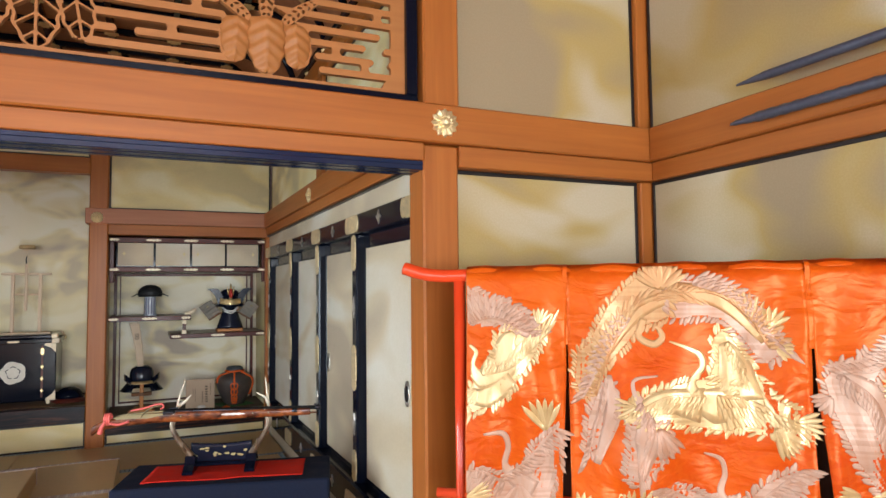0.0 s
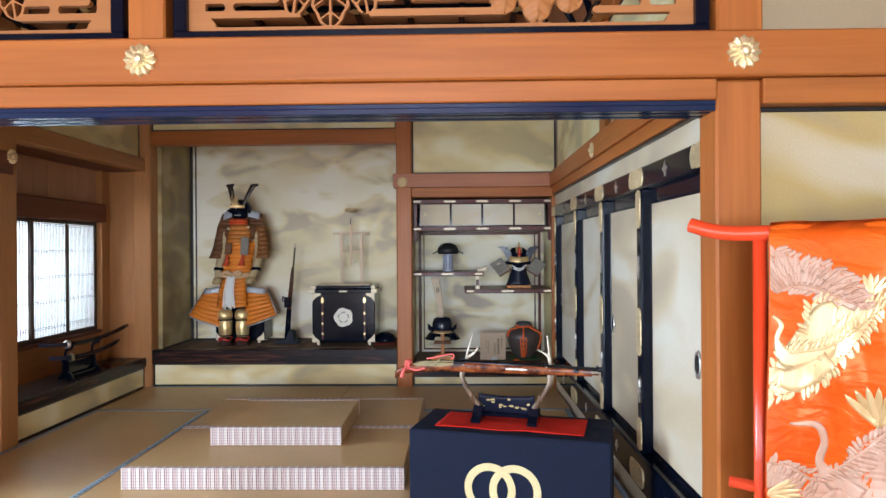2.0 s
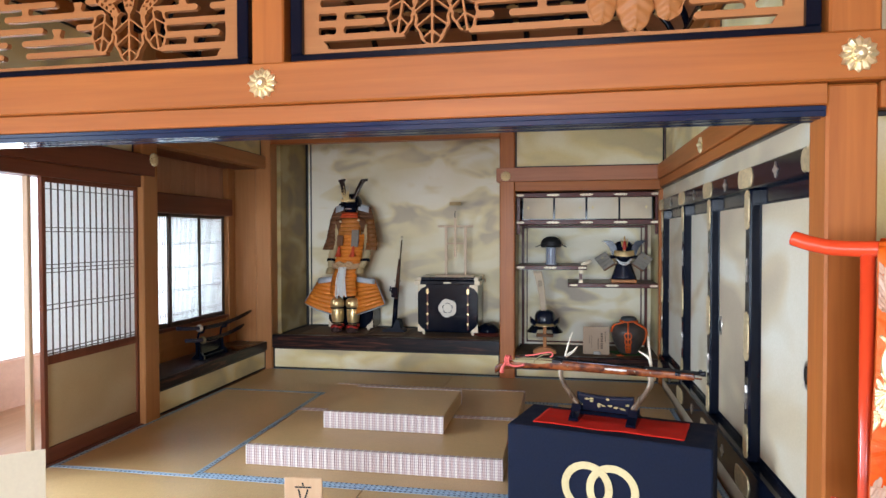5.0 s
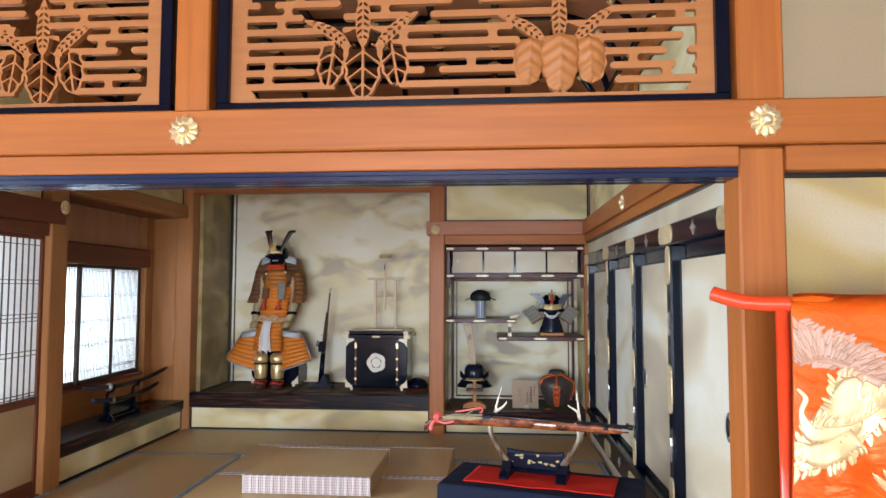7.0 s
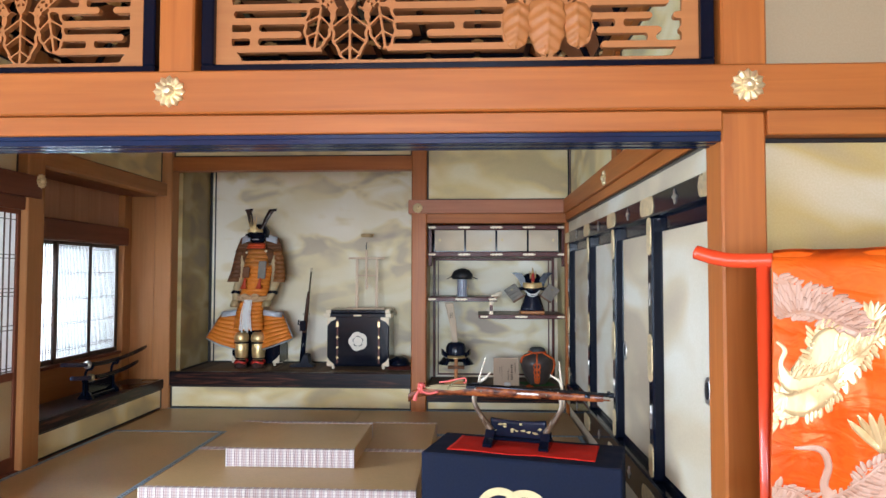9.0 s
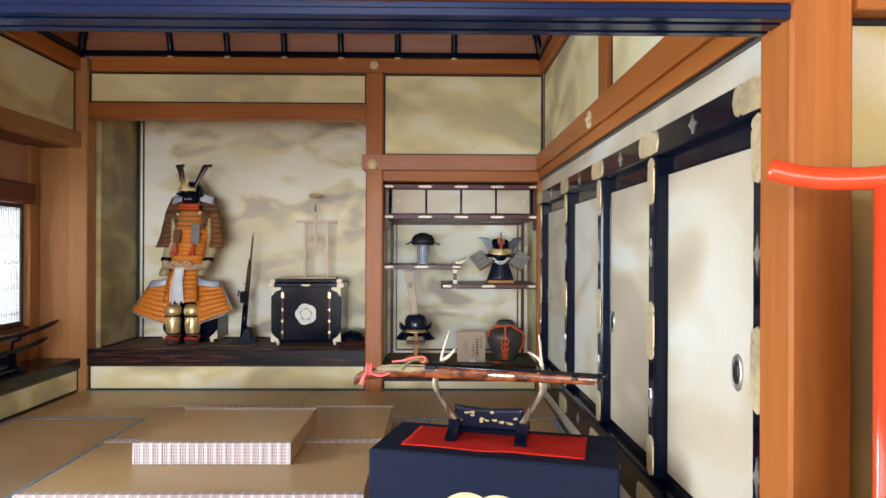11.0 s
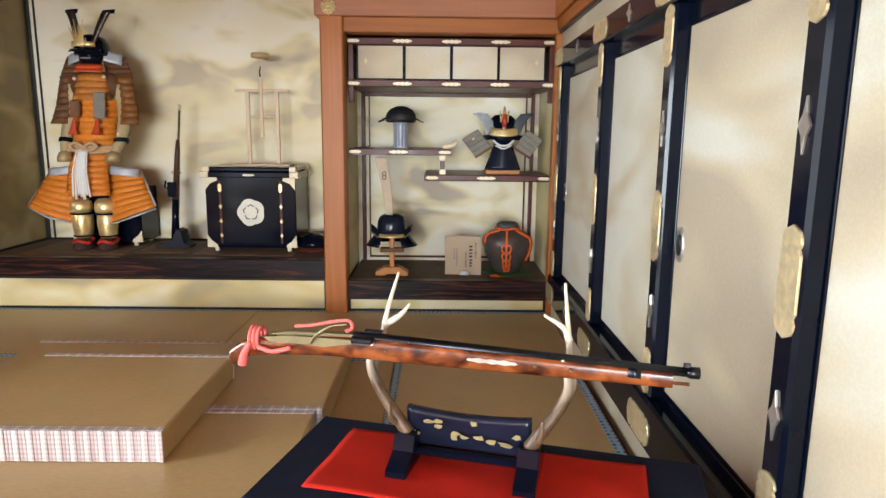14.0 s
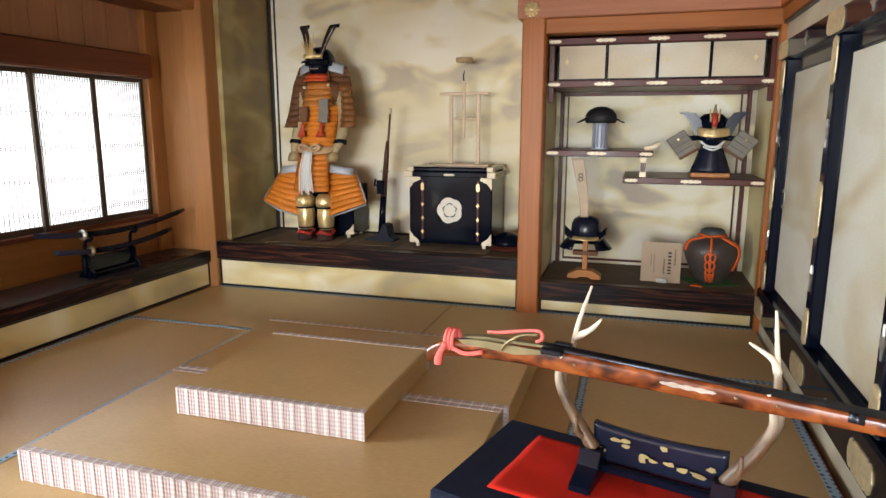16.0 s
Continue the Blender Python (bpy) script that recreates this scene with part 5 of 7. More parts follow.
# ---- alcove: black chest with crest ----
def lacquer_chest(m, w, d, h, label, crest=True, lid=True):
    t = thing("lacquer_chest", label, "chest", m)
    part("body", S().box(-w / 2, w / 2, 0, d, 0.03, h - 0.05 if lid else h, 0.008), LACQ, t)
    for sx in (-1, 1):
        for y in (0.03, d - 0.03):
            part("foot", S().box(sx * (w / 2 - 0.06) - 0.014, sx * (w / 2 - 0.06) + 0.014, y - 0.014, y + 0.014, 0, 0.032, 0.003), IVORY, t)
    if lid:
        lw = w + 0.05
        lid_o = part("lid", S().box(-lw / 2, lw / 2, -0.025, d + 0.025, h - 0.075, h - 0.035, 0.006).box(-lw / 2 + 0.02, lw / 2 - 0.02, -0.008, d + 0.008, h - 0.036, h, 0.01), LACQ, t)
        for sx in (-1, 1):
            for y0, y1 in ((-0.030, 0.06), (d - 0.06, d + 0.030)):
                part("lid_corner", S().box(sx * lw / 2 - 0.06 if sx > 0 else -lw / 2 - 0.004, lw / 2 + 0.004 if sx > 0 else -lw / 2 + 0.06, y0, y1, h - 0.078, h - 0.032, 0.005).box(sx * (lw / 2 - 0.02) - 0.045 if sx > 0 else -lw / 2 + 0.016, lw / 2 - 0.016 if sx > 0 else -lw / 2 + 0.065, y0 + 0.016, y1 - 0.01, h - 0.034, h + 0.003, 0.004), IVORY, lid_o, "pale gilt corner mount")
        part("lid_plate", S().prism(cartouche(0.09, 0.018), 0.004, Matrix.Translation((0, -0.029, h - 0.056))), IVORY, lid_o)
        for sx in (-1, 1):
            part("corner_mount", S().prism([(0, 0), (sx * 0.0, -0.09), (sx * -0.035, -0.045), (sx * -0.09, -0.02), (sx * -0.085, 0)], 0.004, Matrix.Translation((sx * (w / 2 - 0.002), -0.003, h - 0.076))), IVORY, t)
    for sx in (-1, 1):
        part("base_mount", S().prism([(0, 0), (0, 0.09), (sx * -0.03, 0.05), (sx * -0.07, 0.02), (sx * -0.075, 0)], 0.004, Matrix.Translation((sx * (w / 2 - 0.002), -0.003, 0.032))), IVORY, t)
        part("side_base_mount", S().prism([(-0.0, 0), (0, 0.05), (0.04, 0.02), (0.06, 0)], 0.004, Matrix.Translation((sx * (w / 2 - 0.001), 0.005, 0.032)) @ Matrix.Rotation(radians(90), 4, "Z")), IVORY, t)
        if crest:
            part("strap", S().box(sx * w * 0.335 - 0.008, sx * w * 0.335 + 0.008, -0.004, 0.0, 0.06, h - 0.1, 0.001), LACQ_RED, t)
            for k in range(4):
                part("strap_stud", S().prism(diamond(0.026, 0.040) if k else cartouche(0.03, 0.06), 0.005, Matrix.Translation((sx * w * 0.335, -0.007, 0.12 + 0.105 * (3 - k) + (0.03 if k == 0 else 0)))), GOLD, t)
    if crest:
        pts = []
        for k in range(60):
            an = 2 * math.pi * k / 60
            r = 0.100 * (0.90 + 0.10 * abs(math.cos(2.5 * an + math.pi / 4)))
            pts.append((r * math.sin(an), r * math.cos(an)))
        c = part("crest", S().prism(pts, 0.005, Matrix.Translation((0, -0.006, h * 0.47))), plain("white_crest", (0.80, 0.76, 0.66), 0.5, 0.0, 0.1, 60, 0.2), t, "round pale flower crest")
        for k in range(5):
            an = radians(72 * k)
            part("crest_line", S().tube([(0.048 * math.sin(an - 0.45), -0.0065, h * 0.47 + 0.048 * math.cos(an - 0.45)), (0.056 * math.sin(an), -0.0065, h * 0.47 + 0.056 * math.cos(an)), (0.048 * math.sin(an + 0.45), -0.0065, h * 0.47 + 0.048 * math.cos(an + 0.45))], 0.004, 6), INK, c)
    return t


def under_sheet(x0, x1, y0, y1, z):
    o = part("display_mat", S().box(x0, x1, y0, y1, z, z + 0.006, 0.002), plain("brown_board", (0.20, 0.14, 0.09), 0.8, 0, 0.1, 60, 0.1))
    return tagged(o, "thin brown display board on the alcove floor", "display board", "display boards")


ZA = 0.344
under_sheet(-2.62, -1.90, 6.93, 7.5, ZA)
under_sheet(-1.86, -1.50, 7.02, 7.5, ZA)
under_sheet(-1.42, -0.70, 6.93, 7.5, ZA)
lacquer_chest(pose(-1.02, 7.08, ZA + 0.006), 0.65, 0.42, 0.615, "black lacquered chest with gilt corners and a pale flower crest")

fr = thing("wooden_frame", "pale unpainted wooden frame with a hanging rod on the chest", "frame", pose(-0.975, 7.30, ZA + 0.006 + 0.615))
part("base", S().box(-0.21, 0.21, -0.07, 0.07, 0, 0.014, 0.002), PALE, fr)
for x in (-0.10, 0.115):
    part("upright", S().box(x - 0.014, x + 0.014, -0.012, 0.012, 0.014, 0.545, 0.003), PALE, fr)
part("top_bar", S().box(-0.19, 0.20, -0.014, 0.014, 0.535, 0.556, 0.003), PALE, fr)
part("cross_bar", S().box(-0.10, 0.10, -0.010, 0.010, 0.35, 0.366, 0.003), PALE, fr)
part("rod", S().box(-0.006, 0.018, -0.030, -0.014, 0.21, 0.64, 0.004), PALE, fr)
part("spike", S().tube([(0.004, -0.02, 0.635), (0.0, -0.02, 0.68), (0.008, -0.02, 0.715)], [0.006, 0.005, 0.003], 8), GUNMETAL, fr)
part("thin_wire", S().tube([(0.006, -0.015, 0.71), (0.006, -0.015, 0.775)], 0.0016, 6), PALE, fr)
part("disc", S().lathe([(0.058, 0), (0.064, 0.004), (0.064, 0.030), (0.058, 0.034)], 28, (0.006, -0.015, 0.775)), plain("straw_disc", (0.50, 0.36, 0.18), 0.8, 0, 0.25, 90, 0.5), fr, "straw-coloured disc")

# upright matchlock on a foot
ug = thing("upright_gun", "slim dark matchlock standing upright in a navy wedge foot", "gun", pose(-1.635, 7.26, ZA + 0.006) @ Matrix.Diagonal((1.2, 1.2, 1.0, 1)))
part("foot", S().prism([(-0.115, 0), (0.095, 0), (0.095, 0.018), (0.06, 0.04), (0.045, 0.13), (0.015, 0.14), (-0.02, 0.045), (-0.115, 0.02)], 0.11, Matrix.Translation((0, -0.06, 0)), 0.004), plain("navy_paint", (0.005, 0.008, 0.02), 0.7, 0, 0.2, 30, 0.1), ug)
part("butt", S().tube([(-0.015, 0, 0.03), (-0.006, 0, 0.22), (0.003, 0, 0.36)], [0.026, 0.022, 0.022], 10), LACQ, ug)
part("stock", S().tube([(0.003, 0, 0.36), (0.03, 0, 0.70), (0.038, 0, 0.80)], [0.021, 0.016, 0.011], 10), wood("dark_stock", 2, (0.03, 0.014, 0.01), (0.10, 0.04, 0.02)), ug)
part("barrel", S().tube([(0.012, 0, 0.42), (0.060, 0, 1.03)], [0.010, 0.007], 8), BRASS, ug)
part("barrel_tip", S().tube([(0.058, 0, 1.01), (0.062, 0, 1.055)], 0.010, 8), IVORY, ug)
part("lock", S().box(-0.034, 0.02, -0.034, -0.008, 0.38, 0.49, 0.004).tube([(-0.02, -0.02, 0.44), (-0.05, -0.025, 0.45), (-0.042, -0.025, 0.50)], 0.007, 6), LACQ, ug)
part("ring", S().tube([(0.02 + 0.03 * math.cos(k / 10 * 6.283), -0.012, 0.56 + 0.012 * math.sin(k / 10 * 6.283)) for k in range(11)], 0.003, 6), BRASS, ug)

# low dark hat behind the alcove pillar
hat = thing("war_hat", "low black lacquered war hat with a red lining", "helmet", pose(-0.60, 7.22, ZA))
part("bowl", S().lathe([(0.115, 0.03), (0.11, 0.06), (0.085, 0.10), (0.04, 0.125), (0.0, 0.13)], 20), LACQ, hat)
part("brim", S().lathe([(0.11, 0.035), (0.15, 0.012), (0.152, 0.0), (0.11, 0.02)], 20), LACQ_RED, hat)

# ---- alcove: suit of armour seated on its box ----
AX, AY = -2.18, 7.16
lacquer_chest(pose(AX + 0.02, AY + 0.10, ZA + 0.006), 0.52, 0.30, 0.44, "black lacquered armour box with pale gilt corners", False, False)
ar = thing("suit_of_armour", "suit of armour laced in orange silk with horned helmet", "armour", pose(AX, AY, ZA + 0.006) @ Matrix.Diagonal((1.03, 1.05, 0.968, 1)))


def band_panel(x_top, x_bot, z_top, z_bot, y_top, y_bot, rows, curve, w_top, w_bot, tilt=0.0):
    """A hanging panel of overlapping laced rows."""
    s = []
    for k in range(rows):
        f0, f1 = k / rows, (k + 1.12) / rows
        def fn(u, v, f0=f0, f1=f1):
            f = f0 + (f1 - f0) * v
            w = w_top + (w_bot - w_top) * f
            x = x_top + (x_bot - x_top) * f + (u - 0.5) * w
            y = y_top + (y_bot - y_top) * f + curve * (2 * u - 1) ** 2 - 0.010 * v - 0.004
            return x, y, z_top + (z_bot - z_top) * f + tilt * (u - 0.5) * f
        s.append(S().sheet(fn, 10, 2, 0.006))
    return s


def laced(name, rows, material, parent, label=""):
    """Rows of lacing: the first is the part, the others hang below it."""
    first = part(name, rows[0], material, parent, label)
    for row in rows[1:]:
        part("lame", row, material, first)
    return first


for sx in (-1, 1):
    leg = sx * 0.088
    part("shoe", S().lathe([(0.055, 0), (0.062, 0.02), (0.05, 0.06), (0.03, 0.085), (0, 0.09)], 16, (leg, -0.03, 0), 1.0, 1.5), plain("fur_shoe", (0.05, 0.02, 0.015), 0.9, 0, 0.4, 90, 0.6), ar, "dark fur shoe")
    part("shoe_trim", S().tube([(leg + 0.06 * math.cos(t), -0.03 + 0.075 * math.sin(t), 0.065 + 0.012 * math.sin(3 * t)) for t in [i / 12 * 6.283 for i in range(13)]], 0.013, 8), RED, ar, "red shoe trim")
    sg = part("shin_guard", S().lathe([(0.055, 0.09), (0.062, 0.12), (0.070, 0.20), (0.066, 0.27), (0.058, 0.285)], 20, (leg, -0.02, 0), 1.0, 1.0), GOLD, ar, "gilt shin guard")
    part("shin_strap", S().tube([(leg + 0.071 * math.cos(t), -0.02 + 0.071 * math.sin(t), 0.275) for t in [i / 16 * 6.283 for i in range(17)]], 0.009, 8), LACQ, sg)
    part("ankle_strap", S().tube([(leg + 0.062 * math.cos(t), -0.02 + 0.062 * math.sin(t), 0.105) for t in [i / 16 * 6.283 for i in range(17)]], 0.006, 8), LACQ, sg)
    part("knee_guard", S().lathe([(0.066, 0.28), (0.076, 0.31), (0.072, 0.355), (0.05, 0.385), (0, 0.39)], 20, (leg, -0.03, 0)), GOLD, ar, "gilt knee guard")
    # thigh skirts
    sk = laced("thigh_skirt", band_panel(sx * 0.20, sx * 0.285, 0.61, 0.27, 0.0, -0.09, 8, 0.05, 0.21, 0.32, sx * 0.12), ORANGELACE, ar, "flared orange laced thigh skirt")
    part("skirt_edge", S().tube([(sx * 0.31, 0.045, 0.60), (sx * 0.445, -0.045, 0.335)], 0.009, 6).tube([(sx * 0.125, -0.05, 0.195), (sx * 0.285, -0.105, 0.25), (sx * 0.445, -0.045, 0.315)], 0.008, 6), SILVERBLUE, sk)
    part("skirt_top", S().sheet(lambda u, v, sx=sx: (sx * (0.10 + 0.22 * u), -0.035 + 0.05 * (2 * u - 1) ** 2 - 0.014 * v, 0.635 - 0.06 * v - 0.03 * u), 8, 3, 0.008), SILVERBLUE, sk, "silver-blue cloth top")
    # sleeves and arms
    so = laced("shoulder_guard", band_panel(sx * 0.19, sx * 0.238, 1.28, 0.94, -0.01, -0.04, 7, 0.035, 0.10, 0.125), BROWNLACE if sx < 0 else lacing_material("amber_lacing", (0.26, 0.10, 0.02), (0.15, 0.05, 0.012)), ar, "brown laced shoulder guard")
    part("arm", S().tube(smooth_path([(sx * 0.15, 0.02, 1.22), (sx * 0.185, 0.02, 1.0), (sx * 0.19, -0.01, 0.84), (sx * 0.165, -0.05, 0.72)]), [0.05, 0.052, 0.052, 0.052, 0.05, 0.048, 0.048, 0.046, 0.045, 0.044, 0.044, 0.042, 0.04, 0.04, 0.038, 0.038, 0.036, 0.034, 0.03][:19], 12), plain("gold_brocade", (0.42, 0.33, 0.18), 0.7, 0.1, 0.3, 60, 0.4), ar, "gold brocade sleeve")
    part("cuff", S().tube([(sx * 0.188, -0.005, 0.83), (sx * 0.19, -0.012, 0.80)], 0.052, 14), LACQ, ar)
    part("hand_guard", S().lathe([(0.045, 0), (0.05, 0.03), (0.04, 0.07), (0, 0.09)], 12, (sx * 0.165, -0.06, 0.66)), plain("hand_guard", (0.40, 0.30, 0.15), 0.5, 0.3, 0.2, 40, 0.2), ar)
    # helmet flaps
    part("helmet_flap", S().sheet(lambda u, v, sx=sx: (sx * (0.085 + 0.10 * u), -0.02 - 0.02 * v + 0.05 * u, 1.46 - 0.075 * v - 0.03 * u), 6, 4, 0.008), SILVERBLUE, ar, "silver-blue turned-back helmet flap")
    laced("neck_guard", band_panel(sx * 0.12, sx * 0.165, 1.42, 1.27, 0.05, 0.03, 4, 0.0, 0.16, 0.17), BROWNLACE, ar)
    # horns
    hz = [(sx * 0.045, -0.09, 1.48), (sx * (0.052 if sx < 0 else 0.082), -0.09, 1.56), (sx * (0.062 if sx < 0 else 0.122), -0.09, 1.645), (sx * (0.082 if sx < 0 else 0.165), -0.09, 1.72)]
    hq = smooth_path(hz, 5)
    hs = S()
    hs.sheet(lambda u, v, hq=hq: hq[min(15, int(round(u * 15)))] + Vector(((v - 0.5) * (0.03 + 0.03 * u), 0, 0.0)), 15, 2, 0.008)
    part("helmet_horn", hs, plain("dark_horn", (0.035, 0.018, 0.012), 0.3, 0.2, 0.3, 20, 0.1), ar, "flat dark helmet horn")
    part("horn_tip", S().prism([(-0.04, 0), (0.035, 0.0), (0.042, 0.03), (-0.035, 0.022)], 0.009, Matrix.Translation((hz[-1][0], -0.078, 1.705))), LACQ, ar)
    part("knot", S().lathe([(0.0, -0.014), (0.012, -0.008), (0.015, 0), (0.012, 0.008), (0, 0.014)], 10, (sx * 0.10, -0.075, 1.27 if sx > 0 else 1.255)), IVORY, ar)

laced("front_skirt", band_panel(0, 0, 0.72, 0.42, -0.085, -0.13, 7, 0.06, 0.25, 0.30), ORANGELACE, ar, "orange laced front skirt")
cu = []
for k in range(9):
    z1, z0 = 1.12 - k * 0.042, 1.12 - (k + 1.15) * 0.042
    r = 0.148 - 0.012 * math.sin(k / 8 * math.pi)
    cu.append(S().lathe([(r - 0.006, z0), (r + 0.006, z0 + 0.004), (r, z1)], 26, (0, 0, 0), 1.0, 0.68))
laced("cuirass", cu, ORANGELACE, ar, "orange laced cuirass in level rows")
laced("chest_plate", band_panel(0, 0, 1.29, 1.11, -0.07, -0.105, 4, 0.05, 0.20, 0.25), lacing_material("amber_rows", (0.55, 0.20, 0.03), (0.32, 0.10, 0.015)), ar, "amber laced chest plate")
part("collar", S().sheet(lambda u, v: (0.13 * (2 * u - 1), -0.11 + 0.06 * (2 * u - 1) ** 2, 1.13 - 0.022 * v), 14, 2, 0.006), GREYLACE, ar)
part("breast_flap", S().box(-0.115, -0.045, -0.135, -0.12, 0.98, 1.10, 0.006), BROWNLACE, ar)
part("breast_flap", S().box(0.045, 0.125, -0.135, -0.12, 0.97, 1.16, 0.006), GREYLACE, ar, "grey leather breast flap")
part("shoulders", S().lathe([(0.17, 1.14), (0.19, 1.2), (0.17, 1.27), (0.10, 1.31), (0, 1.32)], 20, (0, 0.02, 0), 1.0, 0.5), BROWNLACE, ar)
for x in (-0.08, 0.075):
    part("tassel", S().lathe([(0.004, 0.12), (0.012, 0.10), (0.016, 0.06), (0.034, 0.0)], 12, (x, -0.135, 0.86), 1.0, 0.5), plain("red_silk", (0.50, 0.05, 0.01), 0.7, 0, 0.2, 90, 0.3), ar, "red silk tassel")
sash = S()
for dz, ph in ((0.0, 0.0), (0.018, 1.3), (-0.016, 2.2)):
    sash.tube([(0.165 * math.cos(t), 0.12 * math.sin(t), 0.755 + dz + 0.008 * math.sin(3 * t + ph)) for t in [i / 28 * 6.283 for i in range(29)]], 0.015, 8)
for sx in (-1, 1):
    sash.tube(smooth_path([(0, -0.13, 0.765), (sx * 0.05, -0.15, 0.80), (sx * 0.09, -0.14, 0.775), (sx * 0.05, -0.145, 0.745), (0, -0.135, 0.76)]), 0.012, 8)
part("sash", sash, plain("buff_sash", (0.55, 0.36, 0.20), 0.85, 0, 0.25, 70, 0.5), ar, "twisted buff cloth sash tied in a bow")
for k in range(7):
    x = -0.036 + 0.012 * k
    part("white_streamer", S().sheet(lambda u, v, x=x, k=k: (x + 0.6 * x * v + 0.010 * (u - 0.5) * (1 + 0.6 * v), -0.155 - 0.012 * math.sin(2.5 * v) + 0.004 * math.sin(5 * u + k), 0.745 - (0.335 + 0.02 * math.sin(k * 2.1)) * v), 3, 10, 0.003), WHITECLOTH, ar)
part("face_mask", S().lathe([(0.03, 1.345), (0.062, 1.36), (0.074, 1.40), (0.07, 1.435)], 20, (0, -0.035, 0), 1.0, 0.9), LACQ, ar, "black lacquered face mask")
part("mask_lip", S().box(-0.035, 0.035, -0.106, -0.098, 1.392, 1.402, 0.003), SILVER, ar)
laced("throat_guard", band_panel(0, 0, 1.355, 1.30, -0.085, -0.11, 2, 0.04, 0.17, 0.19), plain("scarlet_lacing", (0.60, 0.07, 0.01), 0.6, 0, 0.2, 90, 0.5), ar, "scarlet throat guard")
part("helmet_bowl", S().lathe([(0.118, 1.42), (0.12, 1.45), (0.112, 1.50), (0.085, 1.545), (0.04, 1.57), (0, 1.575)], 24, (0, 0.0, 0), 0.95, 1.05), LACQ, ar)
part("helmet_peak", S().sheet(lambda u, v: (0.11 * math.sin((2 * u - 1) * 1.2), -0.06 - 0.08 * math.cos((2 * u - 1) * 1.2) - 0.02 * v, 1.455 - 0.02 * v), 14, 3, 0.005), LACQ, ar)
orn = S()
ro = random.Random(2)
for k in range(16):
    an = ro.uniform(0.7, 2.44)
    r1 = ro.uniform(0.06, 0.19)
    orn.tube(smooth_path([(0, -0.135, 1.47), (0.02 * math.cos(an) * 2, -0.14, 1.49), (r1 * math.cos(an) * 0.6, -0.135, 1.48 + r1 * math.sin(an))]), [0.007, 0.007, 0.006, 0.006, 0.007, 0.008, 0.008, 0.007, 0.006, 0.005, 0.004, 0.003, 0.002], 6)
orn.sheet(lambda u, v: (0.085 * math.sin((2 * u - 1) * 1.2), -0.145 + 0.03 * (2 * u - 1) ** 2, 1.47 + 0.035 * v), 14, 2, 0.004)
part("helmet_crest", orn, GOLD, ar, "gilt openwork dragon crest")

# the upper body leans a little to its left
for piece in ar.children_recursive:
    for vt in piece.data.vertices:
        vt.co.x += 0.07 * min(1.0, max(0.0, (vt.co.z - 0.60) / 0.45))

# ---- shelf niche: cupboard, staggered shelves and what stands on them ----
def fitting(parent, x, y, z, w, h=0.018):
    return part("gilt_fitting", S().prism(cartouche(w, h + 0.008), 0.005, Matrix.Translation((x, y - 0.004, z)), 0.0015), IVORY, parent)


NX0, NX1 = -0.278, 1.103
cup = thing("shelf_cupboard", "dark red lacquered wall cupboard with four small cream sliding doors", "cupboard", kind="", group="")
part("top_board", S().box(NX0, NX1, 6.86, 7.51, 1.788, 1.832, 0.004), LACQ_RED, cup)
part("bottom_board", S().box(NX0, NX1, 6.86, 7.51, 1.518, 1.562, 0.004), LACQ_RED, cup)
part("back", S().box(NX0, NX1, 7.44, 7.5, 1.562, 1.788, 0.002), LACQ, cup)
for x in (NX0 + 0.022, NX1 - 0.022):
    part("side_post", S().box(x - 0.018, x + 0.018, 6.865, 6.90, 1.42, 1.788, 0.003), LACQ_RED, cup)
W4 = (NX1 - NX0 - 0.12) / 4
for k in range(4):
    x0 = NX0 + 0.06 + k * W4
    d = part("small_door", S().box(x0, x0 + W4, 6.885 + 0.012 * (k % 2), 6.897 + 0.012 * (k % 2), 1.566, 1.784, 0.002), CLOUD_DOOR, cup, "cream paper sliding door")
    part("door_edge", S().box(x0, x0 + 0.010, 6.880 + 0.012 * (k % 2), 6.885 + 0.012 * (k % 2), 1.566, 1.784, 0.001).box(x0 + W4 - 0.010, x0 + W4, 6.880 + 0.012 * (k % 2), 6.885 + 0.012 * (k % 2), 1.566, 1.784, 0.001).box(x0 + 0.01, x0 + W4 - 0.01, 6.880 + 0.012 * (k % 2), 6.885 + 0.012 * (k % 2), 1.566, 1.574, 0.001), LACQ, d)
    px = x0 + (0.06 if k in (0, 2) else W4 - 0.06)
    part("small_pull", S().prism(diamond(0.032, 0.05), 0.003, Matrix.Translation((px, 6.882 + 0.012 * (k % 2), 1.685))), CREAMGOLD, d)
for k in range(5):
    x = NX0 + 0.04 + (NX1 - NX0 - 0.08) * k / 4
    w = 0.13 if 0 < k < 4 else 0.085
    fitting(cup, x, 6.86, 1.811, w)
    fitting(cup, x, 6.86, 1.538, w)


def shelf(name, x0, x1, z0, z1, spots, label):
    t = thing(name, label, "shelf", group="staggered shelves")
    part("board", S().box(x0, x1, 6.87, 7.50, z0, z1, 0.004), LACQ_RED, t)
    part("underside", S().box(x0 + 0.01, x1 - 0.01, 6.90, 7.49, z0 - 0.004, z0, 0.001), LACQ, t)
    for x, w in spots:
        fitting(t, x, 6.87, (z0 + z1) / 2, w)
    return t


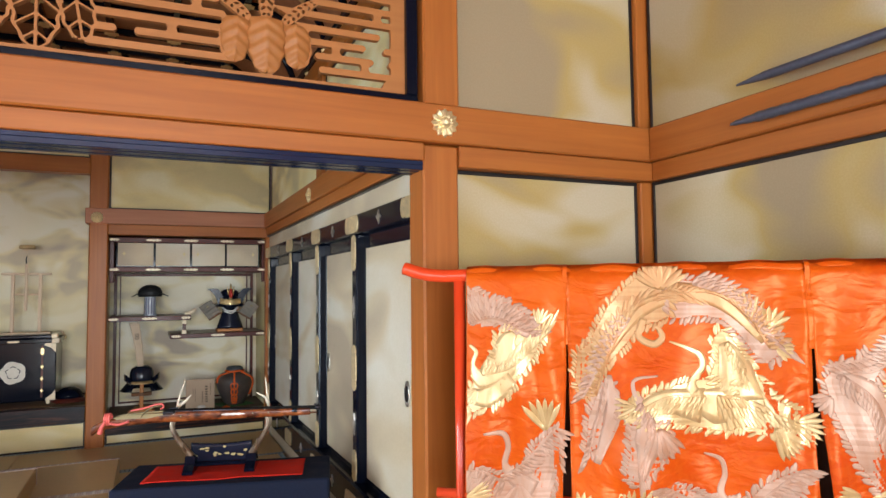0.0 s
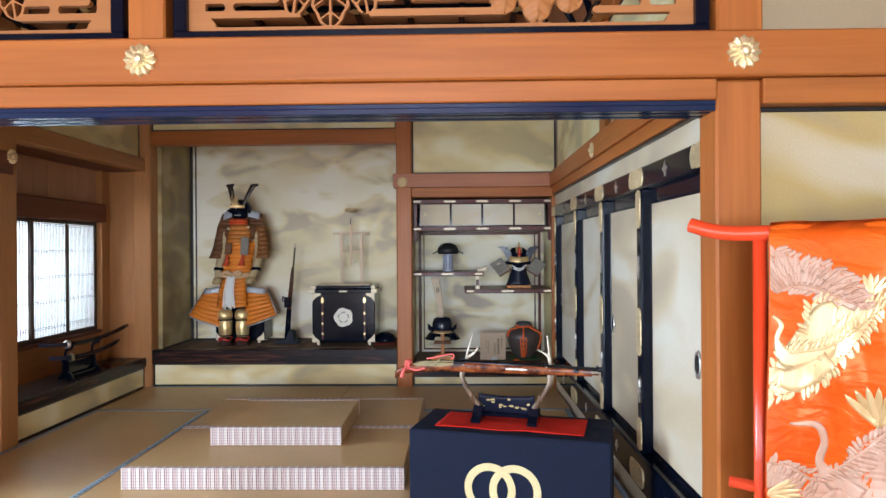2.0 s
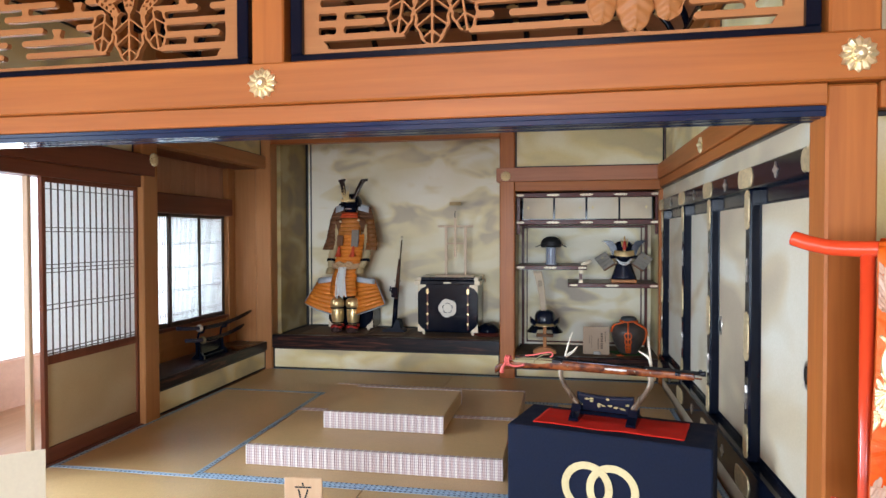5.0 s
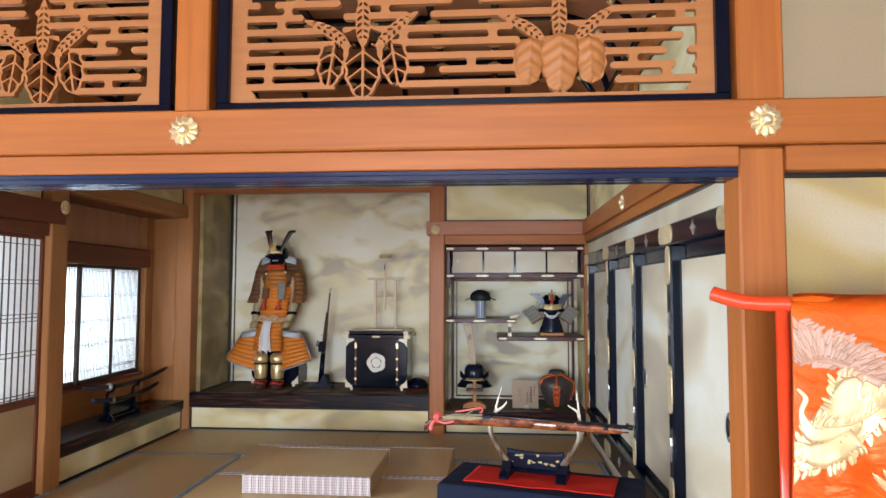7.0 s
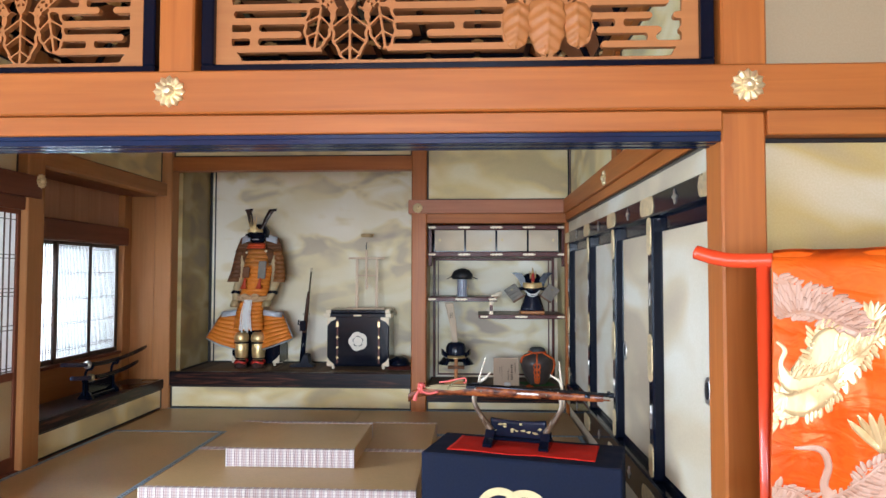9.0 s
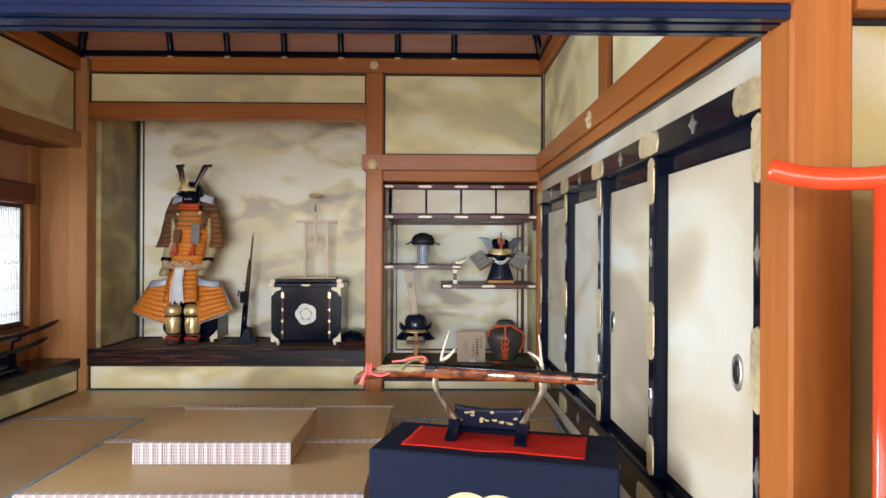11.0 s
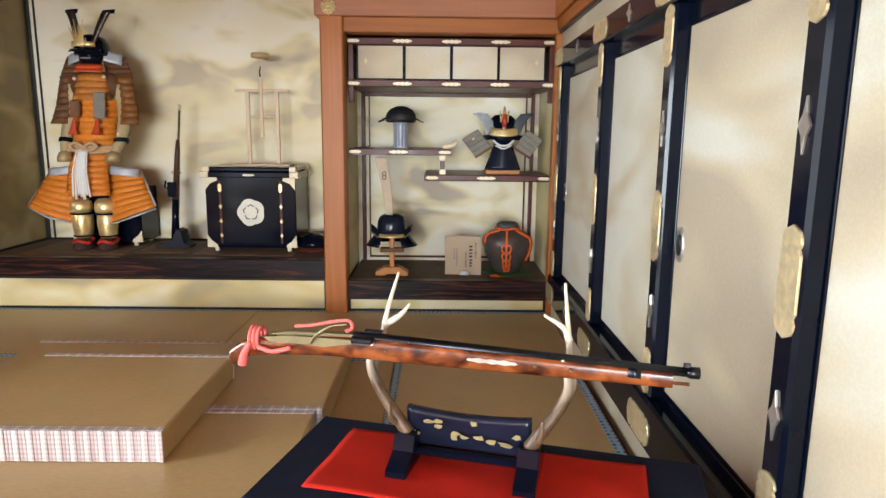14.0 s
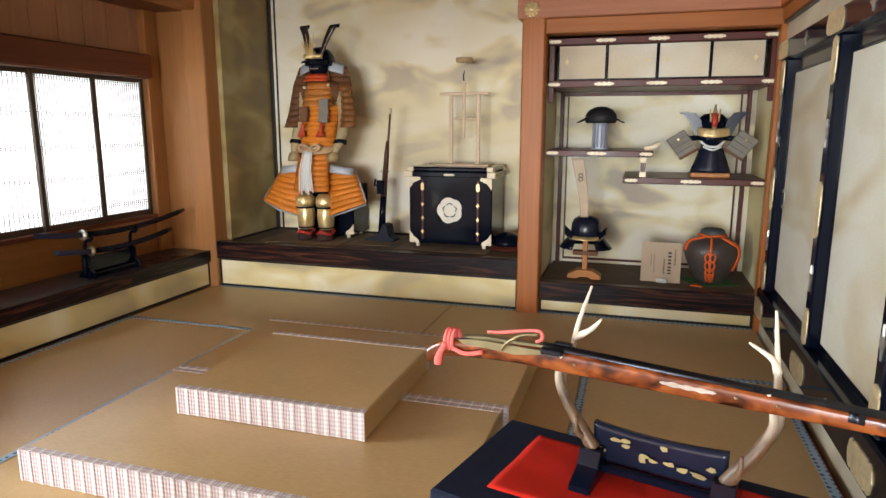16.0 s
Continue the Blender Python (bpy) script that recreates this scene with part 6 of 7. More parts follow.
sh1 = shelf("wall_shelf", NX0, 0.42, 1.068, 1.108, ((-0.235, 0.085), (0.06, 0.13), (0.375, 0.085)), "dark red lacquered shelf with pale gilt fittings")
part("rail_end", S().tube(smooth_path([(0.36, 6.885, 1.125), (0.42, 6.885, 1.135), (0.465, 6.885, 1.165)]), [0.014, 0.015, 0.018, 0.018, 0.02, 0.02, 0.022, 0.024, 0.024, 0.022, 0.02, 0.016, 0.010], 10), IVORY, sh1, "curled pale gilt shelf end")
sh2 = shelf("wall_shelf", 0.235, NX1, 0.895, 0.935, ((0.29, 0.085), (0.66, 0.13), (1.055, 0.085)), "dark red lacquered lower shelf with pale gilt fittings")
part("shelf_strut", S().box(0.345, 0.375, 6.88, 6.91, 0.935, 1.068, 0.003), LACQ_RED, sh1)
part("strut_cap", S().box(0.338, 0.382, 6.874, 6.914, 0.936, 0.972, 0.004), IVORY, sh1)
part("strut_cap", S().box(0.338, 0.382, 6.874, 6.914, 1.03, 1.067, 0.004), IVORY, sh1)

# black cocked hat on its silver stand
ch = thing("cocked_hat", "black felt cocked hat on a silver-blue stand", "hat", pose(0.065, 7.06, 1.108) @ Matrix.Diagonal((1.12, 1.12, 1.0, 1)))
part("stand", S().lathe([(0.052, 0), (0.055, 0.01), (0.045, 0.03), (0.047, 0.15), (0.04, 0.19), (0.0, 0.19)], 12), SILVERBLUE, ch, "silver-blue cloth stand")
for k in range(4):
    part("stand_stripe", S().box(-0.034 + 0.02 * k, -0.026 + 0.02 * k, -0.050, -0.044, 0.01, 0.17, 0.001), plain("slate_cloth", (0.16, 0.17, 0.26), 0.6, 0, 0.2, 60, 0.2), ch)
part("hat", S().lathe([(0.088, 0.18), (0.096, 0.20), (0.092, 0.235), (0.072, 0.268), (0.035, 0.288), (0, 0.292)], 24), plain("black_felt", (0.008, 0.008, 0.009), 0.6, 0, 0.2, 80, 0.3), ch)
part("brim", S().sheet(lambda u, v: ((0.08 + 0.062 * v) * math.cos(6.2832 * u), (0.065 + 0.035 * v) * math.sin(6.2832 * u), 0.212 - 0.040 * v * math.cos(6.2832 * u) ** 2 + 0.02 * v * math.sin(6.2832 * u) ** 2 + (0.022 * max(0, v - 0.7) if abs(math.cos(6.2832 * u)) > 0.9 else 0)), 40, 6, 0.006), bpy.data.materials["black_felt"], ch)

# helmet with black wing horns and shoulder guards
HM = pose(0.785, 7.10, 0.935) @ Matrix.Diagonal((1.1, 1.1, 1.0, 1))
hh = thing("horned_helmet", "black helmet and mask with upswept horns and grey shoulder guards", "helmet", HM)
part("base", S().box(-0.11, 0.11, -0.09, 0.09, 0, 0.03, 0.004), OCHRE, hh, "low wooden base")
part("bib", S().sheet(lambda u, v: ((0.055 + 0.055 * v) * (2 * u - 1), -0.09 + 0.05 * (2 * u - 1) ** 2 - 0.02 * v, 0.20 - 0.168 * v), 12, 8, 0.008), BLUELACQ, hh, "blue-black lacquered throat guard")
part("core", S().lathe([(0.06, 0.03), (0.055, 0.2), (0.07, 0.26), (0.07, 0.32), (0, 0.36)], 16), LACQ, hh)
part("mask", S().lathe([(0.03, 0.195), (0.06, 0.21), (0.07, 0.25), (0.066, 0.28)], 18, (0, -0.03, 0)), LACQ, hh)
part("whisker", S().tube(smooth_path([(-0.065, -0.07, 0.235), (-0.03, -0.10, 0.205), (0.0, -0.108, 0.20), (0.03, -0.10, 0.205), (0.065, -0.07, 0.235)]), 0.008, 8).tube(smooth_path([(-0.05, -0.08, 0.20), (0, -0.105, 0.18), (0.05, -0.08, 0.20)]), 0.006, 8), WHITECLOTH, hh, "white cord moustache")
part("bowl", S().lathe([(0.105, 0.29), (0.108, 0.31), (0.095, 0.37), (0.055, 0.41), (0, 0.42)], 22), LACQ, hh)
part("peak", S().sheet(lambda u, v: (0.10 * math.sin((2 * u - 1) * 1.25), -0.03 - 0.085 * math.cos((2 * u - 1) * 1.25) - 0.012 * v, 0.315 - 0.055 * v + 0.02 * (2 * u - 1) ** 2), 14, 4, 0.006), GOLD, hh, "gilt helmet peak")
part("crest", S().tube([(0, -0.11, 0.30), (0, -0.115, 0.40), (0.0, -0.11, 0.47)], [0.012, 0.016, 0.004], 8).tube([(-0.02, -0.11, 0.36), (-0.028, -0.11, 0.44)], [0.008, 0.003], 6).tube([(0.02, -0.11, 0.36), (0.028, -0.11, 0.44)], [0.008, 0.003], 6), GOLD, hh)
part("crest_plume", S().lathe([(0.012, 0), (0.018, 0.03), (0.01, 0.08), (0, 0.09)], 10, (0, -0.128, 0.33)), RED, hh)
for sx in (-1, 1):
    part("wing_horn", S().prism([(sx * 0.055, 0.28), (sx * 0.10, 0.27), (sx * 0.135, 0.36), (sx * 0.17, 0.405), (sx * 0.20, 0.418), (sx * 0.155, 0.425), (sx * 0.105, 0.418), (sx * 0.07, 0.37)], 0.012, Matrix.Translation((0, -0.085, 0)), 0.002), BLUELACQ, hh, "upswept black wing horn")
    g = S()
    for k in range(4):
        m = Matrix.Translation((sx * 0.175, -0.02, 0.225)) @ Matrix.Rotation(radians(sx * 35), 4, "Y")
        g.box(-0.062, 0.062, -0.012 - 0.004 * k, 0.004 - 0.004 * k, 0.062 - 0.037 * (k + 1.1), 0.062 - 0.037 * k, 0.004, m)
    o = part("shoulder_guard", g, GREYLACE, hh, "grey laced shoulder guard")
    m = Matrix.Translation((sx * 0.175, -0.02, 0.225)) @ Matrix.Rotation(radians(sx * 35), 4, "Y")
    part("guard_fringe", S().box(-0.064, 0.064, -0.03, -0.008, -0.098, -0.082, 0.003, m), BROWNLACE, o)
    part("guard_mount", S().box(-0.010, 0.010, -0.020, -0.013, 0.015, 0.035, 0.002, m), BRASS, o)
    part("arm_strut", S().tube([(sx * 0.06, 0, 0.26), (sx * 0.14, -0.01, 0.25)], 0.018, 8), LACQ, hh)

# helmet with a tall board crest on a wooden stand
th = thing("crested_helmet", "black helmet with tall pale board crest on an ochre stand", "helmet", pose(0.005, 6.98, 0.212))
part("stand_base", S().prism([(-0.115, 0), (-0.05, 0), (-0.03, 0.014), (0.03, 0.014), (0.05, 0), (0.115, 0), (0.115, 0.026), (0.05, 0.062), (-0.05, 0.062), (-0.115, 0.026)], 0.10, Matrix.Translation((0, -0.05, 0)), 0.003), OCHRE, th)
part("stand_post", S().box(-0.017, 0.017, -0.02, 0.02, 0.05, 0.28, 0.003), OCHRE, th)
part("stand_arm", S().box(-0.085, 0.085, -0.03, 0.03, 0.165, 0.195, 0.004), BROWNLACE, th)
part("bowl", S().lathe([(0.100, 0.30), (0.104, 0.33), (0.10, 0.385), (0.085, 0.42), (0.05, 0.44), (0, 0.445)], 24), BLUELACQ, th)
part("neck_guard", S().sheet(lambda u, v: ((0.095 + 0.085 * v) * math.cos(3.1416 * (0.85 * (2 * u - 1)) + 1.5708), (0.085 + 0.06 * v) * math.sin(3.1416 * (0.85 * (2 * u - 1)) + 1.5708), 0.315 - 0.10 * v), 30, 5, 0.006), LACQ, th)
part("peak", S().sheet(lambda u, v: (0.095 * math.sin((2 * u - 1) * 1.3), -0.02 - 0.085 * math.cos((2 * u - 1) * 1.3) - 0.025 * v, 0.305 - 0.022 * v), 14, 3, 0.005), GOLD, th, "gilt peak")
for sx in (-1, 1):
    part("turned_flap", S().sheet(lambda u, v, sx=sx: (sx * (0.085 + 0.055 * u), -0.075 + 0.02 * v, 0.295 + 0.05 * u + 0.055 * (v - 0.5)), 5, 4, 0.008), LACQ, th)
    part("flap_edge", S().tube([(sx * 0.09, -0.078, 0.275), (sx * 0.143, -0.075, 0.325), (sx * 0.143, -0.06, 0.375)], 0.006, 6), BRASS, th)
def crest_fn(u, v):
    bend = -0.06 * v ** 1.6
    return bend + (0.026 + 0.016 * v) * (2 * u - 1) - 0.012, -0.075 - 0.01 * v, 0.44 + 0.40 * v
part("board_crest", S().sheet(crest_fn, 6, 16, 0.007), plain("pale_board", (0.52, 0.42, 0.30), 0.7, 0, 0.12, 30, 0.15), th, "tall pale curved board crest")
for dz in (0.0, 0.026):
    part("crest_ring", S().tube([(-0.045 + 0.013 * math.cos(t), -0.087, 0.70 + dz + 0.013 * math.sin(t)) for t in [i / 14 * 6.283 for i in range(15)]], 0.003, 6), INK, th)

# caption card
cc = thing("caption_card", "buff paper caption card with brush writing, leaning on a holder", "card", pose(0.515, 6.99, 0.212, -6, 0, -3))
part("card", S().box(-0.13, 0.13, 0, 0.006, 0, 0.275, 0.002), BUFF, cc)
rc = random.Random(8)
for col, (x, top, hgt, w) in enumerate(((0.09, 0.23, 0.10, 0.010), (0.055, 0.21, 0.15, 0.022), (0.02, 0.16, 0.10, 0.010), (-0.045, 0.19, 0.13, 0.007), (-0.065, 0.19, 0.08, 0.007))):
    z = top
    while z > top - hgt:
        h = w * rc.uniform(0.7, 1.1)
        part("writing_bar", S().box(x - w / 2, x + w / 2, -0.0012, 0.0005, z - h * 0.6, z, 0.0003), INK if col < 3 else plain("grey_ink", (0.16, 0.12, 0.1), 0.8, 0, 0.1, 60, 0.0), cc)
        z -= h * 1.25
part("holder", S().lathe([(0.036, 0.0), (0.036, 0.022), (0.03, 0.03), (0, 0.034)], 16, (0.01, -0.025, 0), 1.0, 0.5), plain("clear_holder", (0.6, 0.6, 0.58), 0.2, 0, 0.05, 30, 0.0), cc)

# tea jar with knotted cord
gc = part("green_cloth", S().box(-0.15, 0.16, -0.14, 0.14, 0, 0.005, 0.002), GREENCLOTH)
gc.matrix_world = pose(0.83, 7.10, 0.2125, 0, 0, 20)
tagged(gc, "green cloth under the tea jar", "cloth")
jar = thing("tea_jar", "dark stoneware tea jar tied with knotted orange cords", "jar", pose(0.84, 7.10, 0.2175) @ Matrix.Diagonal((1.08, 1.08, 0.90, 1)))
part("body", S().lathe([(0.075, 0), (0.085, 0.01), (0.115, 0.07), (0.150, 0.17), (0.162, 0.235), (0.150, 0.295), (0.115, 0.335), (0.075, 0.352), (0.062, 0.36)], 32), JARGLAZE, jar)
part("cloth_cap", S().lathe([(0.070, 0.352), (0.074, 0.37), (0.072, 0.395), (0.055, 0.408), (0, 0.41)], 24), plain("grey_cap", (0.06, 0.065, 0.07), 0.7, 0, 0.2, 60, 0.2), jar)
cordj = S().tube([(0.078 * math.cos(t), 0.078 * math.sin(t), 0.36 + 0.004 * math.sin(4 * t)) for t in [i / 24 * 6.283 for i in range(25)]], 0.010, 8)
def on_jar(a, z, lift=0.006):
    prof = [(0, 0.075), (0.07, 0.115), (0.17, 0.150), (0.235, 0.162), (0.295, 0.150), (0.335, 0.115), (0.36, 0.08)]
    for (z0, r0), (z1, r1) in zip(prof, prof[1:]):
        if z0 <= z <= z1:
            r = r0 + (r1 - r0) * (z - z0) / (z1 - z0)
            break
    else:
        r = 0.08
    return (r + lift) * math.sin(a), -(r + lift) * math.cos(a), z
for k, zc in enumerate((0.215, 0.15, 0.085, 0.05)):
    for sx in (-1, 1):
        cordj.tube([on_jar(-0.12 + sx * (0.09 + 0.09 * math.cos(t)), max(0.01, zc + 0.032 * math.sin(t)), 0.008) for t in [i / 16 * 6.283 for i in range(17)]], 0.0065, 6)
cordj.tube([on_jar(-0.12, 0.355 - 0.012 * i, 0.008) for i in range(12)], 0.008, 6)
for a0 in (1.15, -1.25):
    for da in (-0.06, 0.0, 0.06):
        cordj.tube([on_jar(a0 * (0.5 + 0.5 * min(1, i / 4)) + da, 0.355 - (0.018 if a0 > 0 else 0.008) * i, 0.009) for i in range(15)], 0.007, 6)
cordj.tube([(-0.08, -0.15, 0.012), (-0.12, -0.19, 0.008), (-0.06, -0.20, 0.008)], 0.007, 6)
part("cord", cordj, ORANGECORD, jar, "knotted orange silk cord")

# ---- desk bay: swords on a rack ----
sr = thing("sword_rack", "black lacquered two-tier sword rack standing on the desk", "sword rack", pose(-3.06, 5.86, 0.289, 0, 0, 90) @ Matrix.Diagonal((1.15, 1.0, 1.15, 1)))
for x in (-0.17, 0.17):
    part("upright", S().prism([(-0.07, 0), (0.07, 0), (0.06, 0.03), (0.025, 0.06), (0.02, 0.14), (-0.03, 0.15), (-0.025, 0.12), (-0.01, 0.11), (-0.01, 0.06)], 0.02, Matrix.Translation((x - 0.01, 0, 0)) @ Matrix.Rotation(radians(-90), 4, "Z") @ Matrix.Rotation(0, 4, "Z")), LACQ, sr)
    part("hook", S().tube(smooth_path([(x, 0.01, 0.10), (x, 0.0, 0.19), (x, -0.02, 0.215), (x, -0.05, 0.22), (x, -0.065, 0.25)]), 0.010, 8), LACQ, sr)
part("panel", S().box(-0.20, 0.20, -0.012, 0.012, 0.02, 0.12, 0.006), LACQ, sr)
part("base_bar", S().box(-0.20, 0.20, -0.05, -0.025, 0.0, 0.03, 0.005), LACQ, sr)


def sword(z, y, length, name, label, hilt):
    t = thing(name, label, "sword", pose(-3.06, 5.86, 0.289, 0, 0, 90) @ pose(0, y, z * 1.15))
    def at(f):
        return (-length * 0.45 + length * f, 0, 0.045 * length * (4 * (f - 0.5) ** 2) - 0.02)
    part("scabbard", S().tube([at(0.27 + 0.73 * i / 12) for i in range(13)], [0.013] * 12 + [0.009], 10, True, 1.5), LACQ, t)
    part("hilt", S().tube([at(0.25 * i / 5) for i in range(6)], 0.0125, 10, True, 1.4), plain("navy_wrap", (0.02, 0.025, 0.07), 0.6, 0, 0.5, 120, 0.5), t, "navy wrapped hilt")
    part("guard", S().tube([at(0.255), at(0.263)], 0.034, 16), SILVER if hilt else BRASS, t)
    return t


sword(0.262, -0.045, 1.30, "long_sword", "long sword in black lacquered scabbard with navy wrapped hilt", True)
sword(0.165, -0.045, 1.02, "short_sword", "short sword in black lacquered scabbard on the lower tier", False)

# ---- hall: kimono on its rack ----
KM = pose(0.97, 2.20, 0.0, 0, 0, -40)
kr = thing("kimono_rack", "vermilion lacquered kimono rack with upturned bar ends", "clothes rack", KM)
part("top_bar", S().tube(smooth_path([(-0.185, 0, 1.402), (-0.13, 0, 1.385), (-0.06, 0, 1.375), (0.1, 0, 1.375), (0.6, 0, 1.375), (1.2, 0, 1.375), (1.33, 0, 1.385), (1.39, 0, 1.402)]), 0.021, 14), VERMILION, kr)
for x in (0.0, 1.26):
    part("upright", S().tube([(x, 0, 0.06), (x, 0, 1.36)], 0.019, 14), VERMILION, kr)
    part("foot", S().prism([(-0.19, 0), (0.19, 0), (0.19, 0.025), (0.05, 0.07), (-0.05, 0.07), (-0.19, 0.025)], 0.05, Matrix.Translation((x - 0.025, 0, 0)) @ Matrix.Rotation(radians(90), 4, "Z") @ Matrix.Translation((0, -0.05, 0)), 0.004), VERMILION, kr)
part("low_bar", S().tube([(-0.08, 0, 0.69), (1.33, 0, 0.69)], 0.016, 12), VERMILION, kr)


def silk_y(s, z):
    """Depth of the hanging cloth's face."""
    drop = min(1.0, max(0.0, (1.39 - z) / 0.5))
    y = -0.030 - 0.015 * drop
    y -= 0.024 * drop * math.sin(13 * s + 1.6 * math.sin(3 * z))
    y -= 0.016 * math.sin(30 * (s - 0.33) + 9 * (z - 1.39)) * math.exp(-((s - 0.40) / 0.13) ** 2) * min(1, drop * 3)
    y -= 0.016 * math.sin(34 * (s - 1.0) - 12 * (z - 1.39)) * math.exp(-((s - 0.93) / 0.1) ** 2) * min(1, drop * 3)
    y -= 0.007 * math.exp(-((s - 0.165) / 0.08) ** 2) * math.sin(8 * (z - 0.9)) * drop
    y -= 0.007 * drop * math.sin(44 * s + 2.5 * math.sin(4 * z + 9 * s))
    y -= 0.0058 * math.sin(38 * z + 22 * s + 2.4 * math.sin(9 * s)) * drop * (0.5 + 0.5 * math.sin(7 * s + 5 * z))
    return y


def silk_material():
    m, nt, b = nodes_of("orange_silk")
    v = coords(nt, (2.2, 2.2, 1.6))
    n = noise_tex(nt, v, 1.0, 3)
    w = noise_tex(nt, coords(nt, (180, 180, 420)), 1.0, 2)
    damask = noise_tex(nt, coords(nt, (22, 22, 30)), 1.0, 1, 0.4, 1.5)
    c = ramp(nt, n, [(0.35, (0.52, 0.052, 0.003)), (0.65, (0.62, 0.098, 0.005))])
    c = mixed(nt, c, (0.66, 0.13, 0.010), ramp(nt, damask, [(0.48, (0, 0, 0)), (0.54, (0.2, 0.2, 0.2))]))
    nt.links.new(c, b.inputs["Base Color"])
    b.inputs["Roughness"].default_value = 0.34
    b.inputs["Specular IOR Level"].default_value = 0.6
    b.inputs["Specular Tint"].default_value = (1.0, 0.55, 0.25, 1)
    crumple = noise_tex(nt, coords(nt, (7, 7, 15), (0.0, 0.5, 0.0)), 1.0, 3, 0.5, 0.8)
    bump(nt, b, w, 0.15, 0.0008)
    fold = nd(nt, "ShaderNodeBump", Strength=0.55, Distance=0.02)
    nt.links.new(crumple, fold.inputs["Height"])
    nt.links.new(fold.outputs[0], b.inputs["Normal"].links[0].from_node.inputs["Normal"])
    return m


def thread_material(name, a, b_, metal, rough):
    m, nt, b = nodes_of(name)
    n = noise_tex(nt, coords(nt, (60, 60, 20), (0, 0.6, 0)), 1.0, 3)
    n2 = noise_tex(nt, coords(nt, (5, 5, 5)), 1.0, 2)
    c = mixed(nt, ramp(nt, n, [(0.35, b_), (0.62, a)]), ramp(nt, n2, [(0.35, b_), (0.6, a)]), 0.45)
    geo = nt.nodes.new("ShaderNodeNewGeometry")
    c = mixed(nt, c, ramp(nt, geo.outputs["Random Per Island"], [(0.0, tuple(k * 0.62 for k in b_)), (0.6, a), (1.0, a)]), 0.45)
    nt.links.new(c, b.inputs["Base Color"])
    b.inputs["Metallic"].default_value = metal
    b.inputs["Roughness"].default_value = rough
    bump(nt, b, n, 0.5, 0.002)
    return m


SILK = silk_material()
TGOLD = thread_material("gold_thread", (0.70, 0.54, 0.29), (0.56, 0.34, 0.13), 0.35, 0.30)
TSILVER = thread_material("silver_thread", (0.50, 0.34, 0.26), (0.48, 0.23, 0.13), 0.15, 0.42)
TPALE = thread_material("pale_gold_thread", (0.54, 0.34, 0.16), (0.52, 0.20, 0.06), 0.25, 0.38)
km = thing("kimono", "orange silk kimono embroidered with gold and silver cranes", "kimono", KM)


def cloth_piece(s0, s1, z0, z1, name, lean=0.0):
    sh = S()
    def fn(u, v):
        z = z1 + (z0 - z1) * v
        a, b = s0 + (lean if lean > 0 else 0) * v * v, s1 + (lean if lean < 0 else 0) * v * v
        s = a + (b - a) * u
        if v < 0.02:
            return s, -0.012, 1.40
        return s, silk_y(s, z), z
    sh.sheet(fn, 44, 60, 0.004)
    return part(name, sh, SILK, km)


cloth_piece(0.030, 0.336, 0.40, 1.398, "sleeve", -0.045)
cloth_piece(0.338, 0.990, 0.16, 1.398, "body", 0.020)
cloth_piece(0.994, 1.285, 0.40, 1.398, "sleeve", 0.065)
cloth_piece(0.330, 0.342, 1.16, 1.396, "shoulder_seam")
cloth_piece(0.986, 0.998, 1.16, 1.396, "shoulder_seam")
# back layer, its colour darkened to stand for shadow inside the slits
back = S()
back.sheet(lambda u, v: (0.03 + 1.255 * u, 0.026 + 0.01 * math.sin(15 * u), 1.392 - 1.2 * v), 30, 20, 0.004)
part("back_layer", back, plain("slit_shade", (0.05, 0.018, 0.010), 0.7, 0, 0.2, 60, 0.2), km, "back of the kimono, coloured dark for the shade in the slits")
part("fold_over_bar", S().sheet(lambda u, v: (0.03 + 1.255 * u, 0.026 * math.sin((v - 0.5) * 3.1416) , 1.375 + 0.028 * math.cos((v - 0.5) * 3.1416) + 0.003 * math.sin(40 * u)), 50, 10, 0.003), SILK, km)


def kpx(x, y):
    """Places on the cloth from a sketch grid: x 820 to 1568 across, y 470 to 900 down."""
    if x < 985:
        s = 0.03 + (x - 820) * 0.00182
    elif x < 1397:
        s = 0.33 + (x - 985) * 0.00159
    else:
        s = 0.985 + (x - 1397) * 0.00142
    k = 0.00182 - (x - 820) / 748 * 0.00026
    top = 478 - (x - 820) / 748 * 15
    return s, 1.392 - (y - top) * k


def feather(sh, s, z, ang, length, width, lift=0.003):
    ca, sa = math.cos(ang), math.sin(ang)
    def fn(u, v):
        w = width * (0.35 + 0.65 * math.sin(math.pi * min(1.0, 0.12 + 0.80 * u))) * (1 if u < 0.85 else (1 - u) / 0.15 * 0.9 + 0.1)
        p, q = length * u, w * (v - 0.5)
        a, b = max(0.034, s + p * ca - q * sa), min(1.392, z + p * sa + q * ca)
        return a, silk_y(a, b) - 0.0043 - 0.2 * lift - 0.0004 * (1 - (2 * v - 1) ** 2), b
    sh.sheet(fn, 8, 3, 0.0006)


def ribbon(sh, pts, widths, lift=0.005):
    q = smooth_path([(p[0], 0, p[1]) for p in pts], 6)
    n = len(q) - 1
    def fn(u, v):
        i = min(n, int(round(u * n)))
        d = (q[min(i + 1, n)] - q[max(i - 1, 0)]).normalized()
        f = u * (len(widths) - 1)
        k = min(len(widths) - 2, int(f))
        w = widths[k] + (widths[k + 1] - widths[k]) * (f - k)
        p = q[i] + Vector((-d.z, 0, d.x)) * w * (v - 0.5)
        return p.x, silk_y(p.x, p.z) - 0.0043 - 0.12 * lift - 0.0004 * (1 - (2 * v - 1) ** 2), p.z
    sh.sheet(fn, n, 4, 0.0006)


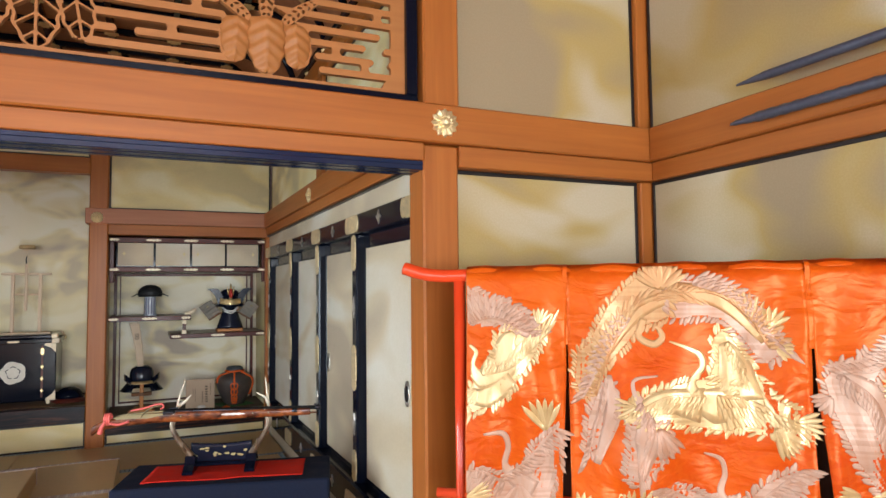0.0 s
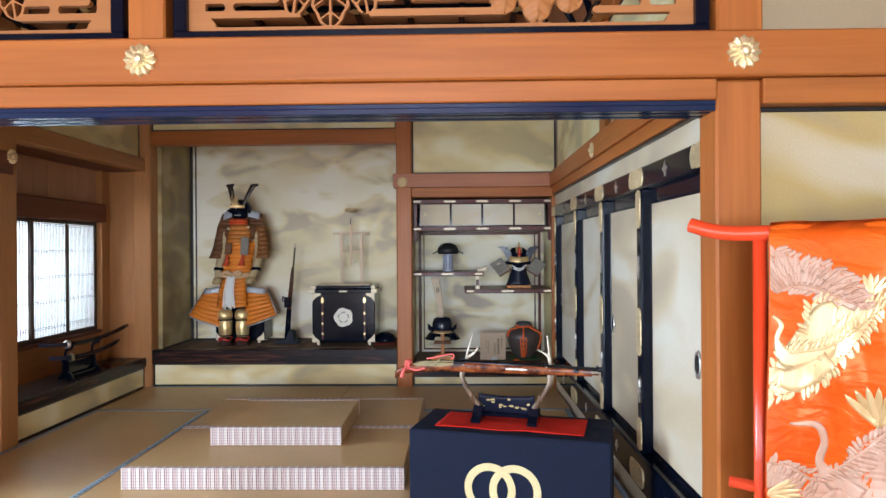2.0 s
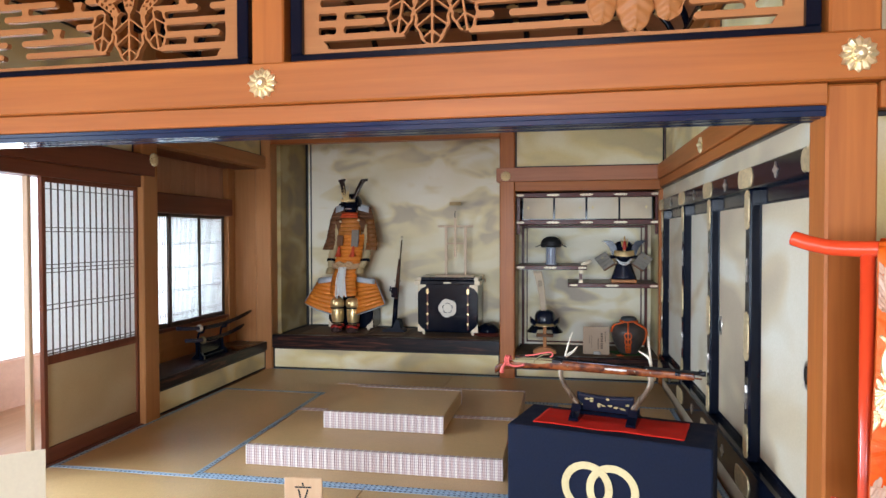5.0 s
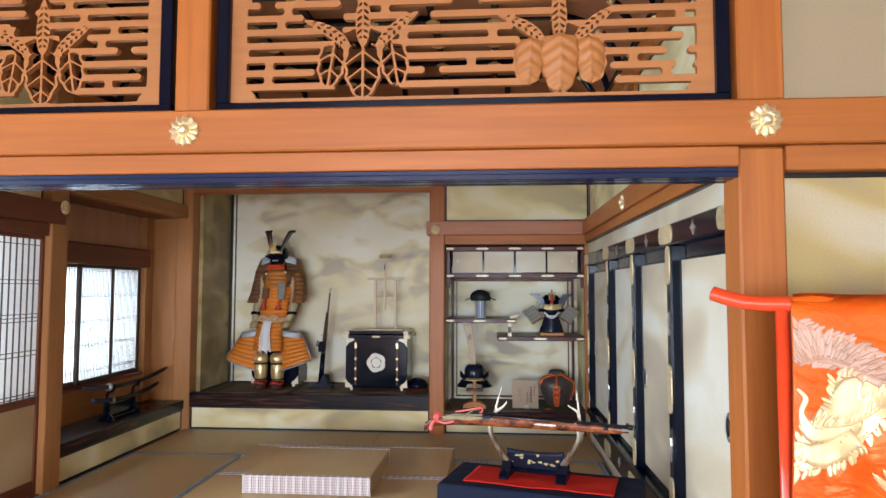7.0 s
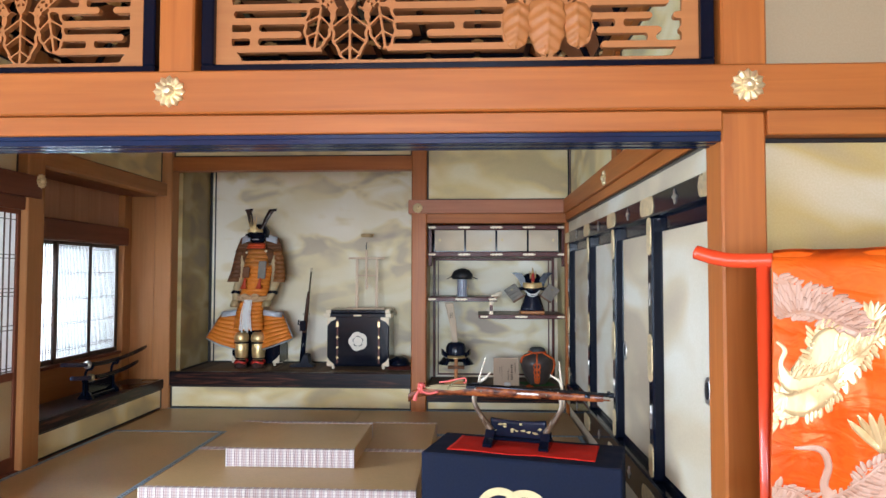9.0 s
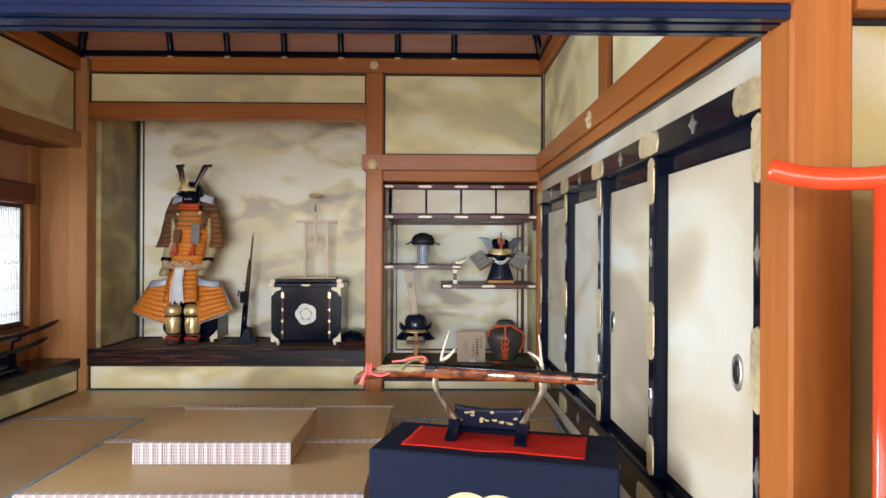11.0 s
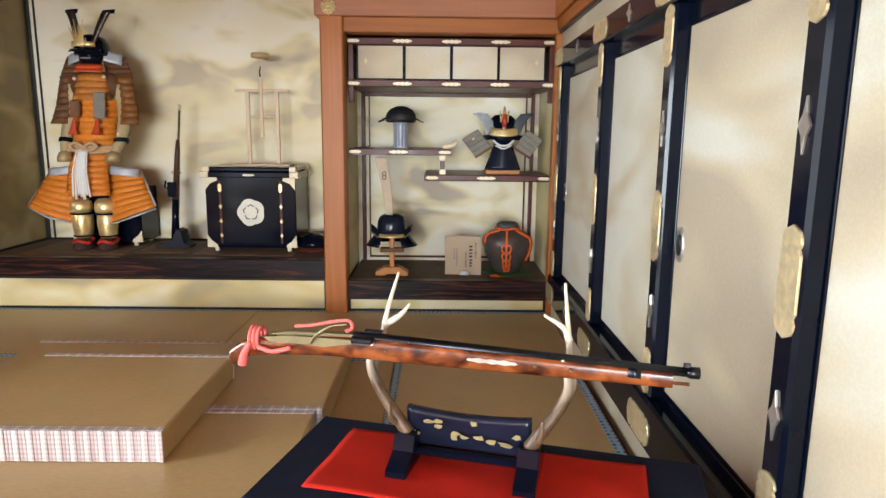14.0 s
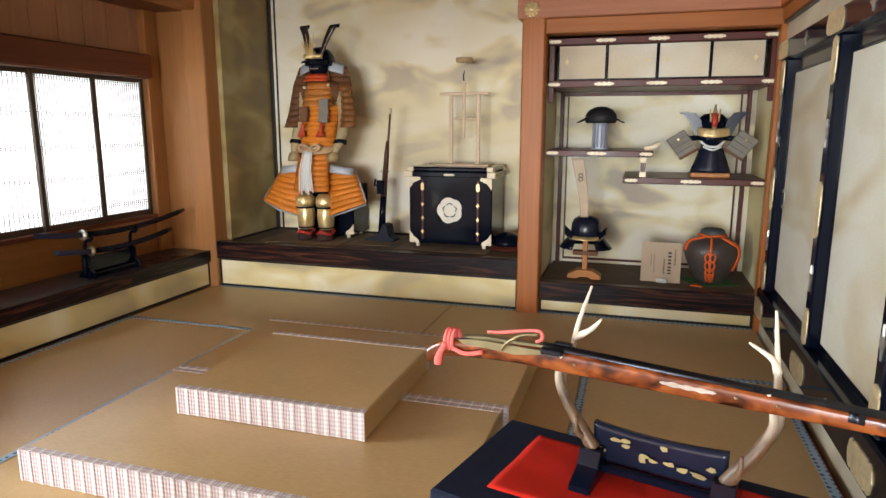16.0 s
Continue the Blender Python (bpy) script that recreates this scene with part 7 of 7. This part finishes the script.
def wing(sh, path, length0, length1, turn, n, width):
    """Feathers set along a line, each turned from it."""
    q = smooth_path([(p[0], 0, p[1]) for p in path], 8)
    m = len(q) - 1
    for k in range(n):
        f = k / (n - 1)
        i = min(m, int(round(f * m)))
        d = q[min(i + 1, m)] - q[max(i - 1, 0)]
        base = math.atan2(d.z, d.x)
        ang, ln = base + radians(turn[0] + (turn[1] - turn[0]) * f), length0 + (length1 - length0) * f
        feather(sh, q[i].x, q[i].z, ang, ln, width * 0.72, 0.002 + 0.0008 * (k % 3))
        feather(sh, q[i].x, q[i].z, ang - 0.12, ln * 0.66, width * 0.55, 0.005 + 0.0008 * (k % 2))
        feather(sh, q[i].x, q[i].z, ang + 0.10, ln * 0.36, width * 0.5, 0.008 + 0.0008 * (k % 2))
    ribbon(sh, path, [width * 0.5, width * 0.7, width * 0.4], 0.010)


def crane(name, mat, wings, necks, tails=()):
    """Embroidered pieces of one bird: wings, body and neck ribbons, and feather fans."""
    for w in wings:
        sh = S()
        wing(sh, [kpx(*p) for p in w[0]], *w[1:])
        part("wing_embroidery", sh, mat, km, name)["kind"] = "stuff"
    for pts, wd in necks:
        sh = S()
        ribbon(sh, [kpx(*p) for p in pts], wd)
        part("body_embroidery", sh, mat, km, name)
    for x, y, a0, a1, n, ln, wd in tails:
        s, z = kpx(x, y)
        sh = S()
        for k in range(n):
            feather(sh, s, z, radians(a0 + (a1 - a0) * k / max(1, n - 1)), ln, wd, 0.004 + 0.001 * (k % 2))
        part("feather_embroidery", sh, mat, km, name)["kind"] = "stuff"


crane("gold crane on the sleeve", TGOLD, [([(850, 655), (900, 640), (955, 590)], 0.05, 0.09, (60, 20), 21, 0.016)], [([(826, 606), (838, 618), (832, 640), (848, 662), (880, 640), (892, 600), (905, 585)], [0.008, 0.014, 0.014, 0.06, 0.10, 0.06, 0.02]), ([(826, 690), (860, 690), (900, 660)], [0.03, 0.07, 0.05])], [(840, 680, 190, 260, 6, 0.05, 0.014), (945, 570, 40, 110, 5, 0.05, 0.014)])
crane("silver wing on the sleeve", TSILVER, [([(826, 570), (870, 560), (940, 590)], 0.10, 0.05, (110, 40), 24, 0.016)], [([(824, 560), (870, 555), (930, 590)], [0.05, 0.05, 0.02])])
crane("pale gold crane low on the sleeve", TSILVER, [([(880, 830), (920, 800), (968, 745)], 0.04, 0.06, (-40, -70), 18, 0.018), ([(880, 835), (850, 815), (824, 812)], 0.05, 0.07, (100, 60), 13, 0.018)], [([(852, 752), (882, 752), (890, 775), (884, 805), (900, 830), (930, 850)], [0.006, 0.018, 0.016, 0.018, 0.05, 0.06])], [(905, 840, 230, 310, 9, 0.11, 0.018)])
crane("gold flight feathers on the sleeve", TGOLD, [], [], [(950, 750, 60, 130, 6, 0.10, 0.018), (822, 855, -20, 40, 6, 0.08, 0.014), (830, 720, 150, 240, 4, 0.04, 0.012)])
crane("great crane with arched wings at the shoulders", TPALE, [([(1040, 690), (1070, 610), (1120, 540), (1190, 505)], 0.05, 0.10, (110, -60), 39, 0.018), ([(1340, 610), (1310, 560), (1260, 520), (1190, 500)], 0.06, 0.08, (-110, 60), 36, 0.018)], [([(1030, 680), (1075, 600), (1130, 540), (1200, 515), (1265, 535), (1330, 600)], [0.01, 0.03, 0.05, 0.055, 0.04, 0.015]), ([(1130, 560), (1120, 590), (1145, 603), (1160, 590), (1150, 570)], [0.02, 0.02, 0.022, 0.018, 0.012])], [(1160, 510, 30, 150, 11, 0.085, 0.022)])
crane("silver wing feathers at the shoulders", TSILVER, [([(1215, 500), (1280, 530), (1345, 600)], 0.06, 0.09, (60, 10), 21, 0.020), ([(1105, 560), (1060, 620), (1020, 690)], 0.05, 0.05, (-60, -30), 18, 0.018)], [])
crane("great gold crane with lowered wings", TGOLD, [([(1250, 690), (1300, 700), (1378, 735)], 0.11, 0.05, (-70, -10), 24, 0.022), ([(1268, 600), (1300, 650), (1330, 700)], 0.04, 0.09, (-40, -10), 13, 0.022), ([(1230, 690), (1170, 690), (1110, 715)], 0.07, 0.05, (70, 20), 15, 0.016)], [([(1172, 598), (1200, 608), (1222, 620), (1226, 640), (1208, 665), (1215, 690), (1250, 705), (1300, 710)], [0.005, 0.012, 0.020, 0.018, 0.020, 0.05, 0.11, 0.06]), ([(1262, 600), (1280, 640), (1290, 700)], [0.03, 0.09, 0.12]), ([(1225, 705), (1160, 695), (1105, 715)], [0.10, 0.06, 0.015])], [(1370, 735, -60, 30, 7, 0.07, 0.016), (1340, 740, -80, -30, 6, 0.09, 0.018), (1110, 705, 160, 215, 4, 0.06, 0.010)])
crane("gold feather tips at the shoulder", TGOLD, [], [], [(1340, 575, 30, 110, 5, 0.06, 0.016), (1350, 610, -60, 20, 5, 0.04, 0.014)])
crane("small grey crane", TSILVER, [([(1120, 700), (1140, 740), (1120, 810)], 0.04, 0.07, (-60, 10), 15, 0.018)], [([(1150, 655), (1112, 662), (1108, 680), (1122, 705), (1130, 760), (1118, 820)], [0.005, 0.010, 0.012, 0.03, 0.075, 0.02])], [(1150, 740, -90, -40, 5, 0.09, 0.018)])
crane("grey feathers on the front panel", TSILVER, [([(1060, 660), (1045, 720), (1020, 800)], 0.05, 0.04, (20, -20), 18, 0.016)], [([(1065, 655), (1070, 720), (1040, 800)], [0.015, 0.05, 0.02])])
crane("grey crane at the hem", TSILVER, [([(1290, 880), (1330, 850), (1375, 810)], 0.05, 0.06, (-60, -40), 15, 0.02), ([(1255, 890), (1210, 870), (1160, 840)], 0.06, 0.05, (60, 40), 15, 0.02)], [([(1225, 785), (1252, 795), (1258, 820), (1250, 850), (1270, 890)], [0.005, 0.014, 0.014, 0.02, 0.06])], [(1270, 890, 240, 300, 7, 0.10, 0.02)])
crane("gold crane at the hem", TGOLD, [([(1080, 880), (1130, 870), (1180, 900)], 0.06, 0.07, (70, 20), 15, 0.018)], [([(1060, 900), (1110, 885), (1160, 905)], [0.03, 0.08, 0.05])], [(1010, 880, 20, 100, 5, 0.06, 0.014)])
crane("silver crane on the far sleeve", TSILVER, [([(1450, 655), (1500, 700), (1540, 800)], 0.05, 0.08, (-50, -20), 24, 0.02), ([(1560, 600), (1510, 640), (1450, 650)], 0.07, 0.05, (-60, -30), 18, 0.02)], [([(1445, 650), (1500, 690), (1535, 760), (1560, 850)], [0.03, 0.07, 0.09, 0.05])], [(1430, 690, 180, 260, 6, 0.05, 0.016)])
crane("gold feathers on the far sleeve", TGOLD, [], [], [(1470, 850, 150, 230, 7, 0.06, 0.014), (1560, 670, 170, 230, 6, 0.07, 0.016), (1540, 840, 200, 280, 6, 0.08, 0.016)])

def filled(name, mat, outline):
    """A closely stitched area of the embroidery, with feather ends round its rim. The outline is on the finer sketch grid."""
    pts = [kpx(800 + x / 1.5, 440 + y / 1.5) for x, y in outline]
    sh = S()
    step = 0.007
    z = min(p[1] for p in pts) + step / 2
    top = max(p[1] for p in pts)
    while z < top:
        cuts = []
        for (a, b), (c, d) in zip(pts, pts[1:] + pts[:1]):
            if (b <= z) != (d <= z):
                cuts.append(a + (c - a) * (z - b) / (d - b))
        cuts.sort()
        for lo, hi in zip(cuts[::2], cuts[1::2]):
            n = max(1, int((hi - lo) / 0.014))
            verts = []
            for k in range(n + 1):
                x = lo + (hi - lo) * k / n
                for zz in (z - step / 2, z + step / 2):
                    verts.append((x, silk_y(x, zz) - 0.0046, min(zz, 1.394)))
            sh.add(verts, [(2 * k, 2 * k + 2, 2 * k + 3, 2 * k + 1) for k in range(n)])
        z += step
    area = sum(a * d - c * b for (a, b), (c, d) in zip(pts, pts[1:] + pts[:1]))
    turn = -90 if area > 0 else 90
    rng = random.Random(len(outline))
    for (a, b), (c, d) in zip(pts, pts[1:] + pts[:1]):
        length = math.hypot(c - a, d - b)
        ang = math.atan2(d - b, c - a)
        for k in range(int(length / 0.011)):
            f = (k + 0.5) * 0.011 / length
            feather(sh, a + (c - a) * f, b + (d - b) * f, ang + radians(turn * rng.uniform(0.4, 0.75)), rng.uniform(0.018, 0.030), 0.011, 0.003)
    part("filled_embroidery", sh, mat, km, name)["kind"] = "stuff"


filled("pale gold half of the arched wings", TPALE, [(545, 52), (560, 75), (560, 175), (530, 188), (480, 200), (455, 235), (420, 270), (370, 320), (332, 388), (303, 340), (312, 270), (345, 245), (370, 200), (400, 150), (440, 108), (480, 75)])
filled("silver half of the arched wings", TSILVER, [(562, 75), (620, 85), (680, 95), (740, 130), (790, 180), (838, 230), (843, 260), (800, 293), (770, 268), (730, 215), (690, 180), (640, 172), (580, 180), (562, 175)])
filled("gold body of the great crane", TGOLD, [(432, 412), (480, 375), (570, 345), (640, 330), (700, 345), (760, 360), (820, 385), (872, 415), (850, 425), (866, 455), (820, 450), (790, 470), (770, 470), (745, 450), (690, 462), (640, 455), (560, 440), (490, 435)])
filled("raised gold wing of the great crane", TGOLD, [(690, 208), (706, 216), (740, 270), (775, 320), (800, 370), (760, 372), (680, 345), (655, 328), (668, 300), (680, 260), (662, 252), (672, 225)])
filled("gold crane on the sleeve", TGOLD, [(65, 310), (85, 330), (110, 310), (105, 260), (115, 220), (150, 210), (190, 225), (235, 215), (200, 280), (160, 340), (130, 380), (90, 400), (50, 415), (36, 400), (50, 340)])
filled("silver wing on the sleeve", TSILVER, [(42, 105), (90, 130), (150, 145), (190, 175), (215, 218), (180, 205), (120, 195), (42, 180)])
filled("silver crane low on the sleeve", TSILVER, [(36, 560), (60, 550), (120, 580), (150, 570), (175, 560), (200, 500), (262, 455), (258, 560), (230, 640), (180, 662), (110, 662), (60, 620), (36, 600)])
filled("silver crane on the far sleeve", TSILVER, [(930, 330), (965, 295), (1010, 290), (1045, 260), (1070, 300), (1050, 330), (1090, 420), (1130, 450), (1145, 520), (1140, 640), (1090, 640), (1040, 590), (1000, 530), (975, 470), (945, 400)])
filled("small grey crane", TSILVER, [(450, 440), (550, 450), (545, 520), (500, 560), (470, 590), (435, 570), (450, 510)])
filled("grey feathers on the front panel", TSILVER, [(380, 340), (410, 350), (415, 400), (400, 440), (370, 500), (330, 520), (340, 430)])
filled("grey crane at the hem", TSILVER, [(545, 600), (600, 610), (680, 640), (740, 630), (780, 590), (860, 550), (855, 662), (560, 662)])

# ---- hall: spears on the east beam ----
for z, y0, nm, lb, rough_ in ((2.062, 2.00, "spear", "spear with a slate-blue sheath on iron hooks", 0.0), (1.925, 2.035, "spear", "spear with a ridged blue-grey sheath on iron hooks", 0.003)):
    sp = thing(nm, lb, "spear", pose(HX - 0.075, y0, z), "spears on the wall beam")
    pts = [(0, -0.0, -0.004), (0, -0.03, -0.002), (0, -0.12, 0), (0, -0.5, 0.0), (0, -0.62, 0.0)]
    part("sheath", S().tube([(0, -0.6 * k / 24, 0.0) for k in range(25)], [0.004 + 0.012 * min(1, k / 5) + rough_ * (k % 2) for k in range(25)], 10, True, 1.0), plain("slate_sheath_%d" % int(z * 100), (0.055, 0.065, 0.10), 0.45, 0, 0.35, 60, 0.5), sp)
    part("shaft", S().tube([(0, -0.6, 0), (0, -3.2, 0)], 0.014, 10), ROSE_Y, sp)
    for y in (-0.95, -2.6):
        part("hook", S().tube([(0.045, y, -0.02), (0.0, y, -0.02), (-0.02, y, -0.012), (-0.02, y, 0.012)], 0.005, 6), GUNMETAL, sp)

# ---- hall floor: signs ----
sg = thing("floor_sign", "small upright wooden sign with black brush characters on a foot", "sign", pose(-0.935, 3.02, 0.002, 0, 0, 6))
part("board", S().box(-0.085, 0.085, 0, 0.012, 0.02, 0.340, 0.003), wood("sign_wood", 2, (0.55, 0.36, 0.20), (0.68, 0.48, 0.30)), sg)
part("foot", S().box(-0.10, 0.10, -0.03, 0.05, 0, 0.022, 0.003), bpy.data.materials["sign_wood"], sg)
for k, chs in enumerate("\u7acb\u5165\u7981\u6b62"):
    cv = bpy.data.curves.new("character", "FONT")
    cv.body, cv.size, cv.align_x, cv.extrude, cv.resolution_u = chs, 0.092, "CENTER", 0.0006, 3
    tmp = bpy.data.objects.new("character", cv)
    scene.collection.objects.link(tmp)
    me = bpy.data.meshes.new_from_object(tmp.evaluated_get(bpy.context.evaluated_depsgraph_get()))
    bpy.data.objects.remove(tmp)
    me.materials.clear()
    me.materials.append(INK)
    o = new("character", me)
    o.parent = sg
    o.matrix_basis = pose(0, -0.0012, 0.242 - 0.072 * k, 90, 0, 0)

cs = thing("standing_card", "cream card leaning on a small brown wooden easel", "card", pose(-2.36, 2.95, 0.002, 0, 0, 40))
part("card", S().box(-0.13, 0.13, 0, 0.008, 0.07, 0.37, 0.002, Matrix.Rotation(radians(-12), 4, "X")), CREAMCARD, cs)
part("ledge", S().box(-0.10, 0.16, -0.06, 0.0, 0.045, 0.07, 0.004), BROWN[0], cs)
part("easel_leg", S().box(-0.08, -0.055, -0.05, 0.12, 0, 0.046, 0.004), BROWN[1], cs)
part("easel_leg", S().box(0.085, 0.11, -0.05, 0.12, 0, 0.046, 0.004), BROWN[1], cs)
